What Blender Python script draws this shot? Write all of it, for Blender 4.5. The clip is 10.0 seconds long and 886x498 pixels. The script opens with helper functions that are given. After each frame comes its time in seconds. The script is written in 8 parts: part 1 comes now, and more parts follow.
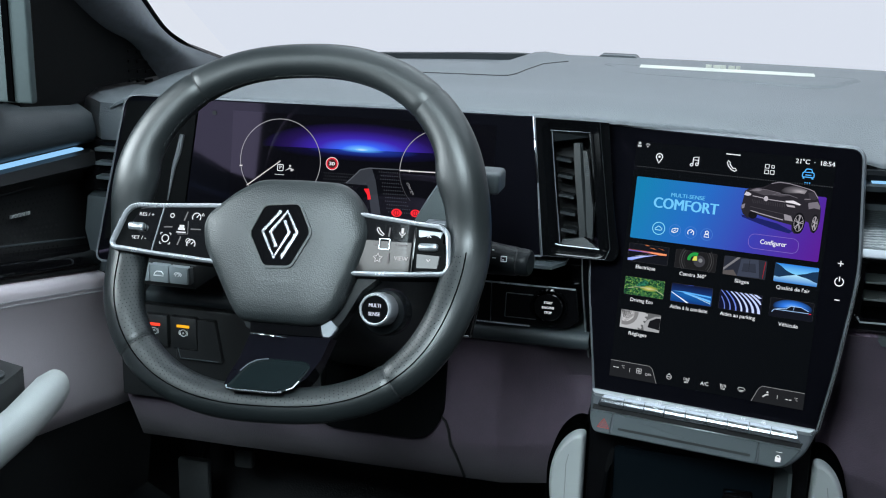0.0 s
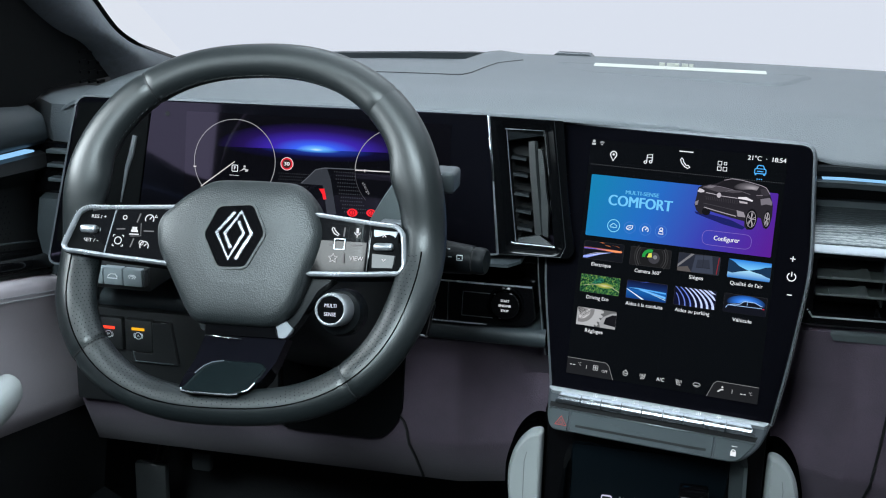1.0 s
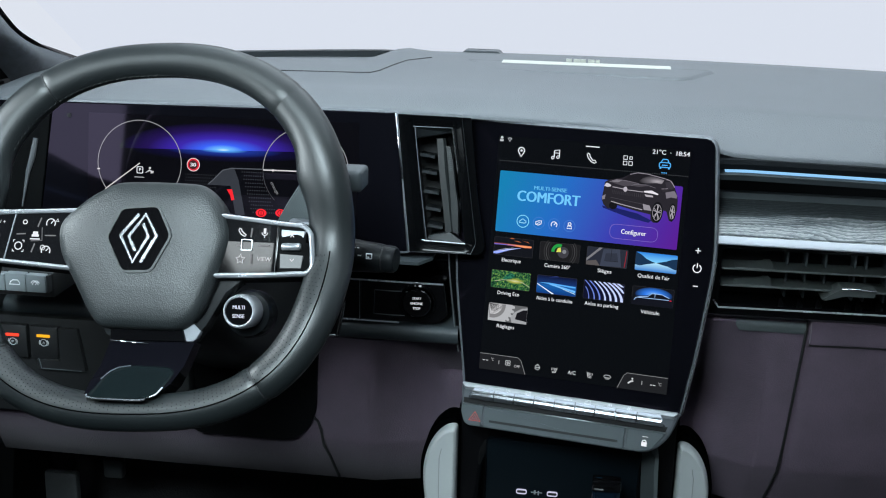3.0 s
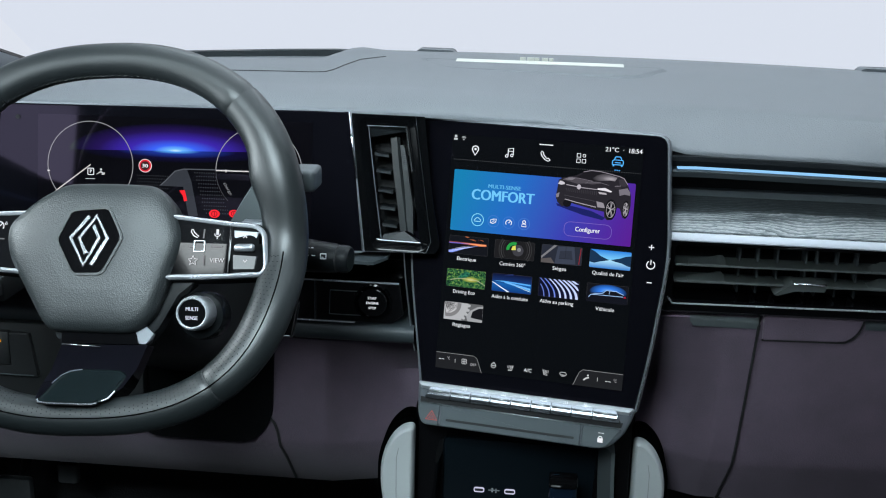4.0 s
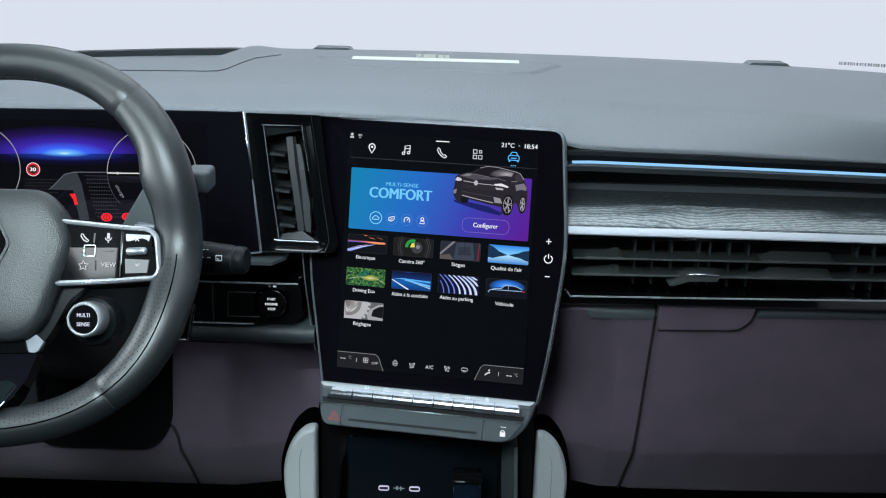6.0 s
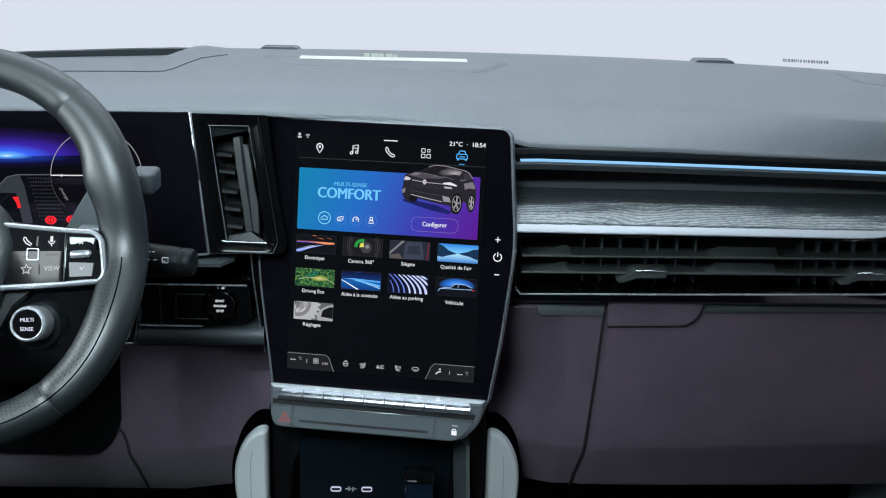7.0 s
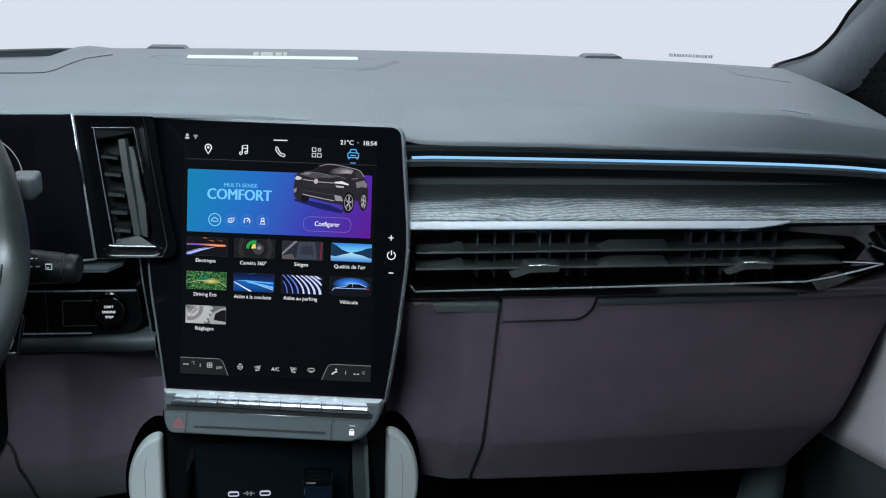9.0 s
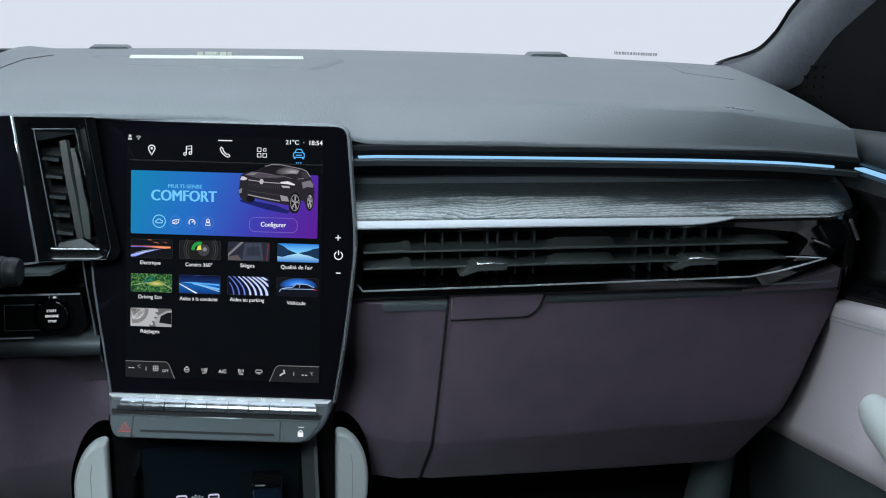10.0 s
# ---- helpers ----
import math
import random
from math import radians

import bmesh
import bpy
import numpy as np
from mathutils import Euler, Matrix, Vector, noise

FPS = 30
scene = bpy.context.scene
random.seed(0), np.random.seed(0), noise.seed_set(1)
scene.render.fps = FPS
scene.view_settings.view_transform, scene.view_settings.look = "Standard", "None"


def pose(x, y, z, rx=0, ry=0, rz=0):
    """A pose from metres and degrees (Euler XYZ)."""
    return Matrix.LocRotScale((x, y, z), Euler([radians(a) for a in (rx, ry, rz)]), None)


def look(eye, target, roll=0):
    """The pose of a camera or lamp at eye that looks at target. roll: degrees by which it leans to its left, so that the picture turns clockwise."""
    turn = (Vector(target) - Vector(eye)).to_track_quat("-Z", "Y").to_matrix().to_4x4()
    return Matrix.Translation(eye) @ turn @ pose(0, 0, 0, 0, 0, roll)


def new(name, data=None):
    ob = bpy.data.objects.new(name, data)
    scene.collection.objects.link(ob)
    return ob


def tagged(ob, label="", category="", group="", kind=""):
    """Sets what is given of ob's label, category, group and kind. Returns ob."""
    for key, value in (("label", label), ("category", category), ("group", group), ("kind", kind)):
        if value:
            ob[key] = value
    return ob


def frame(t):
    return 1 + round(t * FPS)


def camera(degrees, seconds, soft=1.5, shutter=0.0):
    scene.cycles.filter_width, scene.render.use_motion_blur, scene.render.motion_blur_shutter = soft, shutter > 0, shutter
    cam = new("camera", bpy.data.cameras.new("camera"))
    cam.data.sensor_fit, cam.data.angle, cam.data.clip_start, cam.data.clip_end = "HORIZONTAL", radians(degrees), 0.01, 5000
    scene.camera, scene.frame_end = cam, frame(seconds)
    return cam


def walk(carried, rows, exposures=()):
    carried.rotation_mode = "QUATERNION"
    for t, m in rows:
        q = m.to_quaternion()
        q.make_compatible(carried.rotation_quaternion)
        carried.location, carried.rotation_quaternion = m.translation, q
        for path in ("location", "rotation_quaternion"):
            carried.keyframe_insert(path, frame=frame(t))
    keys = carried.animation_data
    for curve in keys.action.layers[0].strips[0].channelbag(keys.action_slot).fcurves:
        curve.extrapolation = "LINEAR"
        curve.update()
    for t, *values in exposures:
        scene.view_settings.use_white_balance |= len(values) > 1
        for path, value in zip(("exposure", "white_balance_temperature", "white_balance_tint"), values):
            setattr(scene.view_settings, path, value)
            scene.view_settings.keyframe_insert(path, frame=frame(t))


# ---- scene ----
cam = camera(41.40, 10.0, soft=1.1)
# seconds, x, y, z, yaw, pitch, roll
ROWS = [
    (0.0, -0.0190, -0.0061, 1.1503, 14.28, -15.88, -1.40),
    (0.5, -0.0169, -0.0054, 1.1503, 13.31, -15.87, -1.39),
    (1.0, -0.0148, -0.0047, 1.1503, 12.25, -15.87, -1.37),
    (1.5, -0.0127, -0.0040, 1.1502, 11.22, -15.87, -1.37),
    (2.0, -0.0106, -0.0034, 1.1502, 10.21, -15.87, -1.36),
    (2.5, -0.0084, -0.0027, 1.1501, 9.15, -15.87, -1.36),
    (4.0, -0.0021, -0.0007, 1.1500, 6.03, -15.87, -1.35),
    (4.5, 0.0000, 0.0000, 1.1500, 4.88, -15.88, -1.35),
    (5.0, 0.0021, 0.0007, 1.1500, 3.66, -15.88, -1.34),
    (5.5, 0.0042, 0.0013, 1.1499, 2.46, -15.88, -1.34),
    (7.0, 0.0106, 0.0034, 1.1498, -1.08, -15.88, -1.33),
    (7.5, 0.0127, 0.0040, 1.1498, -2.33, -15.88, -1.33),
    (8.0, 0.0148, 0.0047, 1.1497, -3.55, -15.88, -1.34),
    (8.5, 0.0169, 0.0054, 1.1497, -4.82, -15.88, -1.34),
    (9.0, 0.0190, 0.0061, 1.1497, -6.09, -15.88, -1.35),
    (9.5, 0.0211, 0.0067, 1.1496, -7.29, -15.88, -1.37),
    (10.0, 0.0232, 0.0074, 1.1496, -8.56, -15.88, -1.39),
]
walk(cam, [(t, pose(x, y, z, 90 + pitch, roll, yaw)) for t, x, y, z, yaw, pitch, roll in ROWS])

# ---- light ----
world = bpy.data.worlds.new("studio_surround")
scene.world = world
world.use_nodes = True
wn = world.node_tree.nodes
wn["Background"].inputs["Color"].default_value = (0.72, 0.88, 1.05, 1)
wn["Background"].inputs["Strength"].default_value = 0.125


def softbox(name, eye, target, sx, sy, power, color=(1, 1, 1)):
    d = bpy.data.lights.new(name, "AREA")
    d.shape, d.size, d.size_y, d.energy, d.color = "RECTANGLE", sx, sy, power, color
    ob = new(name, d)
    ob.matrix_world = look(eye, target)
    return ob


softbox("softbox_driver_window", (-1.06, 0.29, 1.13), (0.0, 0.32, 0.91), 1.5, 0.30, 12, (0.80, 0.94, 1.0))
softbox("softbox_driver_door", (-1.02, 0.78, 1.14), (0.0, 1.12, 0.80), 0.34, 0.28, 5.5, (0.84, 0.95, 1.0))
softbox("softbox_roof", (-0.40, -0.30, 1.75), (-0.35, 1.20, 0.60), 0.6, 0.5, 3.6, (0.76, 0.93, 1.0)).data.spread = radians(46)
softbox("softbox_small", (-1.02, -1.07, 1.87), (-0.29, 0.95, 0.85), 0.55, 0.42, 4.4, (0.88, 0.97, 1.0))
softbox("softbox_passenger_window", (1.02, 0.42, 1.08), (0.0, 0.46, 0.88), 1.2, 0.28, 0.35, (0.84, 0.96, 1.0))
softbox("softbox_overhead", (-0.02, 1.00, 2.15), (-0.02, 1.01, 0.80), 1.6, 1.0, 13, (0.78, 0.92, 1.0))
softbox("softbox_front", (0.0, 2.1, 2.6), (0.0, 1.45, 0.95), 2.0, 0.8, 24, (0.80, 0.93, 1.0))


# ---- materials ----
def material(name, col, rough=0.5, metal=0.0, mottle=(8.0, 0.15), grain=None, kind="noise", coat=0.0, spec=0.5, wear=0.1, fine=None, sheen=0.0, tint=None):
    """A surface of one base colour with slow mottling, roughness wear and a fine relief (grain: size in metres, height 0 to 1)."""
    m = bpy.data.materials.new(name)
    m.use_nodes = True
    nt = m.node_tree
    n, l = nt.nodes, nt.links
    p = n["Principled BSDF"]
    p.inputs["Metallic"].default_value = metal
    p.inputs["Coat Weight"].default_value = coat
    p.inputs["Coat Roughness"].default_value = 0.04
    p.inputs["Specular IOR Level"].default_value = spec
    if tint:
        p.inputs["Specular Tint"].default_value = (*tint, 1)
    if sheen:
        p.inputs["Sheen Weight"].default_value = sheen
        p.inputs["Sheen Roughness"].default_value = 0.5
    tc = n.new("ShaderNodeTexCoord")
    a = n.new("ShaderNodeTexNoise")
    a.inputs["Scale"].default_value, a.inputs["Detail"].default_value = mottle[0], 5
    l.new(tc.outputs["Object"], a.inputs["Vector"])
    b = n.new("ShaderNodeTexNoise")
    b.inputs["Scale"].default_value, b.inputs["Detail"].default_value = mottle[0] * 22, 3
    l.new(tc.outputs["Object"], b.inputs["Vector"])
    mix = n.new("ShaderNodeMath")
    mix.operation = "MULTIPLY_ADD"
    mix.inputs[1].default_value = 0.35
    l.new(b.outputs["Fac"], mix.inputs[0])
    l.new(a.outputs["Fac"], mix.inputs[2])
    ramp = n.new("ShaderNodeMapRange")
    ramp.inputs["From Min"].default_value, ramp.inputs["From Max"].default_value = 0.35, 1.0
    ramp.inputs["To Min"].default_value, ramp.inputs["To Max"].default_value = 1 - mottle[1], 1 + mottle[1]
    l.new(mix.outputs[0], ramp.inputs["Value"])
    cm = n.new("ShaderNodeVectorMath")
    cm.operation = "SCALE"
    cm.inputs[0].default_value = col
    l.new(ramp.outputs["Result"], cm.inputs["Scale"])
    l.new(cm.outputs["Vector"], p.inputs["Base Color"])
    rr = n.new("ShaderNodeMapRange")
    rr.inputs["From Min"].default_value, rr.inputs["From Max"].default_value = 0.35, 1.0
    rr.inputs["To Min"].default_value, rr.inputs["To Max"].default_value = max(rough - wear * rough, 0.02), min(rough + wear * rough, 1)
    l.new(mix.outputs[0], rr.inputs["Value"])
    l.new(rr.outputs["Result"], p.inputs["Roughness"])
    if grain:
        if kind == "leather":
            g = n.new("ShaderNodeTexVoronoi")
            g.feature = "SMOOTH_F1"
            g.inputs["Scale"].default_value = 1 / grain[0]
            g.inputs["Smoothness"].default_value = 0.3
            out = g.outputs["Distance"]
        elif kind == "weave":
            w1 = n.new("ShaderNodeTexWave")
            w2 = n.new("ShaderNodeTexWave")
            w1.bands_direction, w2.bands_direction = "DIAGONAL", "Z"
            for w in (w1, w2):
                w.inputs["Scale"].default_value = 0.3 / grain[0]
                w.inputs["Distortion"].default_value = 2.0
                w.inputs["Detail Scale"].default_value = 3.0
                l.new(tc.outputs["Object"], w.inputs["Vector"])
            g = n.new("ShaderNodeMath")
            g.operation = "ADD"
            l.new(w1.outputs["Fac"], g.inputs[0])
            l.new(w2.outputs["Fac"], g.inputs[1])
            out = g.outputs[0]
        else:
            g = n.new("ShaderNodeTexNoise")
            g.inputs["Scale"].default_value, g.inputs["Detail"].default_value = 1 / grain[0], 3
            out = g.outputs["Fac"]
        if kind != "weave":
            l.new(tc.outputs["Object"], g.inputs["Vector"])
        bp = n.new("ShaderNodeBump")
        bp.inputs["Strength"].default_value = grain[1]
        bp.inputs["Distance"].default_value = grain[0] * 0.35
        l.new(out, bp.inputs["Height"])
        l.new(bp.outputs["Normal"], p.inputs["Normal"])
    return m


def glowing(name, col, strength=1.0, rough=0.04, base=(0.0015, 0.0015, 0.002)):
    m = bpy.data.materials.new(name)
    m.use_nodes = True
    p = m.node_tree.nodes["Principled BSDF"]
    p.inputs["Base Color"].default_value = (*base, 1)
    p.inputs["Roughness"].default_value = rough
    p.inputs["Specular IOR Level"].default_value = 0.11
    p.inputs["Specular Tint"].default_value = (0.82, 0.62, 1.0, 1)
    p.inputs["Emission Color"].default_value = (*col, 1)
    p.inputs["Emission Strength"].default_value = strength
    return m


def glowing_field(name, stops, axis=0, lo=-0.1, hi=0.1, tilt=0.0, strength=1.0, noisy=0.0, scale=300.0):
    """A picture on a display whose colour runs along one axis of the thing (or through noise), with the gloss of the cover glass."""
    m = bpy.data.materials.new(name)
    m.use_nodes = True
    n, l = m.node_tree.nodes, m.node_tree.links
    p = n["Principled BSDF"]
    p.inputs["Base Color"].default_value = (0.0015, 0.0015, 0.002, 1)
    p.inputs["Roughness"].default_value = 0.04
    p.inputs["Specular IOR Level"].default_value = 0.11
    p.inputs["Emission Strength"].default_value = strength
    tc = n.new("ShaderNodeTexCoord")
    ramp = n.new("ShaderNodeValToRGB")
    e = ramp.color_ramp.elements
    e[0].position, e[0].color = stops[0][0], (*stops[0][1], 1)
    e[1].position, e[1].color = stops[-1][0], (*stops[-1][1], 1)
    for s, c in stops[1:-1]:
        e.new(s).color = (*c, 1)
    if noisy:
        g = n.new("ShaderNodeTexNoise")
        g.inputs["Scale"].default_value, g.inputs["Detail"].default_value = scale, 6
        l.new(tc.outputs["Object"], g.inputs["Vector"])
        l.new(g.outputs["Fac"], ramp.inputs["Fac"])
    else:
        sep = n.new("ShaderNodeSeparateXYZ")
        l.new(tc.outputs["Object"], sep.inputs[0])
        add = n.new("ShaderNodeMath")
        add.operation = "MULTIPLY_ADD"
        add.inputs[1].default_value = tilt
        l.new(sep.outputs[1 - axis], add.inputs[0])
        l.new(sep.outputs[axis], add.inputs[2])
        mr = n.new("ShaderNodeMapRange")
        mr.inputs["From Min"].default_value, mr.inputs["From Max"].default_value = lo, hi
        l.new(add.outputs[0], mr.inputs["Value"])
        l.new(mr.outputs["Result"], ramp.inputs["Fac"])
    l.new(ramp.outputs["Color"], p.inputs["Emission Color"])
    return m


def glow_spot(name, stops, cx, cy, sx, sy, strength=1.0):
    """A soft lit spot on a display, stretched by sx and sy, that fades out through the colour stops."""
    m = bpy.data.materials.new(name)
    m.use_nodes = True
    n, l = m.node_tree.nodes, m.node_tree.links
    p = n["Principled BSDF"]
    p.inputs["Base Color"].default_value = (0.0015, 0.0015, 0.002, 1)
    p.inputs["Roughness"].default_value = 0.04
    p.inputs["Specular IOR Level"].default_value = 0.11
    p.inputs["Emission Strength"].default_value = strength
    tc = n.new("ShaderNodeTexCoord")
    mp = n.new("ShaderNodeMapping")
    mp.inputs["Location"].default_value = (-cx / sx, -cy / sy, 0)
    mp.inputs["Scale"].default_value = (1 / sx, 1 / sy, 0)
    l.new(tc.outputs["Object"], mp.inputs["Vector"])
    ln = n.new("ShaderNodeVectorMath")
    ln.operation = "LENGTH"
    l.new(mp.outputs[0], ln.inputs[0])
    ramp = n.new("ShaderNodeValToRGB")
    e = ramp.color_ramp.elements
    e[0].position, e[0].color = stops[0][0], (*stops[0][1], 1)
    e[1].position, e[1].color = stops[-1][0], (*stops[-1][1], 1)
    for s_, c in stops[1:-1]:
        e.new(s_).color = (*c, 1)
    l.new(ln.outputs["Value"], ramp.inputs["Fac"])
    l.new(ramp.outputs["Color"], p.inputs["Emission Color"])
    return m


def ash_veneer(name):
    """Dark open-pored ash: slow cathedral figure along the board, drawn by broken pale pores."""
    m = bpy.data.materials.new(name)
    m.use_nodes = True
    n, l = m.node_tree.nodes, m.node_tree.links
    p = n["Principled BSDF"]
    tc = n.new("ShaderNodeTexCoord")

    def noise_at(scale, detail, rough=0.5, warp=0.0):
        mp = n.new("ShaderNodeMapping")
        mp.inputs["Scale"].default_value = scale
        l.new(tc.outputs["Object"], mp.inputs["Vector"])
        t = n.new("ShaderNodeTexNoise")
        t.inputs["Scale"].default_value, t.inputs["Detail"].default_value = 1.0, detail
        t.inputs["Roughness"].default_value, t.inputs["Distortion"].default_value = rough, warp
        l.new(mp.outputs[0], t.inputs["Vector"])
        return t.outputs["Fac"]

    def calc(op, a, b, c=None):
        k = n.new("ShaderNodeMath")
        k.operation = op
        for i, v in enumerate((a, b, c)):
            if v is None:
                continue
            if isinstance(v, (int, float)):
                k.inputs[i].default_value = v
            else:
                l.new(v, k.inputs[i])
        return k.outputs[0]

    sep = n.new("ShaderNodeSeparateXYZ")
    l.new(tc.outputs["Object"], sep.inputs[0])
    across = calc("MULTIPLY", calc("ADD", calc("MULTIPLY_ADD", sep.outputs[0], -0.020, sep.outputs[1]), sep.outputs[2]), 190.0)
    figure = calc("MULTIPLY_ADD", noise_at((3.4, 12.0, 12.0), 2, 0.45, 0.5), 16.0, across)
    figure = calc("MULTIPLY_ADD", noise_at((60.0, 300.0, 300.0), 3), 1.3, figure)
    ring = calc("FRACT", figure, 0.0)
    pore = calc("MULTIPLY_ADD", noise_at((170.0, 1500.0, 1500.0), 3, 0.6), 2.8, -0.95)
    # front sheen painted into the veneer colour, tongues of it running into the dark back
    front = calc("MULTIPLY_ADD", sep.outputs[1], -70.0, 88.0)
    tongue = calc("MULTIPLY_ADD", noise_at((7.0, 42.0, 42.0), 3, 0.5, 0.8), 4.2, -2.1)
    front_sheen = calc("MINIMUM", calc("MAXIMUM", calc("ADD", front, tongue), 0.0), 1.0)
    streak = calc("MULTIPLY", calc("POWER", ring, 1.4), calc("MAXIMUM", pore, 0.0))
    lit_pore = calc("MULTIPLY_ADD", front_sheen, 0.088, calc("MULTIPLY", streak, calc("MULTIPLY_ADD", front_sheen, 0.62, 0.10)))
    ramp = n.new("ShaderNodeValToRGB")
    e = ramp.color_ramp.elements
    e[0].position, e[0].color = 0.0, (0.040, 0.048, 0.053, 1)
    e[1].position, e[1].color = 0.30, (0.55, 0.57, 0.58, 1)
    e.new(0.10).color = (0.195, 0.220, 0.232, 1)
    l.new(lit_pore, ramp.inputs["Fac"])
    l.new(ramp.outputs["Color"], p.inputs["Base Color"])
    p.inputs["Roughness"].default_value = 0.34
    bp = n.new("ShaderNodeBump")
    bp.inputs["Strength"].default_value, bp.inputs["Distance"].default_value = 0.5, 0.0005
    l.new(lit_pore, bp.inputs["Height"])
    l.new(bp.outputs["Normal"], p.inputs["Normal"])
    return m


def clear_glass(name, tint=(0.97, 0.98, 1)):
    m = bpy.data.materials.new(name)
    m.use_nodes = True
    p = m.node_tree.nodes["Principled BSDF"]
    p.inputs["Base Color"].default_value = (*tint, 1)
    p.inputs["Roughness"].default_value = 0.0
    p.inputs["Transmission Weight"].default_value = 1.0
    p.inputs["IOR"].default_value = 1.02
    return m


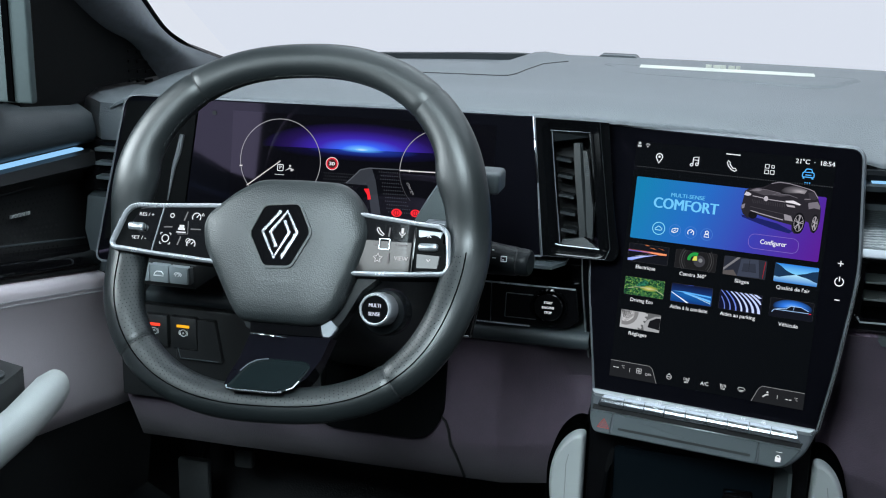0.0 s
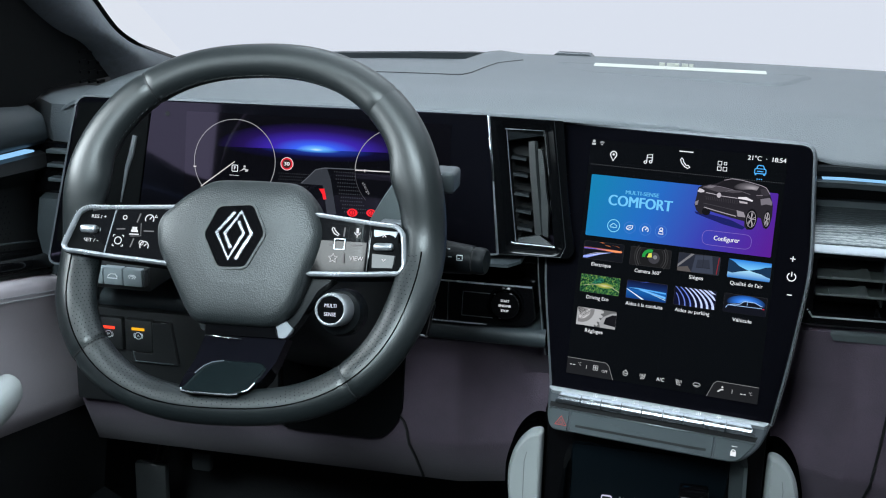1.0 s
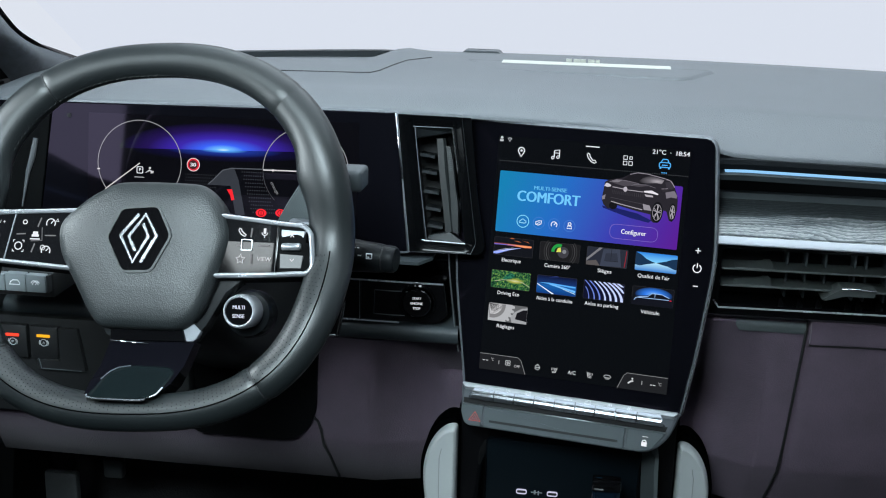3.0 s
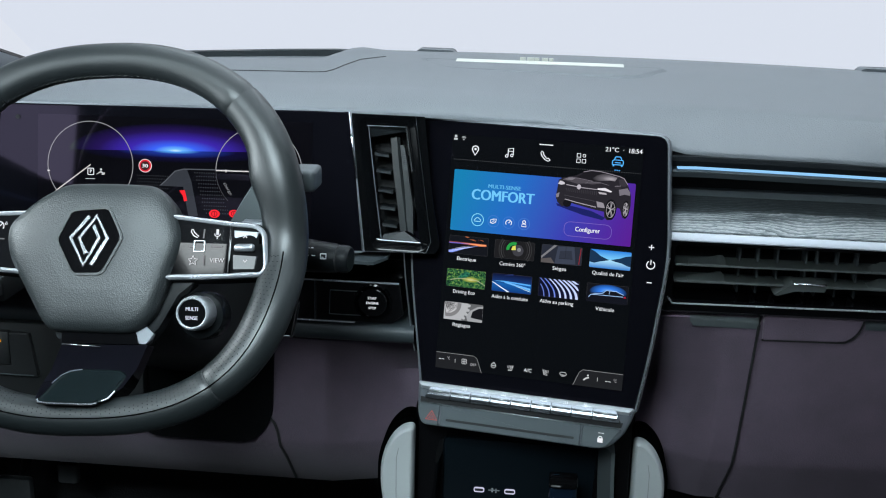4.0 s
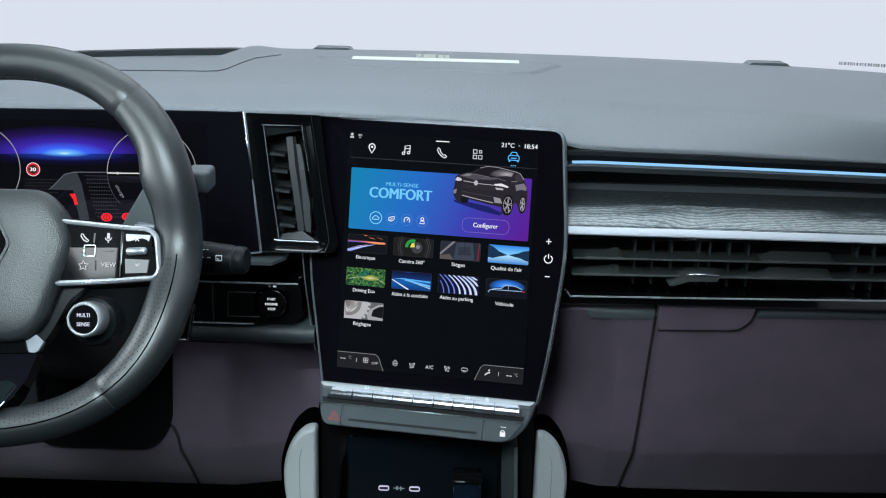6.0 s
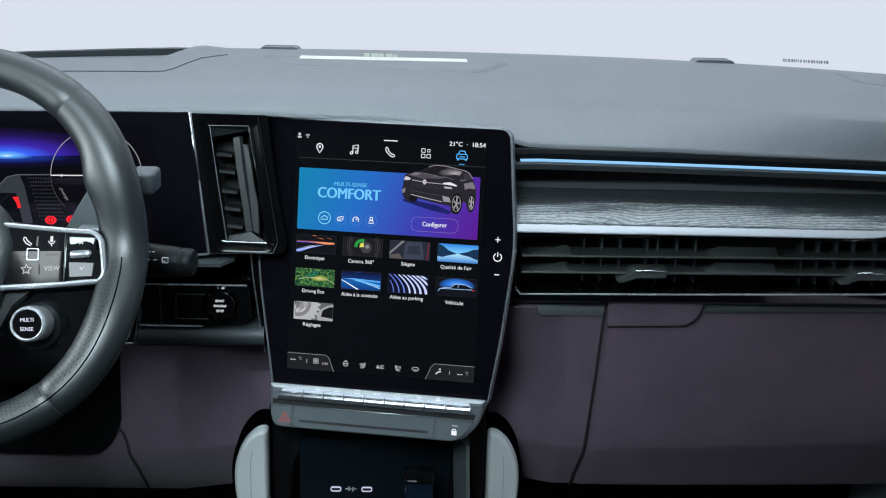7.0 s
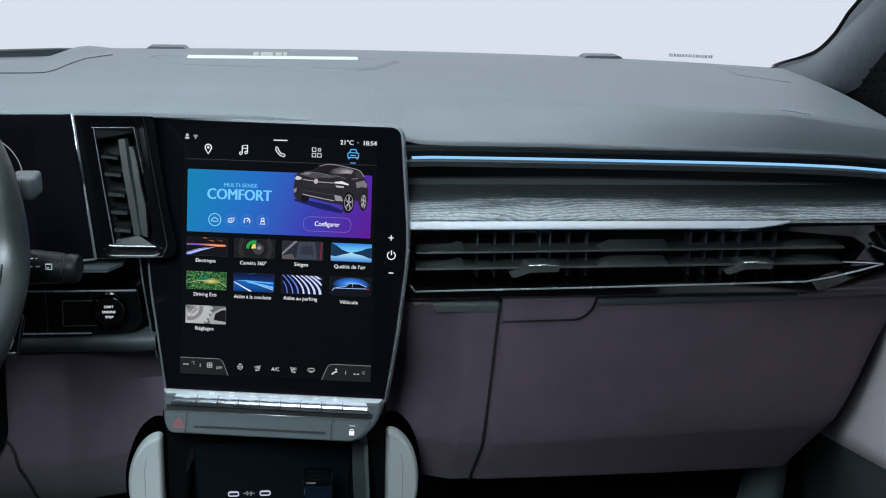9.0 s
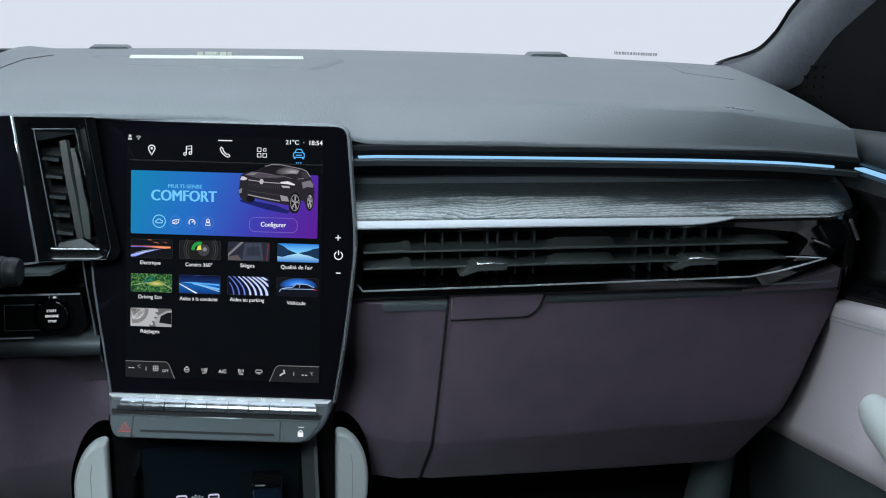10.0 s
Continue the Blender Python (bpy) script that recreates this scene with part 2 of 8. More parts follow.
M = dict(
    dash_skin=material("grained_dash_skin", (0.090, 0.101, 0.111), 0.50, mottle=(5, 0.08), grain=(0.0018, 0.45), kind="leather"),
    dark_plastic=material("dark_grained_plastic", (0.030, 0.033, 0.036), 0.5, mottle=(9, 0.1), grain=(0.0012, 0.3), kind="leather"),
    teal_plastic=material("soft_grey_plastic", (0.06, 0.072, 0.076), 0.55, mottle=(9, 0.1), grain=(0.0012, 0.3), kind="leather"),
    black=material("matt_black_plastic", (0.012, 0.013, 0.014), 0.55, mottle=(9, 0.15), grain=(0.001, 0.2)),
    gloss=material("piano_black", (0.003, 0.003, 0.0035), 0.06, mottle=(12, 0.1), coat=0.3, wear=0.3),
    cover_glass=material("black_cover_glass", (0.003, 0.003, 0.0045), 0.05, mottle=(6, 0.1), wear=0.5, spec=0.085, tint=(0.82, 0.62, 1.0)),
    chrome=material("satin_chrome", (0.86, 0.88, 0.91), 0.20, 1.0, mottle=(20, 0.04), wear=0.2),
    silver=material("silver_paint", (0.60, 0.63, 0.68), 0.34, 0.30, mottle=(30, 0.04), grain=(0.0006, 0.05)),
    rimgrey=material("grey_painted_rim", (0.125, 0.135, 0.150), 0.35, 0.3, mottle=(30, 0.05)),
    keygrey=material("satin_grey_key", (0.075, 0.089, 0.096), 0.42, mottle=(30, 0.05), grain=(0.0006, 0.05)),
    arm_metal=material("dark_satin_metal", (0.016, 0.018, 0.021), 0.30, 0.4, mottle=(30, 0.05), spec=0.3),
    inlay=material("dark_satin_inlay", (0.006, 0.007, 0.008), 0.22, mottle=(30, 0.1), grain=(0.0008, 0.12), spec=0.12),
    dull_metal=material("dull_metal_edge", (0.34, 0.36, 0.38), 0.30, 0.8, mottle=(30, 0.05)),
    strip_satin=material("satin_grey_strip", (0.34, 0.36, 0.38), 0.34, 0.4, mottle=(30, 0.05), grain=(0.0006, 0.05)),
    door_dark=material("dark_blue_grey_door_skin", (0.012, 0.018, 0.022), 0.55, mottle=(8, 0.12), grain=(0.0012, 0.3), kind="leather"),
    post=material("dim_teal_post_plastic", (0.045, 0.058, 0.060), 0.7, mottle=(9, 0.15), grain=(0.001, 0.2), spec=0.1),
    piano=material("black_lacquer", (0.0020, 0.0022, 0.0026), 0.12, mottle=(6, 0.1), wear=0.4, spec=0.12),
    groove=material("black_window_rubber", (0.0008, 0.0009, 0.0010), 0.8, mottle=(9, 0.15), spec=0.0),
    corner=material("black_corner_plastic", (0.0018, 0.0021, 0.0024), 0.7, mottle=(9, 0.15), grain=(0.001, 0.2), spec=0.05),
    seam_grey=material("grey_seam", (0.22, 0.225, 0.22), 0.7),
    spoke_silver=material("satin_silver_frame", (0.60, 0.62, 0.66), 0.26, 0.55, mottle=(30, 0.04), wear=0.2),
    fin_dark=material("deep_vent_plastic", (0.012, 0.015, 0.017), 0.5, mottle=(30, 0.06), spec=0.3),
    band_dark=material("dark_teal_band_plastic", (0.036, 0.045, 0.050), 0.5, mottle=(12, 0.12), grain=(0.0012, 0.35), kind="leather"),
    tray_dark=material("dark_blue_tray_lining", (0.0026, 0.0048, 0.0068), 0.30, mottle=(12, 0.15), spec=0.13),
    stalk=material("black_stalk_plastic", (0.0055, 0.0065, 0.0075), 0.42, mottle=(12, 0.12), grain=(0.0008, 0.15), spec=0.12),
    lip_dark=material("grained_black_lip", (0.007, 0.009, 0.011), 0.7, mottle=(12, 0.15), grain=(0.0014, 0.5), kind="leather", spec=0.12),
    pad_teal=material("dark_teal_satin_inlay", (0.0040, 0.0070, 0.0078), 0.25, mottle=(20, 0.1), spec=0.08),
    pod_grey=material("pale_satin_button", (0.22, 0.25, 0.265), 0.40, mottle=(20, 0.08), grain=(0.0006, 0.05)),
    band_pale=material("grey_teal_band_plastic", (0.150, 0.178, 0.195), 0.5, mottle=(12, 0.1), grain=(0.0012, 0.3), kind="leather"),
    pale_label=material("pale_label_print", (0.30, 0.31, 0.34), 0.6),
    key_metal=material("brushed_key_metal", (0.30, 0.32, 0.35), 0.16, 0.85, mottle=(30, 0.05)),
    blue_sheen=material("blue_sheen_gloss", (0.004, 0.009, 0.018), 0.15, mottle=(20, 0.1)),
    cream=material("cream_metal_bar", (0.46, 0.465, 0.42), 0.45, mottle=(30, 0.04)),
    slot_dark=material("dark_slot_lining", (0.016, 0.022, 0.026), 0.6, mottle=(9, 0.15)),
    kick=material("pale_teal_plastic", (0.16, 0.20, 0.21), 0.4, mottle=(9, 0.1), grain=(0.0012, 0.2)),
    blade_dark=material("dark_vent_plastic", (0.020, 0.023, 0.024), 0.42, mottle=(30, 0.06), grain=(0.0007, 0.08), spec=0.35),
    blade=material("dim_grey_vent_plastic", (0.055, 0.063, 0.062), 0.45, mottle=(30, 0.06), grain=(0.0007, 0.08)),
    leather=material("smooth_dark_leather", (0.0075, 0.0100, 0.0108), 0.40, mottle=(7, 0.12), grain=(0.0012, 0.14), kind="leather", spec=0.55),
    hub=material("grained_airbag_skin", (0.0135, 0.0165, 0.0175), 0.42, mottle=(7, 0.06), grain=(0.00125, 0.50), kind="leather"),
    hole=material("dark_hole", (0.006, 0.006, 0.007), 0.8),
    thread=material("grey_thread", (0.045, 0.05, 0.052), 0.7),
    mauve=material("mauve_suede", (0.086, 0.061, 0.086), 0.85, mottle=(26, 0.22), grain=(0.0017, 0.9), kind="noise", sheen=0.15),
    pale_mauve=material("pale_mauve_leather", (0.45, 0.405, 0.435), 0.62, mottle=(6, 0.06), grain=(0.0013, 0.3), kind="leather"),
    pale_grey=material("pale_grey_leather", (0.35, 0.37, 0.37), 0.55, mottle=(6, 0.05), grain=(0.0014, 0.25), kind="leather"),
    pillar=material("grey_pillar_fabric", (0.028, 0.034, 0.044), 0.95, mottle=(150, 0.5), grain=(0.0013, 1.0), kind="noise", sheen=0.15),
    carpet=material("black_carpet", (0.016, 0.016, 0.018), 0.95, mottle=(20, 0.3), grain=(0.003, 0.9)),
    rear_cloth=material("black_wall_cloth", (0.005, 0.005, 0.006), 0.95, mottle=(14, 0.1), grain=(0.002, 0.5), spec=0.1),
    headliner=material("dark_headliner", (0.014, 0.014, 0.016), 0.95, mottle=(14, 0.1), grain=(0.002, 0.5), kind="weave"),
    frit=material("black_glass_edge", (0.008, 0.008, 0.009), 0.25),
    wood=ash_veneer("dark_ash_veneer"),
    glass=clear_glass("windscreen_glass"),
    white_print=material("white_print", (0.75, 0.76, 0.78), 0.5),
    grey_print=material("grey_print", (0.30, 0.31, 0.32), 0.5),
    pedal=material("pedal_metal", (0.10, 0.105, 0.11), 0.4, 0.6),
    strip_blue=glowing("blue_light_guide", (0.30, 0.62, 0.98), 1.0),
    white_glow=glowing("white_display_light", (0.92, 0.95, 1.0), 0.95),
    socket_glow=glowing("soft_white_socket_light", (0.72, 0.72, 0.95), 0.8),
    grey_glow=glowing("grey_display_light", (0.30, 0.31, 0.33), 0.8),
    dim_glow=glowing("dim_display_light", (0.06, 0.065, 0.075), 0.8),
    backdrop=glowing("glowing_white_backdrop", (0.725, 0.770, 0.855), 1.0, 0.9, (0.01, 0.01, 0.01)),
    red_glow=glowing("red_warning_light", (1.0, 0.02, 0.03), 1.0),
    red_dim=glowing("red_hazard_print", (0.75, 0.13, 0.12), 0.7),
    amber_glow=glowing("amber_light", (1.0, 0.48, 0.02), 1.0),
    orange_glow=glowing("orange_red_light", (1.0, 0.06, 0.03), 1.4),
    blue_glow=glowing("blue_display_light", (0.10, 0.48, 1.0), 1.0),
    display=glowing("dark_display_field", (0.0022, 0.0030, 0.0038), 1.0),
    cluster_field=glowing("dark_cluster_field", (0.0018, 0.0018, 0.0030), 1.0),
)


# ---- building helpers ----
def obj(name, bm, mat_, parent=None, label="", smooth=True, angle=35):
    me = bpy.data.meshes.new(name)
    bmesh.ops.recalc_face_normals(bm, faces=bm.faces[:])
    for f in bm.faces:
        f.smooth = smooth and len(f.verts) < 6
    if smooth:
        lim = radians(angle)
        for e in bm.edges:
            if len(e.link_faces) == 2:
                e.smooth = e.calc_face_angle(0) < lim
    bm.to_mesh(me)
    bm.free()
    me.materials.append(mat_)
    ob = new(name, me)
    if parent:
        ob.parent = parent
    if label:
        tagged(ob, label)
    return ob


def part(name, bm, mat_, parent, label="", smooth=True, angle=35):
    """One mesh object under a thing or under a part."""
    return obj(name, bm, mat_, parent, label, smooth, angle)


def thing(name, label, category, m=None, kind="", group=""):
    ob = new(name)
    ob.empty_display_size = 0.02
    if m is not None:
        ob.matrix_world = m
    return tagged(ob, label, category, group, kind)


def plane_frame(o, yaw, lean):
    """Local axes of a panel: x along it, y up it, z out of it towards the cabin."""
    return Matrix.Translation(o) @ Matrix.Rotation(radians(yaw), 4, "Z") @ Matrix.Rotation(radians(90 - lean), 4, "X")


def rounded(pts, r, seg=5):
    """A closed outline with its corners rounded by radius r (one for all or one each)."""
    out = []
    n = len(pts)
    for i in range(n):
        a, b, c = Vector(pts[i - 1]), Vector(pts[i]), Vector(pts[(i + 1) % n])
        rr = r[i] if isinstance(r, (list, tuple)) else r
        d1, d2 = (a - b), (c - b)
        k = min(rr, d1.length * 0.49, d2.length * 0.49)
        p, q = b + d1.normalized() * k, b + d2.normalized() * k
        if k < 1e-6:
            out.append(tuple(b))
            continue
        for s in range(seg + 1):
            t = s / seg
            out.append(tuple((1 - t) ** 2 * p + 2 * t * (1 - t) * b + t * t * q))
    return out


def inset(pts, d):
    """The outline moved inwards by d (for outlines that run anticlockwise)."""
    n = len(pts)
    out = []
    for i in range(n):
        a, b, c = Vector(pts[i - 1]), Vector(pts[i]), Vector(pts[(i + 1) % n])
        t = ((c - b).normalized() + (b - a).normalized())
        if t.length < 1e-9:
            t = c - b
        t.normalize()
        out.append((b.x - t.y * d, b.y + t.x * d))
    return out


def area(pts):
    return sum(pts[i - 1][0] * pts[i][1] - pts[i][0] * pts[i - 1][1] for i in range(len(pts)))


def ccw(pts):
    return list(pts) if area(pts) > 0 else list(reversed(pts))


def rings(bm, loops, closed=True, cap0=False, cap1=False):
    """Skin between rings of equally many 3D points."""
    vs = [[bm.verts.new(p) for p in ring] for ring in loops]
    n = len(vs[0])
    for a, b in zip(vs, vs[1:]):
        for i in range(n if closed else n - 1):
            j = (i + 1) % n
            bm.faces.new((a[i], a[j], b[j], b[i]))
    if cap0:
        bm.faces.new(list(reversed(vs[0])))
    if cap1:
        bm.faces.new(vs[-1])
    return vs


def plate(pts, z0, z1, bev=0.0, bm=None, steps=3):
    """A slab on the outline pts from depth z0 to z1, its front edge rounded by bev."""
    bm = bm or bmesh.new()
    pts = ccw(pts)
    loops = [[(x, y, z0) for x, y in pts]]
    if bev:
        for s in range(steps + 1):
            t = s / steps * math.pi / 2
            loops.append([(x, y, z1 - bev + bev * math.sin(t)) for x, y in inset(pts, bev * (1 - math.cos(t)))])
    else:
        loops.append([(x, y, z1) for x, y in pts])
    rings(bm, loops, True, True, True)
    return bm


def frame_plate(outer, inner, z0, z1, bm=None):
    """A slab with a hole; both outlines have equally many points."""
    bm = bm or bmesh.new()
    o, i = ccw(outer), ccw(inner)
    rings(bm, [[(*p, z0) for p in o], [(*p, z1) for p in o], [(*p, z1) for p in i], [(*p, z0) for p in i], [(*p, z0) for p in o]])
    bmesh.ops.remove_doubles(bm, verts=bm.verts[:], dist=1e-6)
    return bm


def box(x0, x1, y0, y1, z0, z1, bev=0.0, bm=None, seg=2):
    b2 = bmesh.new()
    bmesh.ops.create_cube(b2, size=1)
    for v in b2.verts:
        v.co = Vector(((x0 + x1) / 2 + v.co.x * (x1 - x0), (y0 + y1) / 2 + v.co.y * (y1 - y0), (z0 + z1) / 2 + v.co.z * (z1 - z0)))
    if bev:
        bmesh.ops.bevel(b2, geom=b2.edges[:], offset=bev, segments=seg, affect="EDGES", profile=0.5)
    if bm is None:
        return b2
    tmp = bpy.data.meshes.new("tmp")
    b2.to_mesh(tmp)
    b2.free()
    bm.from_mesh(tmp)
    bpy.data.meshes.remove(tmp)
    return bm


def tube(path, r, n=8, closed=False, bm=None, caps=True):
    """A round bar along 3D points; r is one radius or one for each point."""
    bm = bm or bmesh.new()
    path = [Vector(p) for p in path]
    loops = []
    m = len(path)
    up = Vector((0.123, 0.456, 0.881)).normalized()
    for i, p in enumerate(path):
        a = path[i - 1] if (i or closed) else p
        b = path[(i + 1) % m] if (i < m - 1 or closed) else p
        t = (b - a).normalized()
        s = t.cross(up).normalized()
        u = s.cross(t)
        rr = r[i] if isinstance(r, (list, tuple)) else r
        loops.append([p + (s * math.cos(k * 2 * math.pi / n) + u * math.sin(k * 2 * math.pi / n)) * rr for k in range(n)])
    if closed:
        loops.append(loops[0])
    rings(bm, loops, True, caps and not closed, caps and not closed)
    if closed:
        bmesh.ops.remove_doubles(bm, verts=bm.verts[:], dist=1e-7)
    return bm


def lathe(profile, n=32, bm=None, o=(0, 0, 0)):
    """A turned part round the local z axis; profile: (radius, z) pairs."""
    bm = bm or bmesh.new()
    loops = [[(o[0] + r * math.cos(k * 2 * math.pi / n), o[1] + r * math.sin(k * 2 * math.pi / n), o[2] + z) for k in range(n)] for r, z in profile]
    rings(bm, loops, True, True, True)
    return bm


def sheet(rows, thick=0.0, down=(0, 0, -1)):
    """A surface through rows of 3D points; thick: a second skin below, closed at the edges."""
    bm = bmesh.new()
    top = [[Vector(p) for p in r] for r in rows]
    if not thick:
        rings(bm, top, False)
        return bm
    d = Vector(down) * thick
    loops = []
    for r in top:
        loops.append([*r, *[p + d for p in reversed(r)]])
    rings(bm, loops, True, True, True)
    return bm


class Flat:
    """Flat printed or lit marks on a panel, at height z above it."""

    def __init__(self, z):
        self.bm, self.z = bmesh.new(), z

    def poly(self, pts):
        self.bm.faces.new([self.bm.verts.new((x, y, self.z)) for x, y in ccw(pts)])
        return self

    def rect(self, x, y, w, h):
        return self.poly([(x - w / 2, y - h / 2), (x + w / 2, y - h / 2), (x + w / 2, y + h / 2), (x - w / 2, y + h / 2)])

    def disc(self, x, y, r, n=20, k=1.0):
        return self.poly([(x + r * math.cos(i * 2 * math.pi / n), y + k * r * math.sin(i * 2 * math.pi / n)) for i in range(n)])

    def line(self, pts, w, closed=False):
        pts = [Vector(p) for p in pts]
        m = len(pts)
        sides = []
        for i, p in enumerate(pts):
            a = pts[i - 1] if (i or closed) else p
            b = pts[(i + 1) % m] if (i < m - 1 or closed) else p
            t = (b - a).normalized()
            s = Vector((-t.y, t.x)) * w / 2
            sides.append((self.bm.verts.new((p.x + s.x, p.y + s.y, self.z)), self.bm.verts.new((p.x - s.x, p.y - s.y, self.z))))
        for i in range(m if closed else m - 1):
            a, b = sides[i], sides[(i + 1) % m]
            self.bm.faces.new((a[0], a[1], b[1], b[0]))
        return self

    def arc(self, x, y, r, a0, a1, w, n=24, k=1.0):
        full = abs(a1 - a0) >= 360
        m = n if full else n + 1
        pts = [(x + r * math.cos(radians(a0 + (a1 - a0) * i / n)), y + k * r * math.sin(radians(a0 + (a1 - a0) * i / n))) for i in range(m)]
        return self.line(pts, w, full)

    def done(self, name, mat_, parent, label=""):
        me = bpy.data.meshes.new(name)
        for f in self.bm.faces:
            if f.calc_area() > 0 and f.normal.z < 0:
                f.normal_flip()
        self.bm.normal_update()
        flip = [f for f in self.bm.faces if f.normal.z < 0]
        for f in flip:
            f.normal_flip()
        seen, pieces = set(), 0
        for f in self.bm.faces:
            if f not in seen:
                pieces += 1
                stack = [f]
                while stack:
                    g = stack.pop()
                    if g not in seen:
                        seen.add(g)
                        stack += [h for v in g.verts for h in v.link_faces]
        self.bm.to_mesh(me)
        self.bm.free()
        me.materials.append(mat_)
        ob = new(name, me)
        ob.parent = parent
        if pieces > 1:
            tagged(ob, kind="stuff")
        if label:
            tagged(ob, label)
        return ob


def words(name, text, size, x, y, z, mat_, parent, align="CENTER", label="", squeeze=1.0, bold=0.0, width=0.0, turn=0.0):
    """Lettering with the built-in font, as a flat mesh on the panel."""
    c = bpy.data.curves.new("lettering", "FONT")
    unit = size * 0.76
    c.body, c.size, c.align_x, c.align_y, c.offset = text, 1.0, align, "CENTER", 0.0
    c.resolution_u = 3
    tmp = bpy.data.objects.new("lettering", c)
    scene.collection.objects.link(tmp)
    me = bpy.data.meshes.new_from_object(tmp.evaluated_get(bpy.context.evaluated_depsgraph_get()))
    bpy.data.objects.remove(tmp)
    me.transform(Matrix.Scale(unit, 4))
    if bold:
        thick = bmesh.new()
        for k, dx in enumerate((-0.6, 0.6)):
            me.transform(Matrix.Translation((dx * bold - (-0.6 * bold if k else 0.0), 0, 1e-5 * k)))
            thick.from_mesh(me)
        thick.to_mesh(me)
        thick.free()
    if width:
        xs = [v.co.x for v in me.vertices]
        ys = [v.co.y for v in me.vertices]
        me.transform(Matrix.Translation((-(max(xs) + min(xs)) / 2, -(max(ys) + min(ys)) / 2, 0)))
        squeeze = width / max(1e-6, max(xs) - min(xs))
    me.transform(Matrix.Translation((x, y, z)) @ Matrix.Rotation(radians(turn), 4, "Z") @ Matrix.Diagonal((squeeze, 1, 1, 1)))
    me.materials.clear()
    me.materials.append(mat_)
    ob = new(name, me)
    ob.parent = parent
    if label:
        tagged(ob, label)
    return ob


def lerp_table(table, x):
    """Linear interpolation in rows (x, a, b, ...)."""
    if x <= table[0][0]:
        return table[0][1:]
    for a, b in zip(table, table[1:]):
        if x <= b[0]:
            t = (x - a[0]) / (b[0] - a[0])
            return tuple(p + (q - p) * t for p, q in zip(a[1:], b[1:]))
    return table[-1][1:]


def frange(a, b, n):
    return [a + (b - a) * i / (n - 1) for i in range(n)]

# ---- cabin shell ----
def structure(name, bm, mat_, label, category="", smooth=False):
    return tagged(obj(name, bm, mat_, None, "", smooth), label, category or name.replace("_", " "), kind="structure")


structure("floor", box(-0.95, 0.91, -0.98, 1.62, 0.10, 0.15), M["carpet"], "black carpeted cabin floor", "floor")
structure("wall_front", box(-0.95, 0.91, 1.56, 1.62, 0.15, 0.90), M["carpet"], "black carpeted footwell bulkhead", "wall")
# unseen rear wall, added so that gloss parts reflect dark
structure("wall_rear", box(-0.95, 0.91, -1.04, -0.98, 0.10, 1.46), M["rear_cloth"], "unseen dark rear wall added to keep reflections dark", "wall")
roof = bmesh.new()
for r in ((-0.80, -0.78, -0.98, 0.72), (0.66, 0.76, -0.98, 0.72), (-0.78, 0.66, -0.98, -0.36), (-0.78, 0.66, 0.60, 0.72)):
    box(*r, 1.46, 1.50, bm=roof)
structure("ceiling", roof, M["headliner"], "dark roof lining round the open glass roof", "ceiling")


# unseen side walls, added to block the window lamps from the screen's reflections
for name, x0, x1 in (("wall_left", -0.86, -0.80), ("wall_right", 0.76, 0.82)):
    structure(name, box(x0, x1, -0.98, 0.18, 0.90, 1.46), M["rear_cloth"], "unseen dark side wall added to block window light in reflections", "wall")
# backdrop glows evenly by itself, in place of lamps that would light it
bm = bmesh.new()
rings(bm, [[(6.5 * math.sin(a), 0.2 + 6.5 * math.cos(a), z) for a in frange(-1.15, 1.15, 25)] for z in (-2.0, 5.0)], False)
structure("backdrop", bm, M["backdrop"], "plain white studio backdrop that glows by itself", "backdrop", True)


def ease(t):
    t = min(1.0, max(0.0, t))
    return t * t * (3 - 2 * t)


def base_y(x):
    return 1.80 - 0.27 * (x + 0.02) ** 2


# windscreen
pane = bmesh.new()
rows = []
for x in frange(-0.78, 0.74, 13):
    k = (x + 0.02) ** 2
    rows.append([(x * (1 - 0.12 * t), base_y(x) + 0.02 - 1.0 * t, 0.945 + 0.52 * t - 0.04 * k * t) for t in frange(0, 1, 7)])
win = tagged(obj("window_1", sheet(rows, 0.004, (0, 0.45, 0.89)), M["glass"]), "clear curved windscreen above the dashboard", "windscreen", kind="structure")
win.visible_shadow = False


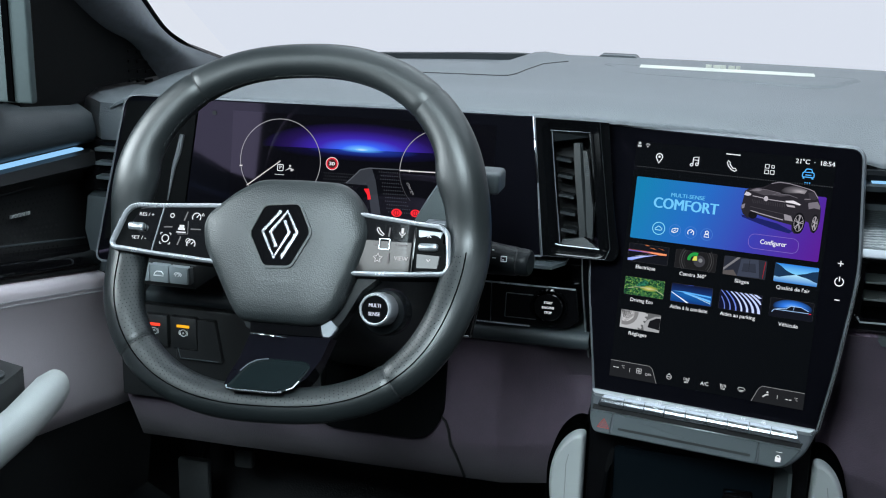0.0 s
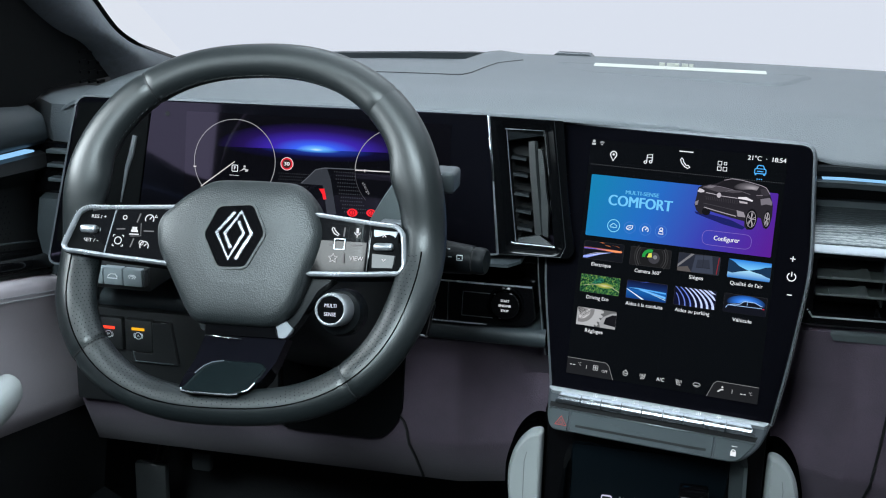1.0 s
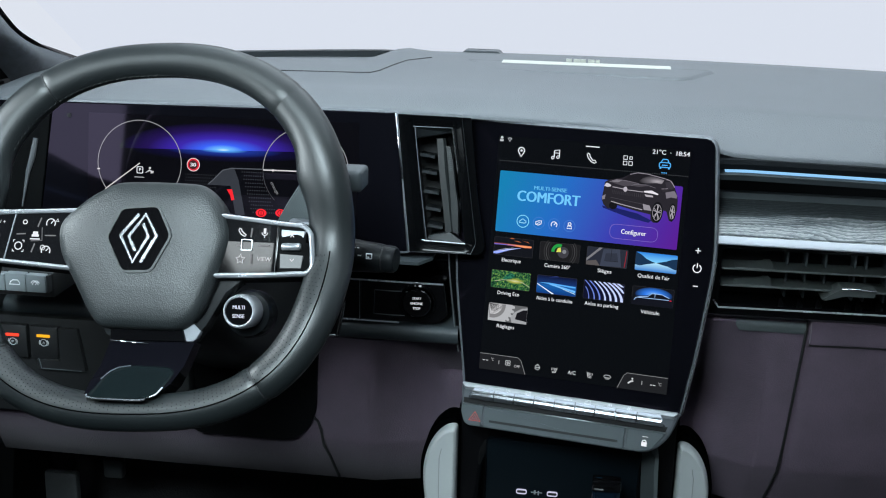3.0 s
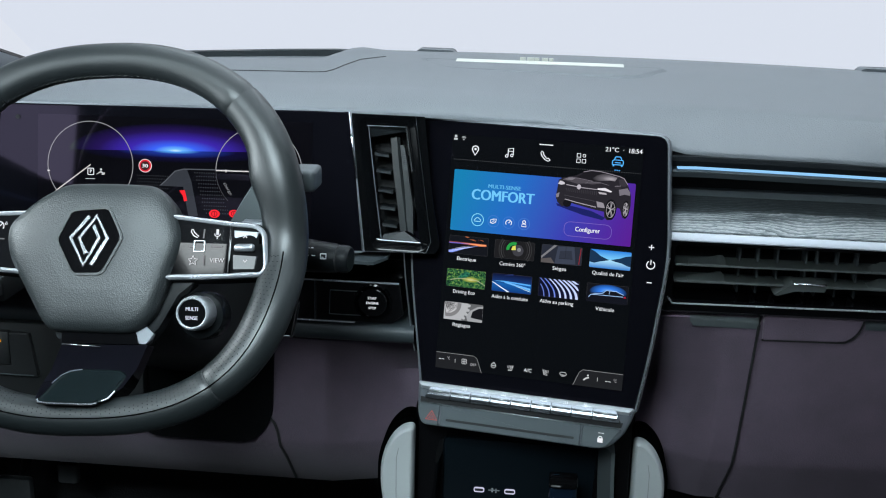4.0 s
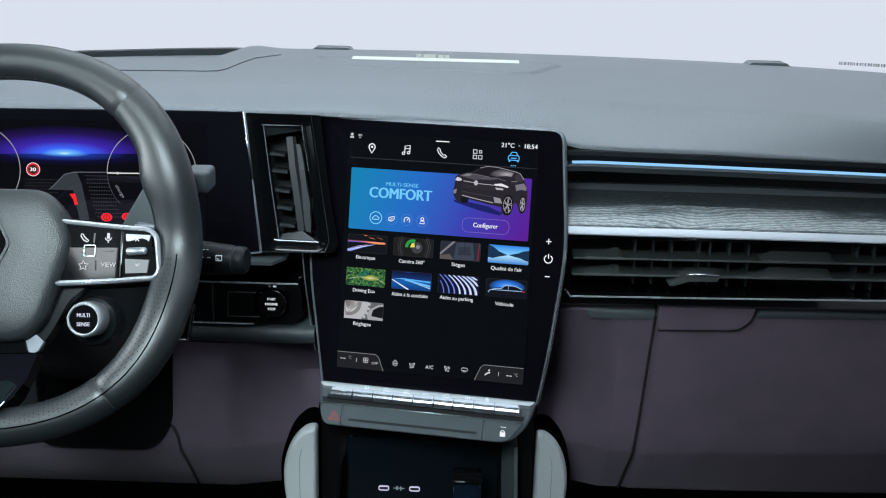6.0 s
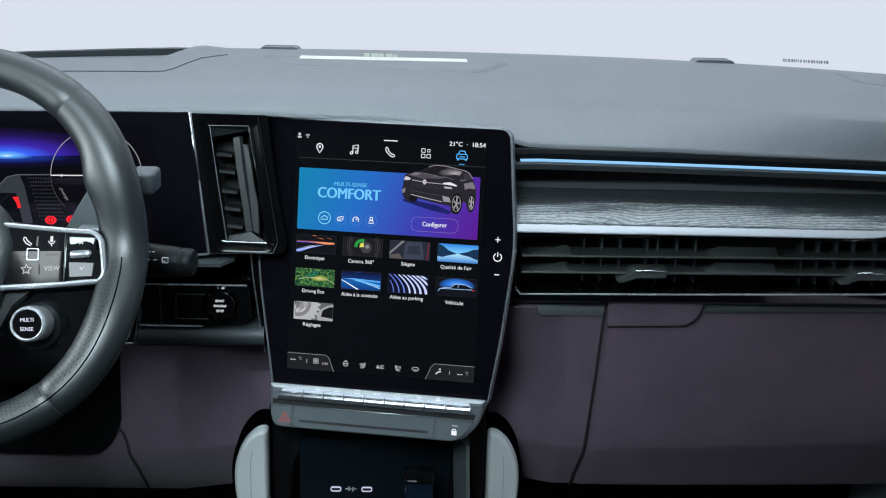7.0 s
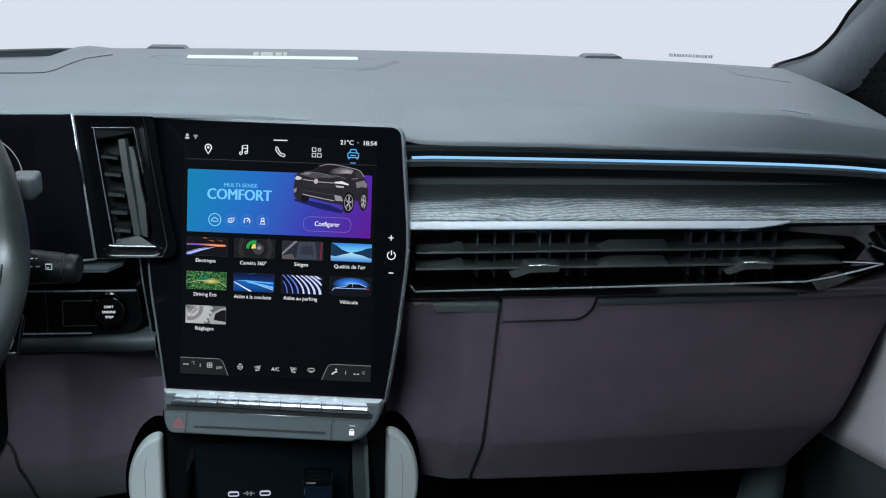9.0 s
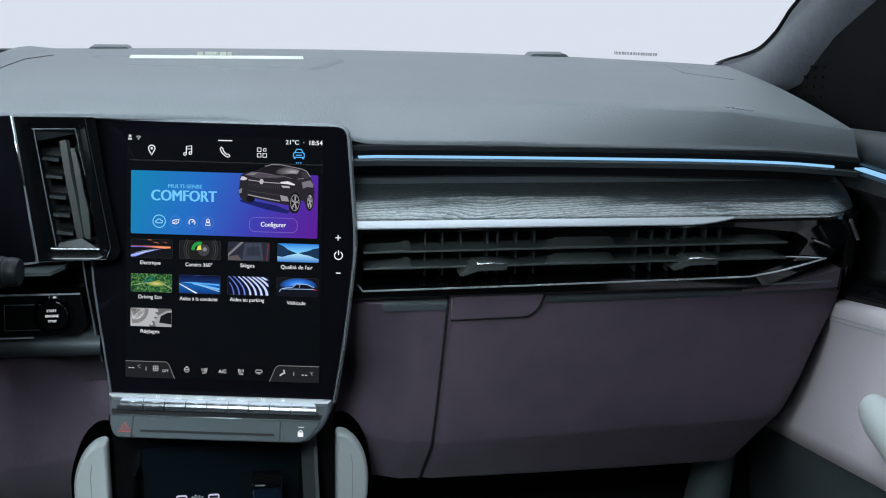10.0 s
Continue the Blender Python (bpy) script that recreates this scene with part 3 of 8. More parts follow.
def pillar(side):
    """A padded windscreen pillar: a fabric skin between the glass edge and the door edge, with a black glass border."""
    s = side
    A = [(0.705, 1.740, 0.9300), (0.727, 1.712, 0.9480), (0.746, 1.6737, 0.9619), (0.750, 1.635, 0.9761), (0.752, 1.5965, 1.0002), (0.752, 1.5701, 1.0222), (0.750, 1.5267, 1.0522), (0.738, 1.27, 1.20), (0.705, 0.78, 1.45)] if s > 0 else [
        (0.735, 1.6065, 0.9360), (0.735, 1.5043, 0.9633), (0.735, 1.4588, 0.9761), (0.735, 1.4179, 0.9940), (0.735, 1.3886, 1.0144), (0.735, 1.3580, 1.0391), (0.733, 1.250, 1.120), (0.715, 1.03, 1.28), (0.69, 0.72, 1.45)]
    B = [(0.690, 1.600, 0.900), (0.705, 1.565, 0.905), (0.722, 1.515, 0.925), (0.735, 1.475, 0.945), (0.745, 1.430, 0.975), (0.752, 1.385, 1.000), (0.760, 1.320, 1.030), (0.752, 1.05, 1.19), (0.72, 0.62, 1.45)] if s > 0 else [
        (0.742, 1.420, 0.925), (0.748, 1.385, 0.960), (0.752, 1.345, 0.988), (0.760, 1.262, 1.020), (0.765, 1.13, 1.10), (0.75, 0.92, 1.24), (0.72, 0.58, 1.45)]
    off = -0.02 if s < 0 else -0.008

    def smooth(P, t):
        f = t * (len(P) - 1)
        i = min(int(f), len(P) - 2)
        u = f - i
        p0, p1, p2, p3 = (Vector(P[max(0, min(len(P) - 1, i + k))]) for k in (-1, 0, 1, 2))
        return 0.5 * (2 * p1 + (p2 - p0) * u + (2 * p0 - 5 * p1 + 4 * p2 - p3) * u * u + (3 * p1 - p0 - 3 * p2 + p3) * u ** 3)

    th = thing("windscreen_pillar", "grey woven fabric windscreen pillar trim", "pillar", kind="structure")
    rows, edge = [], []
    for t in frange(0, 1, 36):
        a, b = smooth(A, t), smooth(B, t)
        row = []
        for u in frange(0, 1, 11):
            p = a.lerp(b, u)
            bulge = 0.030 * math.sin(math.pi * u) ** 0.8 * (0.55 + 0.45 * min(1, t * 5))
            row.append(Vector(((p.x - bulge) * s + off, p.y - bulge * 0.25, p.z - bulge * 0.1)))
        rows.append(row)
        k = 0.03 + 0.97 * ease((t - 0.04) * 4.5)
        edge.append((Vector((a.x * s + off, a.y, a.z)), Vector(((a.x - 0.0018 * k) * s + off, a.y + 0.006 * k, a.z + 0.0035 * k))))
    part("fabric_trim", sheet(rows), M["pillar"], th)
    edge = edge[(1 if s > 0 else 0):]
    bm = sheet([[e[0] + Vector((0.02 * s, 0.0, -0.01)), e[0] + Vector((0, 0.006, 0.003)), e[1]] for e in edge])
    part("glass_border", bm, M["frit"], th, "black printed edge of the windscreen")
    return th


pillar(-1), pillar(1)


# ---- dashboard ----
dash = thing("dashboard", "dark grey soft-touch dashboard with mauve suede lower panels", "dashboard")
FRONT = [(-0.745, 1.235, 0.918), (-0.715, 1.225, 0.936), (-0.60, 1.234, 0.9425), (-0.45, 1.243, 0.944), (-0.23, 1.252, 0.945), (-0.16, 1.270, 0.942), (-0.02, 1.262, 0.940),
         (0.07, 1.255, 0.931), (0.13, 1.252, 0.9170), (0.17, 1.25, 0.9158), (0.29, 1.25, 0.9143), (0.35, 1.25, 0.9120), (0.48, 1.25, 0.9080), (0.55, 1.25, 0.9055), (0.617, 1.25, 0.9015), (0.70, 1.25, 0.8950)]
CREASE = [(-0.745, 1.34, 0.935), (-0.60, 1.37, 0.950), (-0.2, 1.37, 0.955), (0.0, 1.34, 0.952), (0.24, 1.335, 0.946), (0.36, 1.307, 0.945), (0.55, 1.275, 0.942), (0.70, 1.268, 0.922)]


def hollow(x, y):
    """The shallow hollow of the head-up projector and the crest at its end."""
    return -0.0100 * ease((-0.325 - x) / 0.035) * ease((y - 1.56) / 0.13) + 0.0042 * math.exp(-((x + 0.308) / 0.022) ** 2) * ease((y - 1.60) / 0.10)


rows = []
for x in frange(-0.745, 0.70, 90):
    yf, zf = lerp_table(FRONT, x)
    yc, zc = lerp_table(CREASE, x)
    yb = base_y(x)
    zb = 0.951 - (0.012 if x < 0 else 0.0045) * (abs(x + 0.02) / 0.72) ** 4
    row = [(x, yb + 0.03, zb - 0.05), (x, yb, zb + hollow(x, yb))]
    for t in (0.08, 0.16, 0.25, 0.35, 0.48, 0.64, 0.8, 0.93):
        y = yb + (yc - yb) * t
        row.append((x, y, zb + (zc - zb) * t + 0.006 * math.sin(math.pi * t) + hollow(x, y)))
    row.append((x, yc, zc))
    for t in (0.07, 0.3, 0.55, 0.8, 0.94):
        row.append((x, yc + (yf - yc) * t, zc + (zf - zc) * t + 0.003 * math.sin(math.pi * t)))
    row += [(x, yf, zf), (x, yf - 0.003, zf - 0.002), (x, yf - 0.004, zf - 0.005)]
    rows.append(row)
part("top_pad", sheet(rows), M["dash_skin"], dash, "grained dark grey dashboard top", angle=60)



def dash_z(x, y):
    """Height of the dashboard top at a place."""
    yf, zf = lerp_table(FRONT, x)
    yc, zc = lerp_table(CREASE, x)
    yb = base_y(x)
    zb = 0.951 - (0.012 if x < 0 else 0.0045) * (abs(x + 0.02) / 0.72) ** 4
    if y > yc:
        t = (yb - y) / (yb - yc)
        return zb + (zc - zb) * t + 0.006 * math.sin(math.pi * t) + hollow(x, y)
    t = (yc - y) / (yc - yf)
    return zc + (zf - zc) * t + 0.003 * math.sin(math.pi * t)


# the head-up projector's dark slot behind its hollow, and the joint round its cover
bm = bmesh.new()
rings(bm, [[(x, base_y(x) - 0.004, 0.925), (x, base_y(x) - 0.004, z), (x, base_y(x) + 0.010, z + 0.0005), (x, base_y(x) + 0.010, 0.925)] for x, z in ((-0.66, 0.9430), (-0.55, 0.9460), (-0.43, 0.9490), (-0.35, 0.9505), (-0.325, 0.9500), (-0.312, 0.9440))], True, True, True)
part("projector_slot", bm, M["slot_dark"], dash, "dark slot of the head-up projector", angle=60)
joint = [(-0.66, 1.452), (-0.56, 1.452), (-0.47, 1.4521), (-0.4158, 1.4523), (-0.3591, 1.4553), (-0.318, 1.4560), (-0.3025, 1.460), (-0.2951, 1.478), (-0.2876, 1.5314), (-0.2792, 1.59), (-0.2527, 1.644)]
part("cover_joint", tube([(x, y, dash_z(x, y) + 0.0002) for x, y in joint], 0.0009, 6), M["black"], dash, "fine joint round the projector cover")
# centre loudspeaker in the dashboard top
out = rounded([(-0.2025, 1.634), (-0.1613, 1.5405), (0.0900, 1.5130), (0.1336, 1.615)], [0.01, 0.03, 0.03, 0.01], 5)
bm = bmesh.new()
rings(bm, [[(x, y, z) for x, y in lp] for lp, z in ((inset(ccw(out), -0.009), 0.9540), (ccw(out), 0.9584), (inset(ccw(out), 0.0020), 0.9590), (inset(ccw(out), 0.0036), 0.9584))])
part("speaker_frame", bm, M["dash_skin"], dash, "raised frame of the dashboard loudspeaker", angle=70)
bm = bmesh.new()
inner = inset(ccw(out), 0.0035)
cell = 0.0042
for i in range(90):
    for j in range(34):
        x = -0.215 + i * cell + (j % 2) * cell / 2
        y = 1.508 + j * cell
        inside = all((inner[k][0] - inner[k - 1][0]) * (y - inner[k - 1][1]) - (inner[k][1] - inner[k - 1][1]) * (x - inner[k - 1][0]) > 0.0006 for k in range(len(inner)))
        if inside:
            bm.faces.new([bm.verts.new((x + 0.0009 * math.cos(a * 1.0472), y + 0.0009 * math.sin(a * 1.0472), 0.9588)) for a in range(6)])
part("speaker_mesh", plate(inner, 0.940, 0.9586, 0.0), M["dash_skin"], dash, "perforated loudspeaker mesh")
tagged(part("speaker_holes", bm, M["hole"], dash, "", False), kind="stuff")
bm = bmesh.new()
rings(bm, [[(x, 1.603 + dy, 0.9560 + dz) for dy, dz in ((0.004, 0), (0.004, 0.0030), (0.028, 0.0042), (0.028, 0))] for x in (-0.1500, -0.1460, 0.0750, 0.0785)], True, True, True)
part("speaker_bar", bm, M["cream"], dash, "bright metal bar of the loudspeaker")
bm = bmesh.new()
for i, w in enumerate((0.008, 0.010, 0.007, 0.009, 0.006)):
    box(-0.063 + i * 0.0100, -0.063 + i * 0.0100 + w * 0.95, 1.632, 1.6345, 0.9570, 0.9645, bm=bm)
part("maker_plate", bm, M["cream"], dash, "plain pale maker's plate")
for x in (-0.197, 0.448):
    bm = bmesh.new()
    o = rounded([(-0.034, 0), (0.034, 0), (0.026, 0.0095), (-0.026, 0.0095)], 0.004)
    rings(bm, [[(x + u, base_y(x) + y, 0.945 + v) for u, v in ccw(o)] for y in (-0.012, 0.022)], True, True, True)
    part("windscreen_clip", bm, M["dash_skin"], dash, "small raised clip at the glass")
# side demister panel and embossed mark on the passenger side
o = ccw(rounded([(0.6000, 1.655), (0.5945, 1.556), (0.6540, 1.516), (0.6590, 1.600)], 0.004))
bm = bmesh.new()
rings(bm, [[(x, y, dash_z(x, y) - 0.01) for x, y in o], [(x, y, dash_z(x, y) + 0.0005) for x, y in o], [(x, y, dash_z(x, y) + 0.0003) for x, y in inset(o, 0.002)]], True, True, True)
part("demister_panel", bm, M["dash_skin"], dash, "flush demister outlet cover")
bm = bmesh.new()
for i in range(6):
    x = 0.556 + i * 0.0058
    y = 1.300 - i * 0.0005
    box(x, x + 0.004, y, y + 0.005, 0.935, dash_z(x, y) + 0.0008, bm=bm)
part("embossed_mark", bm, M["band_pale"], dash, "small dark embossed mark")

# sticker bars on the windscreen foot
stk = thing("windscreen_label", "white label with dark unreadable print low on the windscreen", "label")
bm = bmesh.new()
random.seed(4)
x = 0.545
while x < 0.605:
    w = random.uniform(0.0008, 0.0028)
    box(x, x + w, base_y(x) + 0.005, base_y(x) + 0.0055, 0.9560, 0.9605, bm=bm)
    x += w + random.uniform(0.0008, 0.002)
part("print_bars", bm, M["pale_label"], stk)

# end cap beside the driver's display, with its small air vent
cap = bmesh.new()
prof = [(1.250, 0.934), (1.228, 0.929), (1.222, 0.908), (1.227, 0.885)]
rings(cap, [[(x, y + dy, z) for y, z in prof] + [(x, 1.36, 0.884), (x, 1.36, 0.932)] for x, dy in ((-0.790, 0.045), (-0.754, 0.010), (-0.744, 0.001), (-0.70, 0.0))], True, True, True)
part("end_cap", cap, M["dash_skin"], dash, "grey plastic end cap")
sv = thing("side_air_vent", "small gloss black side air vent beside the driver's display", "air vent")
part("housing", box(-0.772, -0.700, 1.226, 1.34, 0.822, 0.884, 0.002), M["gloss"], sv)
for z in (0.8755, 0.859, 0.842):
    part("slat", box(-0.746, -0.70, 1.212, 1.232, z - 0.0022, z + 0.0022, 0.001), M["keygrey"], sv)
bm = bmesh.new()
rings(bm, [[(x, y, z) for y, z in ((1.24, 0.824), (1.215, 0.818), (1.205, 0.78), (1.222, 0.722), (1.26, 0.72), (1.30, 0.82))] for x in (-0.760, -0.70)], True, True, True)
part("vent_corner", bm, M["band_dark"], dash, "dark rounded corner below the side vent")
bm = box(-0.79, -0.70, 1.222, 1.34, 0.690, 0.722, 0.004)
part("side_filler", bm, M["black"], dash)

# driver's lower dashboard: black recess, soft ledge, switch panel and knee panel
part("recess_back", box(-0.79, -0.10, 1.300, 1.33, 0.66, 0.90), M["black"], dash, "black recess behind the steering column")
rows = []
for x in frange(-0.735, -0.155, 30):
    rows.append([(x, 1.305, 0.712), (x, 1.262, 0.7065), (x, 1.240, 0.701), (x, 1.234, 0.696), (x, 1.238, 0.684), (x, 1.248, 0.679), (x, 1.262, 0.678)])
part("soft_ledge", sheet(rows), M["band_dark"], dash, "soft grained ledge below the switch panel", angle=80)


def knee_y(x):
    """Distance of the lower panel: it turns away towards the centre console."""
    return 1.248 + (0.085 * min(1.0, (x + 0.258) / 0.075) ** 1.0 if x > -0.258 else 0.0)


rows = []
for x in [*frange(-0.74, -0.28, 24), -0.264, -0.258, -0.252, -0.235, -0.21, -0.19, -0.17, -0.14, -0.10]:
    y = knee_y(x)
    f = min(1.0, max(0.0, (x + 0.258) / 0.1))
    d = y - 1.248
    rows.append([(x, 1.262, 0.679), (x, 1.250 + 0.3 * d, 0.676 - 0.004 * f), (x, 1.249 + 0.6 * d, 0.655 - 0.01 * f), (x, 1.248 + 0.85 * d, 0.62), (x, 1.250 + 0.38 * d, 0.548), (x, 1.254 + 0.34 * d, 0.540), (x, 1.284 + 0.25 * d, 0.481), (x, 1.35, 0.462)])
part("knee_panel", sheet(rows), M["mauve"], dash, "mauve suede panel over the driver's knees", angle=50)
seam = [(-0.328, 1.2455, 0.579), (-0.320, 1.2455, 0.571), (-0.316, 1.2455, 0.560), (-0.3135, 1.2475, 0.541), (-0.309, 1.262, 0.519), (-0.302, 1.280, 0.484)]
part("panel_seam", tube(seam, 0.0017, 6), M["hole"], dash, "dark panel joint")

# switches left of the column
sw = thing("switch_panel", "dark plastic panel with two lit switches and a blank flap", "switch panel")
part("panel", box(-0.735, -0.47, 1.228, 1.26, 0.560, 0.684, 0.004), M["black"], sw)
for x, z, key, letter in ((-0.6830, 0.6622, "orange_glow", "P"), (-0.6443, 0.6632, "amber_glow", "A")):
    b = part("switch_key", box(x - 0.0175, x + 0.0175, 1.2200, 1.232, 0.634, 0.6745, 0.002), M["black"], sw)
    part("status_light", box(x - 0.0082, x + 0.0082, 1.2185, 1.2205, z - 0.0017, z + 0.0017, 0.0006), M[key], b, "glowing status light")
    ring_ = bmesh.new()
    tube([(x + 0.0042 * math.cos(k * math.pi / 12), 1.2197, z - 0.0085 + 0.0042 * math.sin(k * math.pi / 12)) for k in range(24)], 0.00045, 5, True, ring_)
    for sx in (-1, 1):
        tube([(x + sx * 0.0056 * math.cos(k * 0.2), 1.2197, z - 0.0085 + 0.0056 * math.sin(k * 0.2)) for k in range(-3, 4)], 0.00045, 5, False, ring_)
    part("switch_symbol", ring_, M["white_print"], b, "pale printed brake ring")
    let = words("switch_letter", letter, 0.0056, 0, 0, 0, M["white_print"], b, width=0.0032)
    let.data.transform(Matrix.Translation((x, 1.2196, z - 0.0085)) @ Matrix.Rotation(radians(90), 4, "X"))
o = rounded([(-0.6560, 0.6200), (-0.5945, 0.6200), (-0.6030, 0.6730), (-0.6270, 0.6730), (-0.6270, 0.6330), (-0.6560, 0.6330)], 0.002)
bm = bmesh.new()
rings(bm, [[(x, 1.231, z) for x, z in ccw(o)], [(x, 1.2225, z) for x, z in ccw(o)], [(x, 1.2215, z) for x, z in inset(ccw(o), 0.001)]], True, True, True)
part("flap", bm, M["black"], sw, "blank black flap")
part("flap_trim", tube([(-0.6545, 1.2212, 0.6420), (-0.6500, 1.2212, 0.6215), (-0.6000, 1.2212, 0.6215)], 0.0007, 6), M["keygrey"], sw)
pod = thing("button_pod", "grey three-button pod behind the steering wheel", "buttons")
for i, (x0, x1, z1) in enumerate(((-0.6680, -0.6430, 0.7640), (-0.6424, -0.6192, 0.7650), (-0.6186, -0.5960, 0.7645))):
    b = part("pod_button", box(x0, x1, 1.140, 1.20, 0.7445, z1, 0.0015), M["pod_grey"], pod, "grey push button")
    cx_, cz_ = (x0 + x1) / 2, 0.7548
    f_ = bmesh.new()
    if i == 1:
        tube([(cx_ - 0.0065, 1.1396, cz_ - 0.002), (cx_ - 0.005, 1.1396, cz_ + 0.001), (cx_ - 0.002, 1.1396, cz_ + 0.003), (cx_ + 0.0035, 1.1396, cz_ + 0.003), (cx_ + 0.0055, 1.1396, cz_), (cx_ + 0.0055, 1.1396, cz_ - 0.002)], 0.0007, 5, True, f_)
    else:
        tube([(cx_ + 0.0032 * math.cos(k * 0.35), 1.1396, cz_ - 0.001 + 0.0032 * math.sin(k * 0.35)) for k in range(0, 10)], 0.0006, 5, False, f_)
        tube([(cx_ + 0.0050 * math.cos(k * 0.35), 1.1396, cz_ - 0.001 + 0.0050 * math.sin(k * 0.35)) for k in (1, 2, 3, 6, 7, 8)], 0.0006, 5, False, f_)
        tube([(cx_, 1.1396, cz_ - 0.001), (cx_ + 0.0025, 1.1396, cz_ + 0.002)], 0.0006, 5, False, f_)
    part("button_symbol", f_, M["white_print"], b, "pale printed symbol")
part("pod_end", box(-0.5953, -0.5925, 1.141, 1.20, 0.7450, 0.7642, 0.0008), M["dark_plastic"], pod)
part("pod_base", box(-0.680, -0.590, 1.148, 1.30, 0.737, 0.766, 0.003), M["black"], pod)

# gloss panel with the start button
stp = thing("start_panel", "gloss black panel with a round engine start button", "switch panel", plane_frame((-0.203, 1.238, 0.729), 0, 0))
o = rounded([(-0.20, -0.0235), (0.024, -0.0235), (0.036, -0.013), (0.031, 0.0240), (-0.20, 0.0225)], [0.002, 0.004, 0.004, 0.002, 0.002])
part("panel", plate(o, -0.04, 0.0, 0.0015), M["gloss"], stp)
part("chrome_line", tube([(-0.20, 0.0240, 0.0004), (0.030, 0.0240, 0.0004)], 0.0011, 8), M["spoke_silver"], stp, "thin chrome line")
part("chrome_line", tube([(-0.20, -0.0243, 0.0004), (-0.020, -0.0243, 0.0004)], 0.0009, 8), M["spoke_silver"], stp, "thin chrome line")
part("joint", box(-0.0652, -0.0638, -0.0235, 0.023, -0.001, 0.0006), M["hole"], stp)
part("joint_edge", box(-0.0660, -0.0652, -0.0235, 0.023, -0.001, 0.0005), M["rimgrey"], stp)
o = rounded([(-0.0495, -0.016), (0.0, -0.016), (0.0, 0.0132), (-0.0485, 0.0132)], 0.001)
part("blank_cover", frame_plate(o, inset(ccw(o), 0.0008), -0.001, 0.0008), M["keygrey"], stp)
ring = part("bezel", lathe([(0.0215, 0.0), (0.0215, 0.002), (0.0195, 0.003), (0.0180, 0.0015), (0.0180, 0.0)], 40, o=(0.0008, 0.0012, 0)), M["piano"], stp, "black notched bezel")
for k in range(10):
    a = k * math.pi / 5 + 0.3
    part("notch", box(0.0008 + 0.0198 * math.cos(a) - 0.0018, 0.0008 + 0.0198 * math.cos(a) + 0.0018, 0.0012 + 0.0198 * math.sin(a) - 0.0018, 0.0012 + 0.0198 * math.sin(a) + 0.0018, 0.0014, 0.0026, 0.0004), M["piano"], ring)
btn = part("start_button", lathe([(0.0165, 0.0), (0.0165, 0.0035), (0.0155, 0.0045), (0.001, 0.0048)], 40, o=(0.0008, 0.0012, 0)), M["gloss"], stp, "round gloss black start button")
for i, w in enumerate(("START", "ENGINE", "STOP")):
    words("lettering", w, 0.0052, 0.0008, 0.0072 - 0.0058 * i, 0.0053, M["white_glow"], btn, width=(0.0098, 0.0138, 0.0085)[i], bold=0.0001, label="white lit lettering")
shelf = thing("dash_shelf", "gloss black recess with a grey shelf over the start button", "shelf")
bm = bmesh.new()
rings(bm, [[(-0.300, 1.205, z), (-0.1965, 1.205, z), (-0.1840, 1.225, z + 0.001), (-0.1840, 1.30, z + 0.002), (-0.300, 1.30, z + 0.002)] for z in (0.7835, 0.7870)], True, True, True)
part("shelf_board", bm, M["band_dark"], shelf, "grey shelf edge", False)
part("recess_panel", box(-0.40, -0.150, 1.285, 1.299, 0.745, 0.80), M["gloss"], shelf)
bm = bmesh.new()
rings(bm, [[(x + dx, y, z) for dx, y in ((0, 1.246), (0.006, 1.246), (0.006, 1.30), (0, 1.30))] for x, z in ((-0.168, 0.795), (-0.166, 0.760), (-0.158, 0.700), (-0.153, 0.672))], True, True, True)
part("bracket", bm, M["piano"], shelf)
part("bracket_edge", tube([(-0.1695, 1.2455, 0.792), (-0.167, 1.2455, 0.760), (-0.160, 1.2455, 0.700), (-0.155, 1.2455, 0.672)], 0.0008, 6), M["dull_metal"], shelf, "thin grey edge")

# steering column shroud
col = thing("steering_column", "black plastic steering column shroud below the wheel", "steering column")
o = rounded([(-0.075, -0.11), (0.075, -0.11), (0.085, 0.02), (0.06, 0.06), (-0.06, 0.06), (-0.085, 0.02)], 0.03, 6)
ax = Matrix.Translation((-0.404, 0.98, 0.862)) @ Matrix.Rotation(radians(90 - 25), 4, "X")
bm = bmesh.new()
rings(bm, [[ax @ Vector((x * k, y * k, z)) for x, y in ccw(o)] for z, k in ((-0.05, 0.55), (-0.07, 0.70), (-0.15, 0.85), (-0.34, 0.9))], True, True, True)
part("shroud", bm, M["black"], col)
bm = bmesh.new()
o = rounded([(-0.485, 0.545), (-0.345, 0.545), (-0.322, 0.575), (-0.318, 0.690), (-0.485, 0.690)], [0.03, 0.03, 0.02, 0.01, 0.01])
rings(bm, [[(x, y, z) for x, z in ccw(o)] for y in (1.243, 1.30)], True, True, True)
part("column_gap", bm, M["corner"], col, "black opening round the column")

# ---- passenger side ----
def along(prof, xs, shift=None):
    """A bar or skin of the profile (y, z) along the car's width."""
    return [[(x, y + (shift(x)[0] if shift else 0), z + (shift(x)[1] if shift else 0)) for y, z in prof] for x in xs]


PX = frange(0.095, 0.70, 26)


def drop(x):
    return 0.0, lerp_table([(0.1, -0.0015), (0.139, 0.0), (0.225, -0.0012), (0.288, -0.0022), (0.384, -0.0040), (0.482, -0.0059), (0.549, -0.0077), (0.617, -0.0107), (0.665, -0.0148), (0.70, -0.0180)], x)[0]


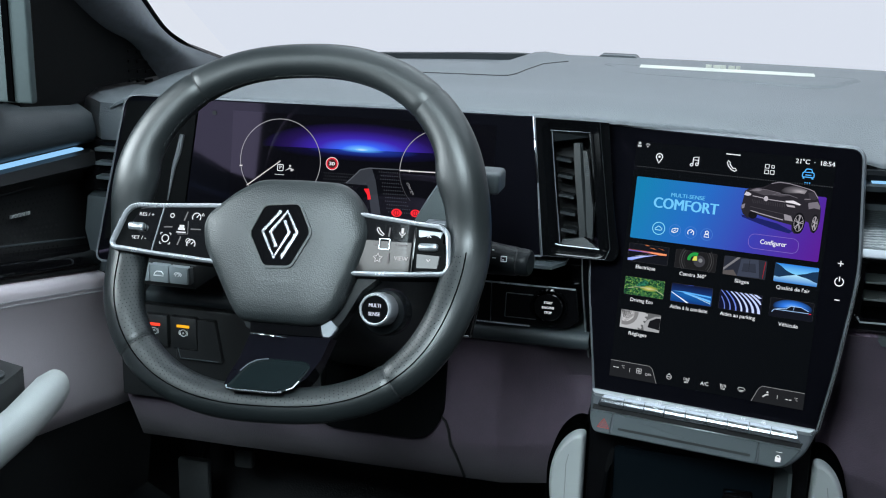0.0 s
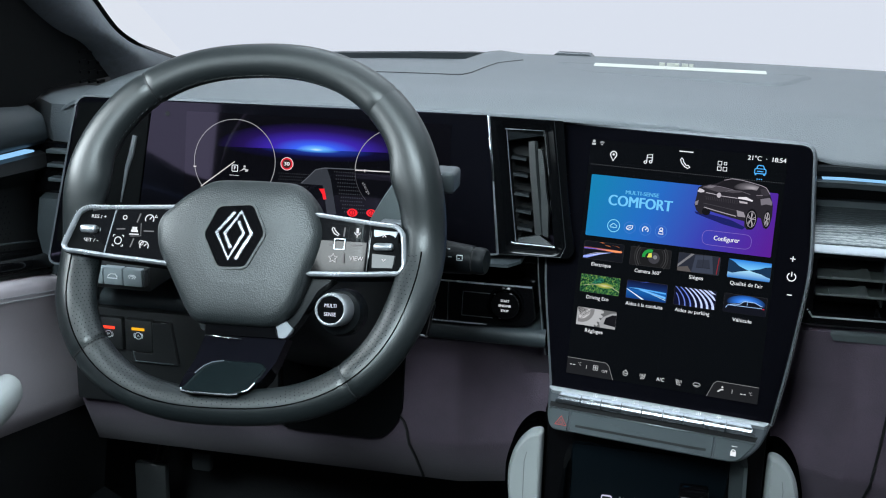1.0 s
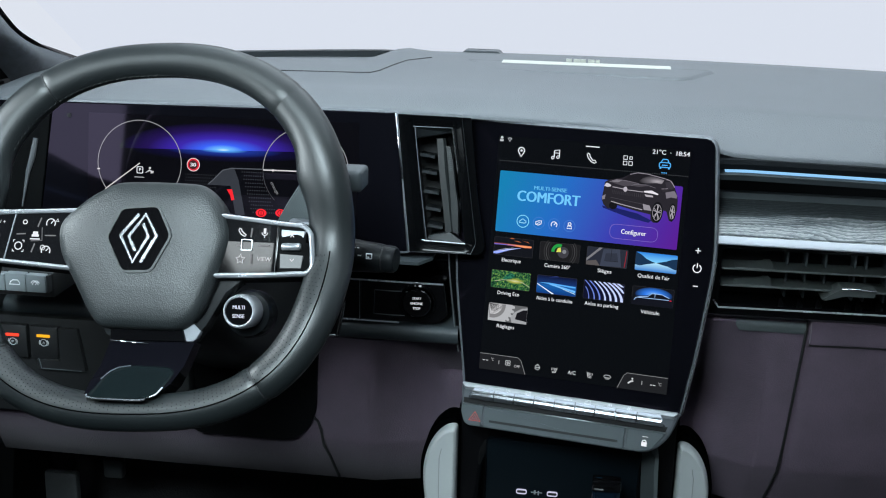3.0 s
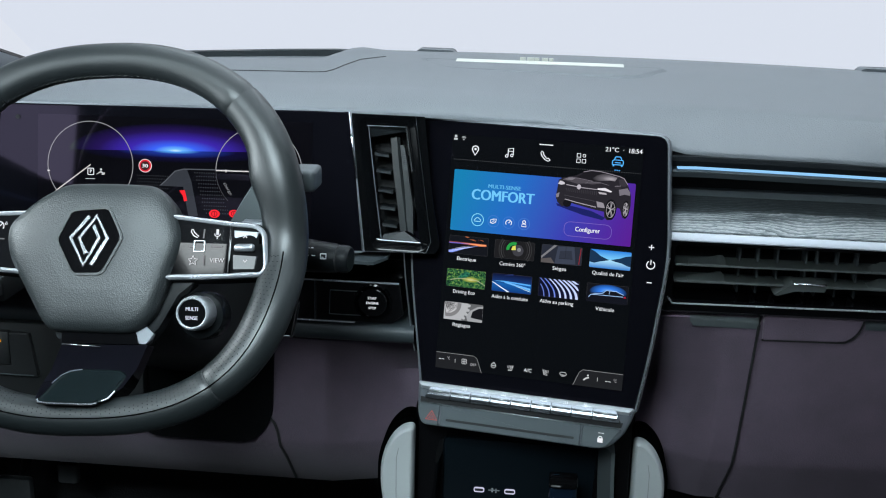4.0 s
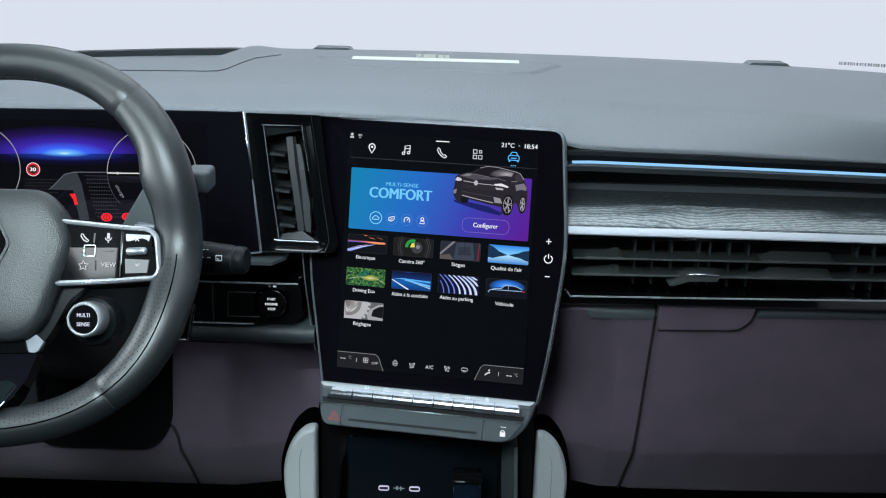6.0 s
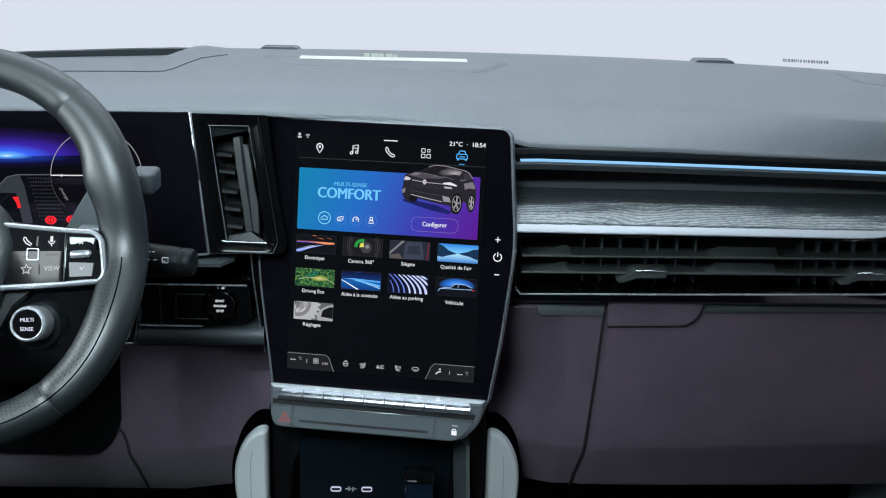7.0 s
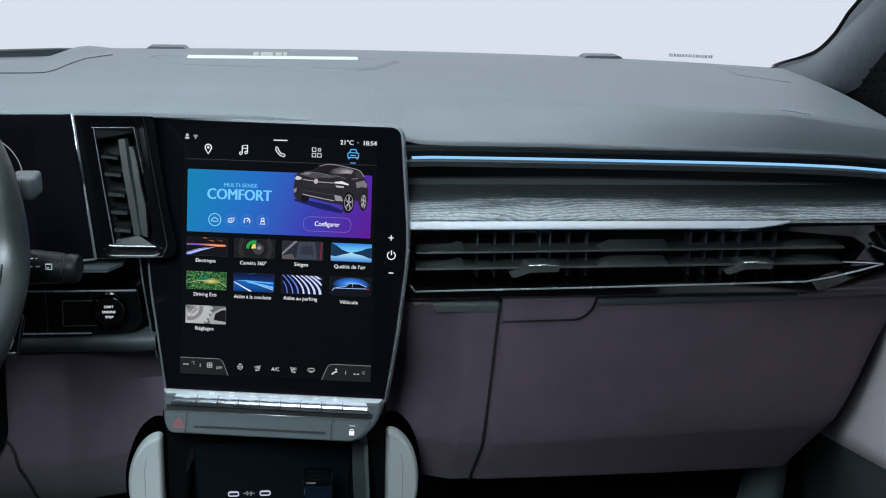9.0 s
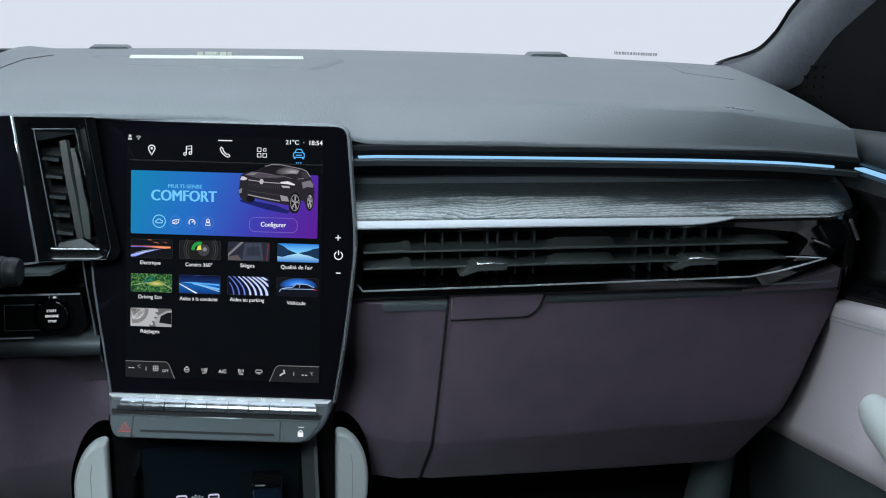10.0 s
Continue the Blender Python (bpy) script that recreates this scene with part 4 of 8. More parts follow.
bm = bmesh.new()
rings(bm, along([(1.249, 0.9118), (1.2440, 0.9105), (1.2425, 0.9060), (1.2445, 0.9000), (1.262, 0.8994), (1.30, 0.92)], PX, drop), True, True, True)
part("ledge_lip", bm, M["lip_dark"], dash, "dark underside of the dashboard ledge")
bm = bmesh.new()
rings(bm, along([(1.2445, 0.8996), (1.2430, 0.8983), (1.2445, 0.8970), (1.256, 0.8970), (1.256, 0.8996)], frange(0.124, 0.670, 24), drop), True, True, True)
part("light_strip", bm, M["strip_blue"], dash, "thin glowing pale blue light strip")
bm = bmesh.new()
rings(bm, along([(1.2440, 0.8965), (1.2420, 0.8945), (1.2440, 0.8885), (1.262, 0.8870), (1.30, 0.895)], PX, drop), True, True, True)
part("strip_carrier", bm, M["band_dark"], dash, "grey carrier below the light strip")


def flat_drop(x):
    return 0.0, -0.006 * max(0.0, (x - 0.12) / 0.58)


bm = bmesh.new()
rings(bm, along([(1.30, 0.90), (1.302, 0.869), (1.300, 0.852), (1.33, 0.85), (1.33, 0.90)], PX, flat_drop), True, True, True)
part("shelf_back", bm, M["fin_dark"], dash, "dark back of the dashboard shelf")
bm = bmesh.new()
rings(bm, along([(1.300, 0.8650), (1.2965, 0.8635), (1.2955, 0.8570), (1.2985, 0.8540), (1.31, 0.8540), (1.31, 0.8650)], frange(0.095, 0.702, 20), lambda x: (0.0, -0.011 * max(0.0, (x - 0.30) / 0.40) ** 1.5)), True, True, True)
part("back_band", bm, M["band_pale"], dash, "grey band along the back of the shelf")
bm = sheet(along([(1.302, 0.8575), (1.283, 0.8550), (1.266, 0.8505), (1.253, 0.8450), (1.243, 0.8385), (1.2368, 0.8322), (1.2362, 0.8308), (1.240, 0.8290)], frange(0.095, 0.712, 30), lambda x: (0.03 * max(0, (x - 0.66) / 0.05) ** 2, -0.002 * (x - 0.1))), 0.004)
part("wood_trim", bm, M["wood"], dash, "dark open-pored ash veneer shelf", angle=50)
bm = bmesh.new()
loops = []
for x in [0.095, *frange(0.11, 0.50, 12), 0.515, 0.528, 0.540, 0.550]:
    k = max(0.0, (x - 0.50) / 0.05) ** 1.6
    dz = -0.002 * (x - 0.1)
    lo = 0.8222 + 0.0062 * k
    loops.append([(x, 1.2350, 0.8292 + dz), (x, 1.2340, 0.8286 + dz), (x, 1.2300 + 0.0035 * k, lo + dz), (x, 1.2310 + 0.0030 * k, lo - 0.0015 + dz), (x, 1.25, lo - 0.0015 + dz), (x, 1.25, 0.8265 + 0.002 * k + dz), (x, 1.2385, 0.8268 + 0.0020 * k + dz)])
rings(bm, loops, True, True, True)
part("silver_strip", bm, M["silver"], dash, "bright satin silver strip")

# passenger air vent
pv = thing("passenger_air_vent", "long gloss black air vent with grey blades and chrome trim", "air vent")
o = rounded([(0.108, 0.7375), (0.60, 0.7415), (0.672, 0.772), (0.700, 0.800), (0.69, 0.826), (0.56, 0.8235), (0.108, 0.8205)], 0.006)
i_ = rounded([(0.128, 0.7520), (0.585, 0.7570), (0.632, 0.7735), (0.648, 0.797), (0.630, 0.808), (0.56, 0.8145), (0.128, 0.8145)], 0.006)
bm = bmesh.new()
oo, ii = ccw(o), ccw(i_)
rings(bm, [[(x, y, z) for x, z in lp] for lp, y in ((oo, 1.30), (oo, 1.240), (inset(oo, 0.003), 1.237), (ii, 1.240), (ii, 1.30))])
part("surround", bm, M["gloss"], pv, "gloss black surround")
part("vent_back", box(0.12, 0.66, 1.286, 1.298, 0.745, 0.82), M["hole"], pv)
line = [(0.1245, 1.2362, 0.7545), (0.1285, 1.2362, 0.7488), (0.30, 1.2362, 0.7510), (0.45, 1.2362, 0.7535), (0.578, 1.2362, 0.7560), (0.61, 1.2362, 0.7615), (0.640, 1.2362, 0.7685), (0.669, 1.2362, 0.7765)]
part("chrome_line", tube(line, 0.0011, 6), M["spoke_silver"], pv, "thin chrome line")
part("chrome_line", tube([(0.669, 1.2362, 0.7765), (0.645, 1.2362, 0.7785), (0.619, 1.2362, 0.7795)], 0.0010, 6), M["chrome"], pv, "thin chrome line")
part("chrome_line", tube([(0.651, 1.2362, 0.799), (0.668, 1.2362, 0.7925), (0.672, 1.2362, 0.7895)], 0.0013, 6), M["chrome"], pv, "thin chrome line")
part("lower_lip", tube([(0.108, 1.2385, 0.7408), (0.30, 1.2385, 0.7425), (0.58, 1.2385, 0.7450), (0.68, 1.2385, 0.7470)], 0.0012, 6), M["keygrey"], pv)
for z0, z1 in ((0.7914, 0.7948), (0.7726, 0.7762)):
    bm = bmesh.new()
    rings(bm, [[(x, y, z0 + (z1 - z0) * (x - 0.13) / 0.5 + dz) for y, dz in ((1.2425, -0.0016), (1.2410, -0.0006), (1.2415, 0.0012), (1.275, 0.0012), (1.275, -0.0012))] for x in (0.130, 0.24, 0.36, 0.48, 0.622)], True, True, True)
    bl = part("blade", bm, M["blade"], pv, "long dark grey horizontal blade")
    for x0, x1 in ((0.153, 0.181), (0.345, 0.4135), (0.566, 0.612)):
        w = bmesh.new()
        zz = z0 + (z1 - z0) * (x0 - 0.13) / 0.5
        h_ = 0.0075 if x0 < 0.5 else 0.0055
        rings(w, [[(x, y, zz + dz) for y, dz in ((1.2422, 0.0010), (1.2424, 0.0018), (1.258, h_ * k + 0.001), (1.262, h_ * 0.6 * k))] for x, k in ((x0 - 0.009, 0.15), (x0 + (0.020 if x0 < 0.2 else 0.002), 0.85), (x0 + (0.022 if x0 < 0.2 else 0.004), 1.0), (x1, 1.0), (x1 + 0.003, 0.5))], True, True, True)
        part("blade_web", w, M["blade"], bl)
for x in [0.2006, 0.2206, 0.2412, 0.2718, 0.2835, 0.3052, 0.3263, 0.4469, 0.4654, 0.4860, 0.5055, 0.5300, 0.5480]:
    part("fin", box(x - 0.0011, x + 0.0011, 1.262, 1.285, 0.757, 0.812, 0.0004), M["band_dark"], pv)
for x0, x1, z in ((0.253, 0.290, 0.7775), (0.499, 0.536, 0.7790)):
    bm = bmesh.new()
    o = rounded([(x0 - 0.018, z - 0.0115), (x0 + 0.002, z + 0.002), (x1, z + 0.002), (x1 - 0.002, z - 0.0060), (x0 + 0.004, z - 0.0065), (x0 - 0.014, z - 0.0125)], 0.0012, 3)
    rings(bm, [[(x, y, zz) for x, zz in ccw(o)] for y in (1.258, 1.2315)], True, True, True)
    tb = part("vent_tab", bm, M["blade"], pv, "sliding vent tab")
    part("tab_chrome", tube([(x0 + 0.001, 1.2312, z + 0.0018), (x1 - 0.001, 1.2312, z + 0.0018)], 0.0014, 8), M["chrome"], tb, "chrome edge")

# end piece at the passenger's door
bm = bmesh.new()
rings(bm, [[(0.692, 1.238, z), (0.712, 1.252, z), (0.715, 1.32, z), (0.692, 1.32, z)] for z in (0.735, 0.76, 0.80, 0.828)], True, True, True)
part("end_piece", bm, M["gloss"], dash, "gloss black end piece")
# highlight on the gloss end piece, shaped as an added metal bar
part("end_highlight", tube([(0.6945, 1.2375, 0.822), (0.703, 1.239, 0.806), (0.7095, 1.243, 0.797)], 0.0022, 6), M["dull_metal"], dash, "metal bar added for the highlight on the end piece")
bm = bmesh.new()
rings(bm, [[(x, 1.245, za), (x, 1.242, zb), (x, 1.30, zb), (x, 1.30, za)] for x, za, zb in ((0.575, 0.7345, 0.738), (0.61, 0.7345, 0.744), (0.66, 0.736, 0.752), (0.70, 0.738, 0.764))], True, True, True)
part("end_wedge", bm, M["mauve"], dash, "mauve suede wedge below the vent")


# lower fascia beside the console and the glovebox
def glove_left(z):
    return lerp_table([(0.490, 0.2025), (0.515, 0.2060), (0.55, 0.213), (0.60, 0.2175), (0.68, 0.2235), (0.74, 0.2285)], z)[0]


def glove_right(z):
    return lerp_table([(0.490, 0.594), (0.497, 0.599), (0.530, 0.622), (0.564, 0.6460), (0.60, 0.660), (0.68, 0.686), (0.70, 0.695), (0.74, 0.708)], z)[0]


def fascia_y(x):
    return 1.246 + (0.075 * min(1.0, (0.190 - x) / 0.075) if x < 0.190 else 0.0)


rows = []
for x in [0.03, 0.08, 0.12, 0.135, 0.15, 0.165, 0.18, 0.187, 0.190, 0.196, 0.205, 0.2225]:
    y = fascia_y(x)
    d = y - 1.246
    f = min(1, max(0, (0.190 - x) / 0.09))
    row = [(1.30, 0.7365), (1.250, 0.7345), (1.246, 0.730), (1.2465 + (y - 1.246) * 0.25, 0.708 - 0.012 * f), ((y + 1.246) / 2, 0.675 - 0.01 * f), (1.246 + 0.9 * d, 0.64), (1.246 + 0.75 * d, 0.60), (1.248 + 0.42 * d, 0.562), (1.250 + 0.40 * d, 0.555), (1.256 + 0.38 * d, 0.545), (1.266 + 0.34 * d, 0.520), (1.278 + 0.30 * d, 0.498), (1.346, 0.488)]
    k = max(0.0, (x - 0.15) / 0.0725)
    rows.append([(x + (glove_left(z) - 0.0030 - 0.2225) * k, yy, z) for yy, z in row])
part("console_fascia", sheet(rows), M["mauve"], dash, "mauve suede panel beside the console", angle=50)
part("fascia_band", sheet([[(x, 1.250, 0.7335), (x, 1.2450, 0.7315), (x, 1.2438, 0.7275), (x + (0.0012 if x > 0.16 else 0.004), 1.2442, 0.7215)] for x in (0.1500, 0.16, 0.19, 0.2245)]), M["teal_plastic"], dash, "grained grey upper edge of the panel", angle=80)

gb = thing("glovebox", "closed mauve suede glovebox with a small notched lid", "glovebox")


zs = [0.7365, 0.7355, 0.732, 0.725, 0.70, 0.66, 0.62, 0.585, 0.562, 0.556, 0.552, 0.545, 0.53, 0.515, 0.503, 0.498, 0.496]
ys = [1.262, 1.252, 1.2465, 1.2445, 1.2435, 1.2435, 1.2440, 1.2455, 1.247, 1.2480, 1.2495, 1.2530, 1.2600, 1.267, 1.272, 1.275, 1.280]
rows = []
for t in frange(0, 1, 40):
    row = []
    for z, y in zip(zs, ys):
        a, b = glove_left(z), glove_right(z)
        e = min(t, 1 - t) * 40
        row.append((a + (b - a) * t, y + (0.004 if e < 0.5 else 0) + 0.010 * t * t, z + t * lerp_table([(0.496, 0.0), (0.552, 0.011), (0.60, 0.006), (0.74, 0.004)], z)[0]))
    rows.append(row)
part("lid", sheet(rows, 0.012, (0, 1, 0.05)), M["mauve"], gb, "broad mauve suede lid", angle=40)
o = rounded([(0.2300, 0.7105), (0.318, 0.7125), (0.331, 0.724), (0.335, 0.7385), (0.2300, 0.7375)], [0.002, 0.01, 0.008, 0.002, 0.002])
bm = bmesh.new()
oo = ccw(o)
rings(bm, [[(x, 1.252, z) for x, z in oo], [(x, 1.2418, z) for x, z in oo], [(x, 1.2412, z) for x, z in inset(oo, 0.0012)]], True, True, True)
part("release_flap", bm, M["mauve"], gb, "small flush release flap")
part("flap_joint", tube([(0.2292, 1.2432, 0.7095), (0.318, 1.2432, 0.7112), (0.3255, 1.2432, 0.7160), (0.332, 1.2432, 0.7235), (0.3362, 1.2432, 0.7375)], 0.0011, 6), M["hole"], gb)
part("side_joint", tube([(glove_left(z) - 0.0022, y - 0.0005, z) for z, y in zip(zs[1:], ys[1:])], 0.0015, 6), M["hole"], gb, "dark joint beside the lid")
part("lid_edge", sheet([[(x, 1.2530 + 0.01 * k * k, 0.7372 + 0.004 * k), (x, 1.2445 + 0.01 * k * k, 0.7345 + 0.004 * k), (x, 1.2425 + 0.01 * k * k, 0.7305 + 0.004 * k), (x, 1.2432 + 0.01 * k * k, 0.7265 + 0.004 * k)] for x, k in [(0.338 + 0.352 * t, 0.23 + 0.75 * t) for t in frange(0, 1, 9)]]), M["band_dark"], gb, "dull grey upper edge of the lid", angle=80)
part("glovebox_body", box(0.21, 0.58, 1.30, 1.42, 0.51, 0.735), M["black"], gb, "dark bin behind the lid")
part("under_cover", box(0.02, 0.60, 1.33, 1.55, 0.500, 0.512), M["carpet"], dash)
kick = bmesh.new()
rings(kick, [[(x + 0.030 * math.cos(a) * k, 1.40 + 0.035 * math.sin(a), z) for a in [j * math.pi / 9 for j in range(18)]] for x, z, k in ((0.632, 0.500, 0.7), (0.628, 0.46, 0.8), (0.620, 0.38, 1.0), (0.612, 0.30, 1.1))], True, True, True)
part("kick_panel", kick, M["kick"], dash, "pale teal plastic foot of the side trim", angle=60)
part("under_cover", box(-0.78, -0.10, 1.34, 1.55, 0.48, 0.50), M["carpet"], dash)
# dark inner structure that closes the dashboard
part("dash_core", box(-0.76, 0.60, 1.335, 1.52, 0.55, 0.90), M["black"], dash)
part("dash_core", box(0.60, 0.705, 1.335, 1.52, 0.735, 0.90), M["black"], dash)


# ---- centre console ----
cc = thing("centre_console", "gloss black centre console between pale grey leather bolsters", "console")


def bolster_shell(side, x_in, x_out):
    """A bolster that rises out of the console and ends in a round head under the screen."""
    b = bmesh.new()
    head = [(0.0, 0.500), (0.0, 0.545), (0.006, 0.572), (0.020, 0.590), (0.034, 0.5965)]
    w = x_out - x_in
    outl = [(x_in, 0.40), (x_in, 0.598), (x_in + 0.30 * w, 0.5965), (x_in + 0.62 * w, 0.586), (x_in + 0.88 * w, 0.568), (x_in + w, 0.548), (x_in + w * 1.0, 0.525), (x_in + 0.90 * w, 0.495), (x_in + 0.72 * w, 0.40)]
    o_ = ccw(rounded(outl, 0.010, 4))
    loops = [[(x, 1.222, z) for x, z in o_], [(x, 1.216, z) for x, z in o_]] + [[(x, 1.198 + 0.012 * (1 - math.sin(t)), z) for x, z in inset(o_, 0.0042 * (1 - math.cos(t)))] for t in frange(0.2, math.pi / 2, 6)]
    rings(b, loops, True, True, True)
    return b


for side, x_in, x_out in ((-1, -0.1485, -0.1870), (1, 0.0965, 0.1335)):
    b = part("bolster", bolster_shell(side, x_in, x_out), M["pale_grey"], cc, "pale grey leather bolster", angle=70)
    w = x_out - x_in
    part("bolster_seam", tube([(x_in + 0.44 * w, 1.1979, 0.572), (x_in + 0.50 * w, 1.1979, 0.56), (x_in + 0.50 * w, 1.1979, 0.52), (x_in + 0.40 * w, 1.1979, 0.42)], 0.0004, 5), M["seam_grey"], b, "stitched seam")
    outl = [(x_in, 0.40), (x_in, 0.603), (x_in + 0.35 * w, 0.6035), (x_in + 0.70 * w, 0.592), (x_in + 0.97 * w, 0.573), (x_in + 1.11 * w, 0.55), (x_in + 1.11 * w, 0.523), (x_in + 1.00 * w, 0.487), (x_in + 0.82 * w, 0.40)]
    o_ = ccw(rounded(outl, 0.010, 4))
    bm = bmesh.new()
    rings(bm, [[(x, y, z) for x, z in o_] for y in (1.245, 1.215)], True, True, True)
    part("bolster_backing", bm, M["groove"], cc, "black backing of the bolster")
part("tray_back", box(-0.150, 0.098, 1.232, 1.26, 0.40, 0.612), M["gloss"], cc, "gloss black back of the tray")
o = rounded([(-0.118, 0.42), (0.052, 0.42), (0.060, 0.574), (-0.118, 0.577)], 0.008)
oo = ccw(o)
bm = bmesh.new()
rings(bm, [[(x, y, z) for x, z in lp] for lp, y in ((oo, 1.2325), (inset(oo, 0.002), 1.2285))], True, True, True)
part("tray_panel", bm, M["tray_dark"], cc, "dark panel with two sockets")
bm = bmesh.new()
rings(bm, [[(x, y, z) for x, y in ((x0, 1.233), (x0 + 0.005, 1.222), (x0 + 0.014, 1.200), (x0 + 0.018, 1.200), (x0 + 0.018, 1.235))] for x0, z in ((0.058, 0.582), (0.0585, 0.56), (0.061, 0.50), (0.066, 0.40))], True, True, True)
part("tray_side", bm, M["teal_plastic"], cc, "grey tray side")
bm = bmesh.new()
rings(bm, [[(x, y, z) for x, y in ((x0, 1.235), (x0 - 0.003, 1.200), (x0 - 0.006, 1.200), (x0 - 0.008, 1.235))] for x0, z in ((-0.118, 0.556), (-0.1205, 0.51), (-0.124, 0.40))], True, True, True)
part("tray_side", bm, M["piano"], cc, "grey tray side")
part("tray_floor", box(-0.15, 0.098, 0.80, 1.235, 0.380, 0.400), M["gloss"], cc)
for x in (-0.0748, -0.0393):
    o = ccw(rounded([(x - 0.0062, 0.5096), (x + 0.0062, 0.5096), (x + 0.0062, 0.5154), (x - 0.0062, 0.5154)], 0.0036))
    bm = bmesh.new()
    ii = inset(o, 0.0011)
    rings(bm, [[(a, 1.2280, b) for a, b in o], [(a, 1.2262, b) for a, b in o], [(a, 1.2262, b) for a, b in ii], [(a, 1.2280, b) for a, b in ii]])
    s = part("usb_socket", bm, M["socket_glow"], cc, "lit white ring of a USB socket")
    bm = bmesh.new()
    rings(bm, [[(a, 1.2275, b) for a, b in ii], [(a, 1.2270, b) for a, b in ii]], True, True, True)
    part("socket_hole", bm, M["hole"], s)
bm = bmesh.new()
box(-0.0640, -0.0510, 1.2272, 1.2282, 0.5121, 0.5129, bm=bm)
box(-0.0605, -0.0585, 1.2272, 1.2282, 0.5103, 0.5150, bm=bm)
box(-0.0560, -0.0545, 1.2272, 1.2282, 0.5095, 0.5145, bm=bm)
part("usb_mark", bm, M["grey_print"], cc, "small printed socket mark")
bm = box(0.005, 0.036, 1.170, 1.192, 0.44, 0.556, 0.004)
# holder is black; its blue sheen is put into the base colour
cl = part("card_slot", bm, M["blue_sheen"], cc, "gloss black holder with a blue sheen in its colour")
part("slot_lid", box(0.0045, 0.0365, 1.166, 1.185, 0.551, 0.564, 0.003), M["gloss"], cl)
bm = bmesh.new()
box(0.003, 0.013, 1.2225, 1.2235, 0.5868, 0.5878, bm=bm)
part("tray_light", bm, M["blue_glow"], cc, "tiny blue tray light")

# pedals
for x, z, w, h in ((-0.745, 0.335, 0.05, 0.075), (-0.665, 0.385, 0.03, 0.03)):
    pd = thing("pedal", "dark metal pedal in the footwell", "pedal")
    part("pad", box(x - w / 2, x + w / 2, 1.43, 1.445, z - h / 2, z + h / 2, 0.005), M["pedal"], pd)
    part("arm", tube([(x, 1.45, z), (x, 1.50, z + 0.08), (x, 1.55, z + 0.2)], 0.008), M["black"], pd)

# ---- displays ----
LIT = {}


def lit(r, g, b):
    """Light of one colour on a display, shared."""
    k = (r, g, b)
    if k not in LIT:
        LIT[k] = glowing("display_light", k, 1.0)
    return LIT[k]


CLF = plane_frame((-0.451, 1.225, 0.881), 3, 11)
CSF = plane_frame((-0.020, 1.222, 0.790), -10, 11)

# instrument display
cl = thing("instrument_display", "wide gloss black instrument display with lit dials", "instrument display", CLF)
o = rounded([(-0.2865, -0.135), (0.2395, -0.088), (0.2205, 0.0628), (-0.2555, 0.0605)], [0.012, 0.002, 0.002, 0.012])
oo = ccw(o)
part("cover_glass", plate(o, -0.010, 0.0, 0.0015), M["cover_glass"], cl, "gloss black cover glass")
part("rim", frame_plate(inset(oo, -0.0022), oo, -0.014, -0.0004), M["rimgrey"], cl, "thin grey rim")
part("edge_line", tube([(-0.2520, 0.052, 0.0002), (-0.2585, 0.004, 0.0002), (-0.2655, -0.045, 0.0002)], 0.0007, 6), M["rimgrey"], cl, "thin grey edge")
part("pane_joint", tube([(-0.1655, 0.0590, 0.0), (-0.1720, -0.0050, 0.0), (-0.1800, -0.0900, 0.0)], 0.0011, 6), M["groove"], cl, "dark joint beside the lit pane")
bm = bmesh.new()
bz = [(-0.2500, 0.0535, 0.0085), (-0.1672, 0.0575, 0.0006), (-0.1795, -0.0900, 0.0006), (-0.2730, -0.1080, 0.0085)]
rings(bm, [[(x, y, -0.004) for x, y, z in bz], bz], True, True, True)
part("side_bezel", bm, M["corner"], cl, "gloss black side panel", False)
# glint on the bezel modelled as an added tapering metal bar
part("side_glint", tube([(-0.1832, 0.0190, 0.0030), (-0.1870, -0.0020, 0.0030), (-0.1915, -0.0180, 0.0034), (-0.1975, -0.0580, 0.0040)], [0.0030, 0.0034, 0.0026, 0.0008], 8), M["dull_metal"], cl, "curved bar added for the pale glint on the side bezel")
Flat(0.0003).rect(0.0287, -0.0125, 0.3046, 0.125).done("lit_field", M["cluster_field"], cl, "dim active area of the display")
glow = glow_spot("blue_horizon_glow", [(0.0, (0.60, 0.90, 1.0)), (0.07, (0.16, 0.50, 1.0)), (0.20, (0.045, 0.13, 0.95)), (0.42, (0.045, 0.020, 0.42)), (0.72, (0.016, 0.006, 0.085)), (1.0, (0.0018, 0.0018, 0.003))], 0.0299, 0.0140, 0.118, 0.030, 1.0)
up, dn = Flat(0.0006), Flat(0.0006)
up.poly([(0.0299 + 0.118 * math.cos(a), 0.0140 + 0.030 * math.sin(a) + 0.002 * math.cos(a)) for a in frange(0, math.pi, 29)])
up.done("horizon_glow", glow, cl, "blue and violet glow")
glow2 = glow_spot("blue_horizon_glow_below", [(0.0, (0.60, 0.90, 1.0)), (0.07, (0.10, 0.40, 1.0)), (0.25, (0.012, 0.035, 0.30)), (0.6, (0.004, 0.003, 0.03)), (1.0, (0.0018, 0.0018, 0.003))], 0.0299, 0.0140, 0.112, 0.013, 1.0)
dn.poly([(0.0299 + 0.112 * math.cos(a), 0.0140 + 0.013 * math.sin(a) + 0.002 * math.cos(a)) for a in frange(math.pi, 2 * math.pi, 29)])
dn.done("horizon_glow", glow2, cl, "blue glow")
dim = Flat(0.0007)
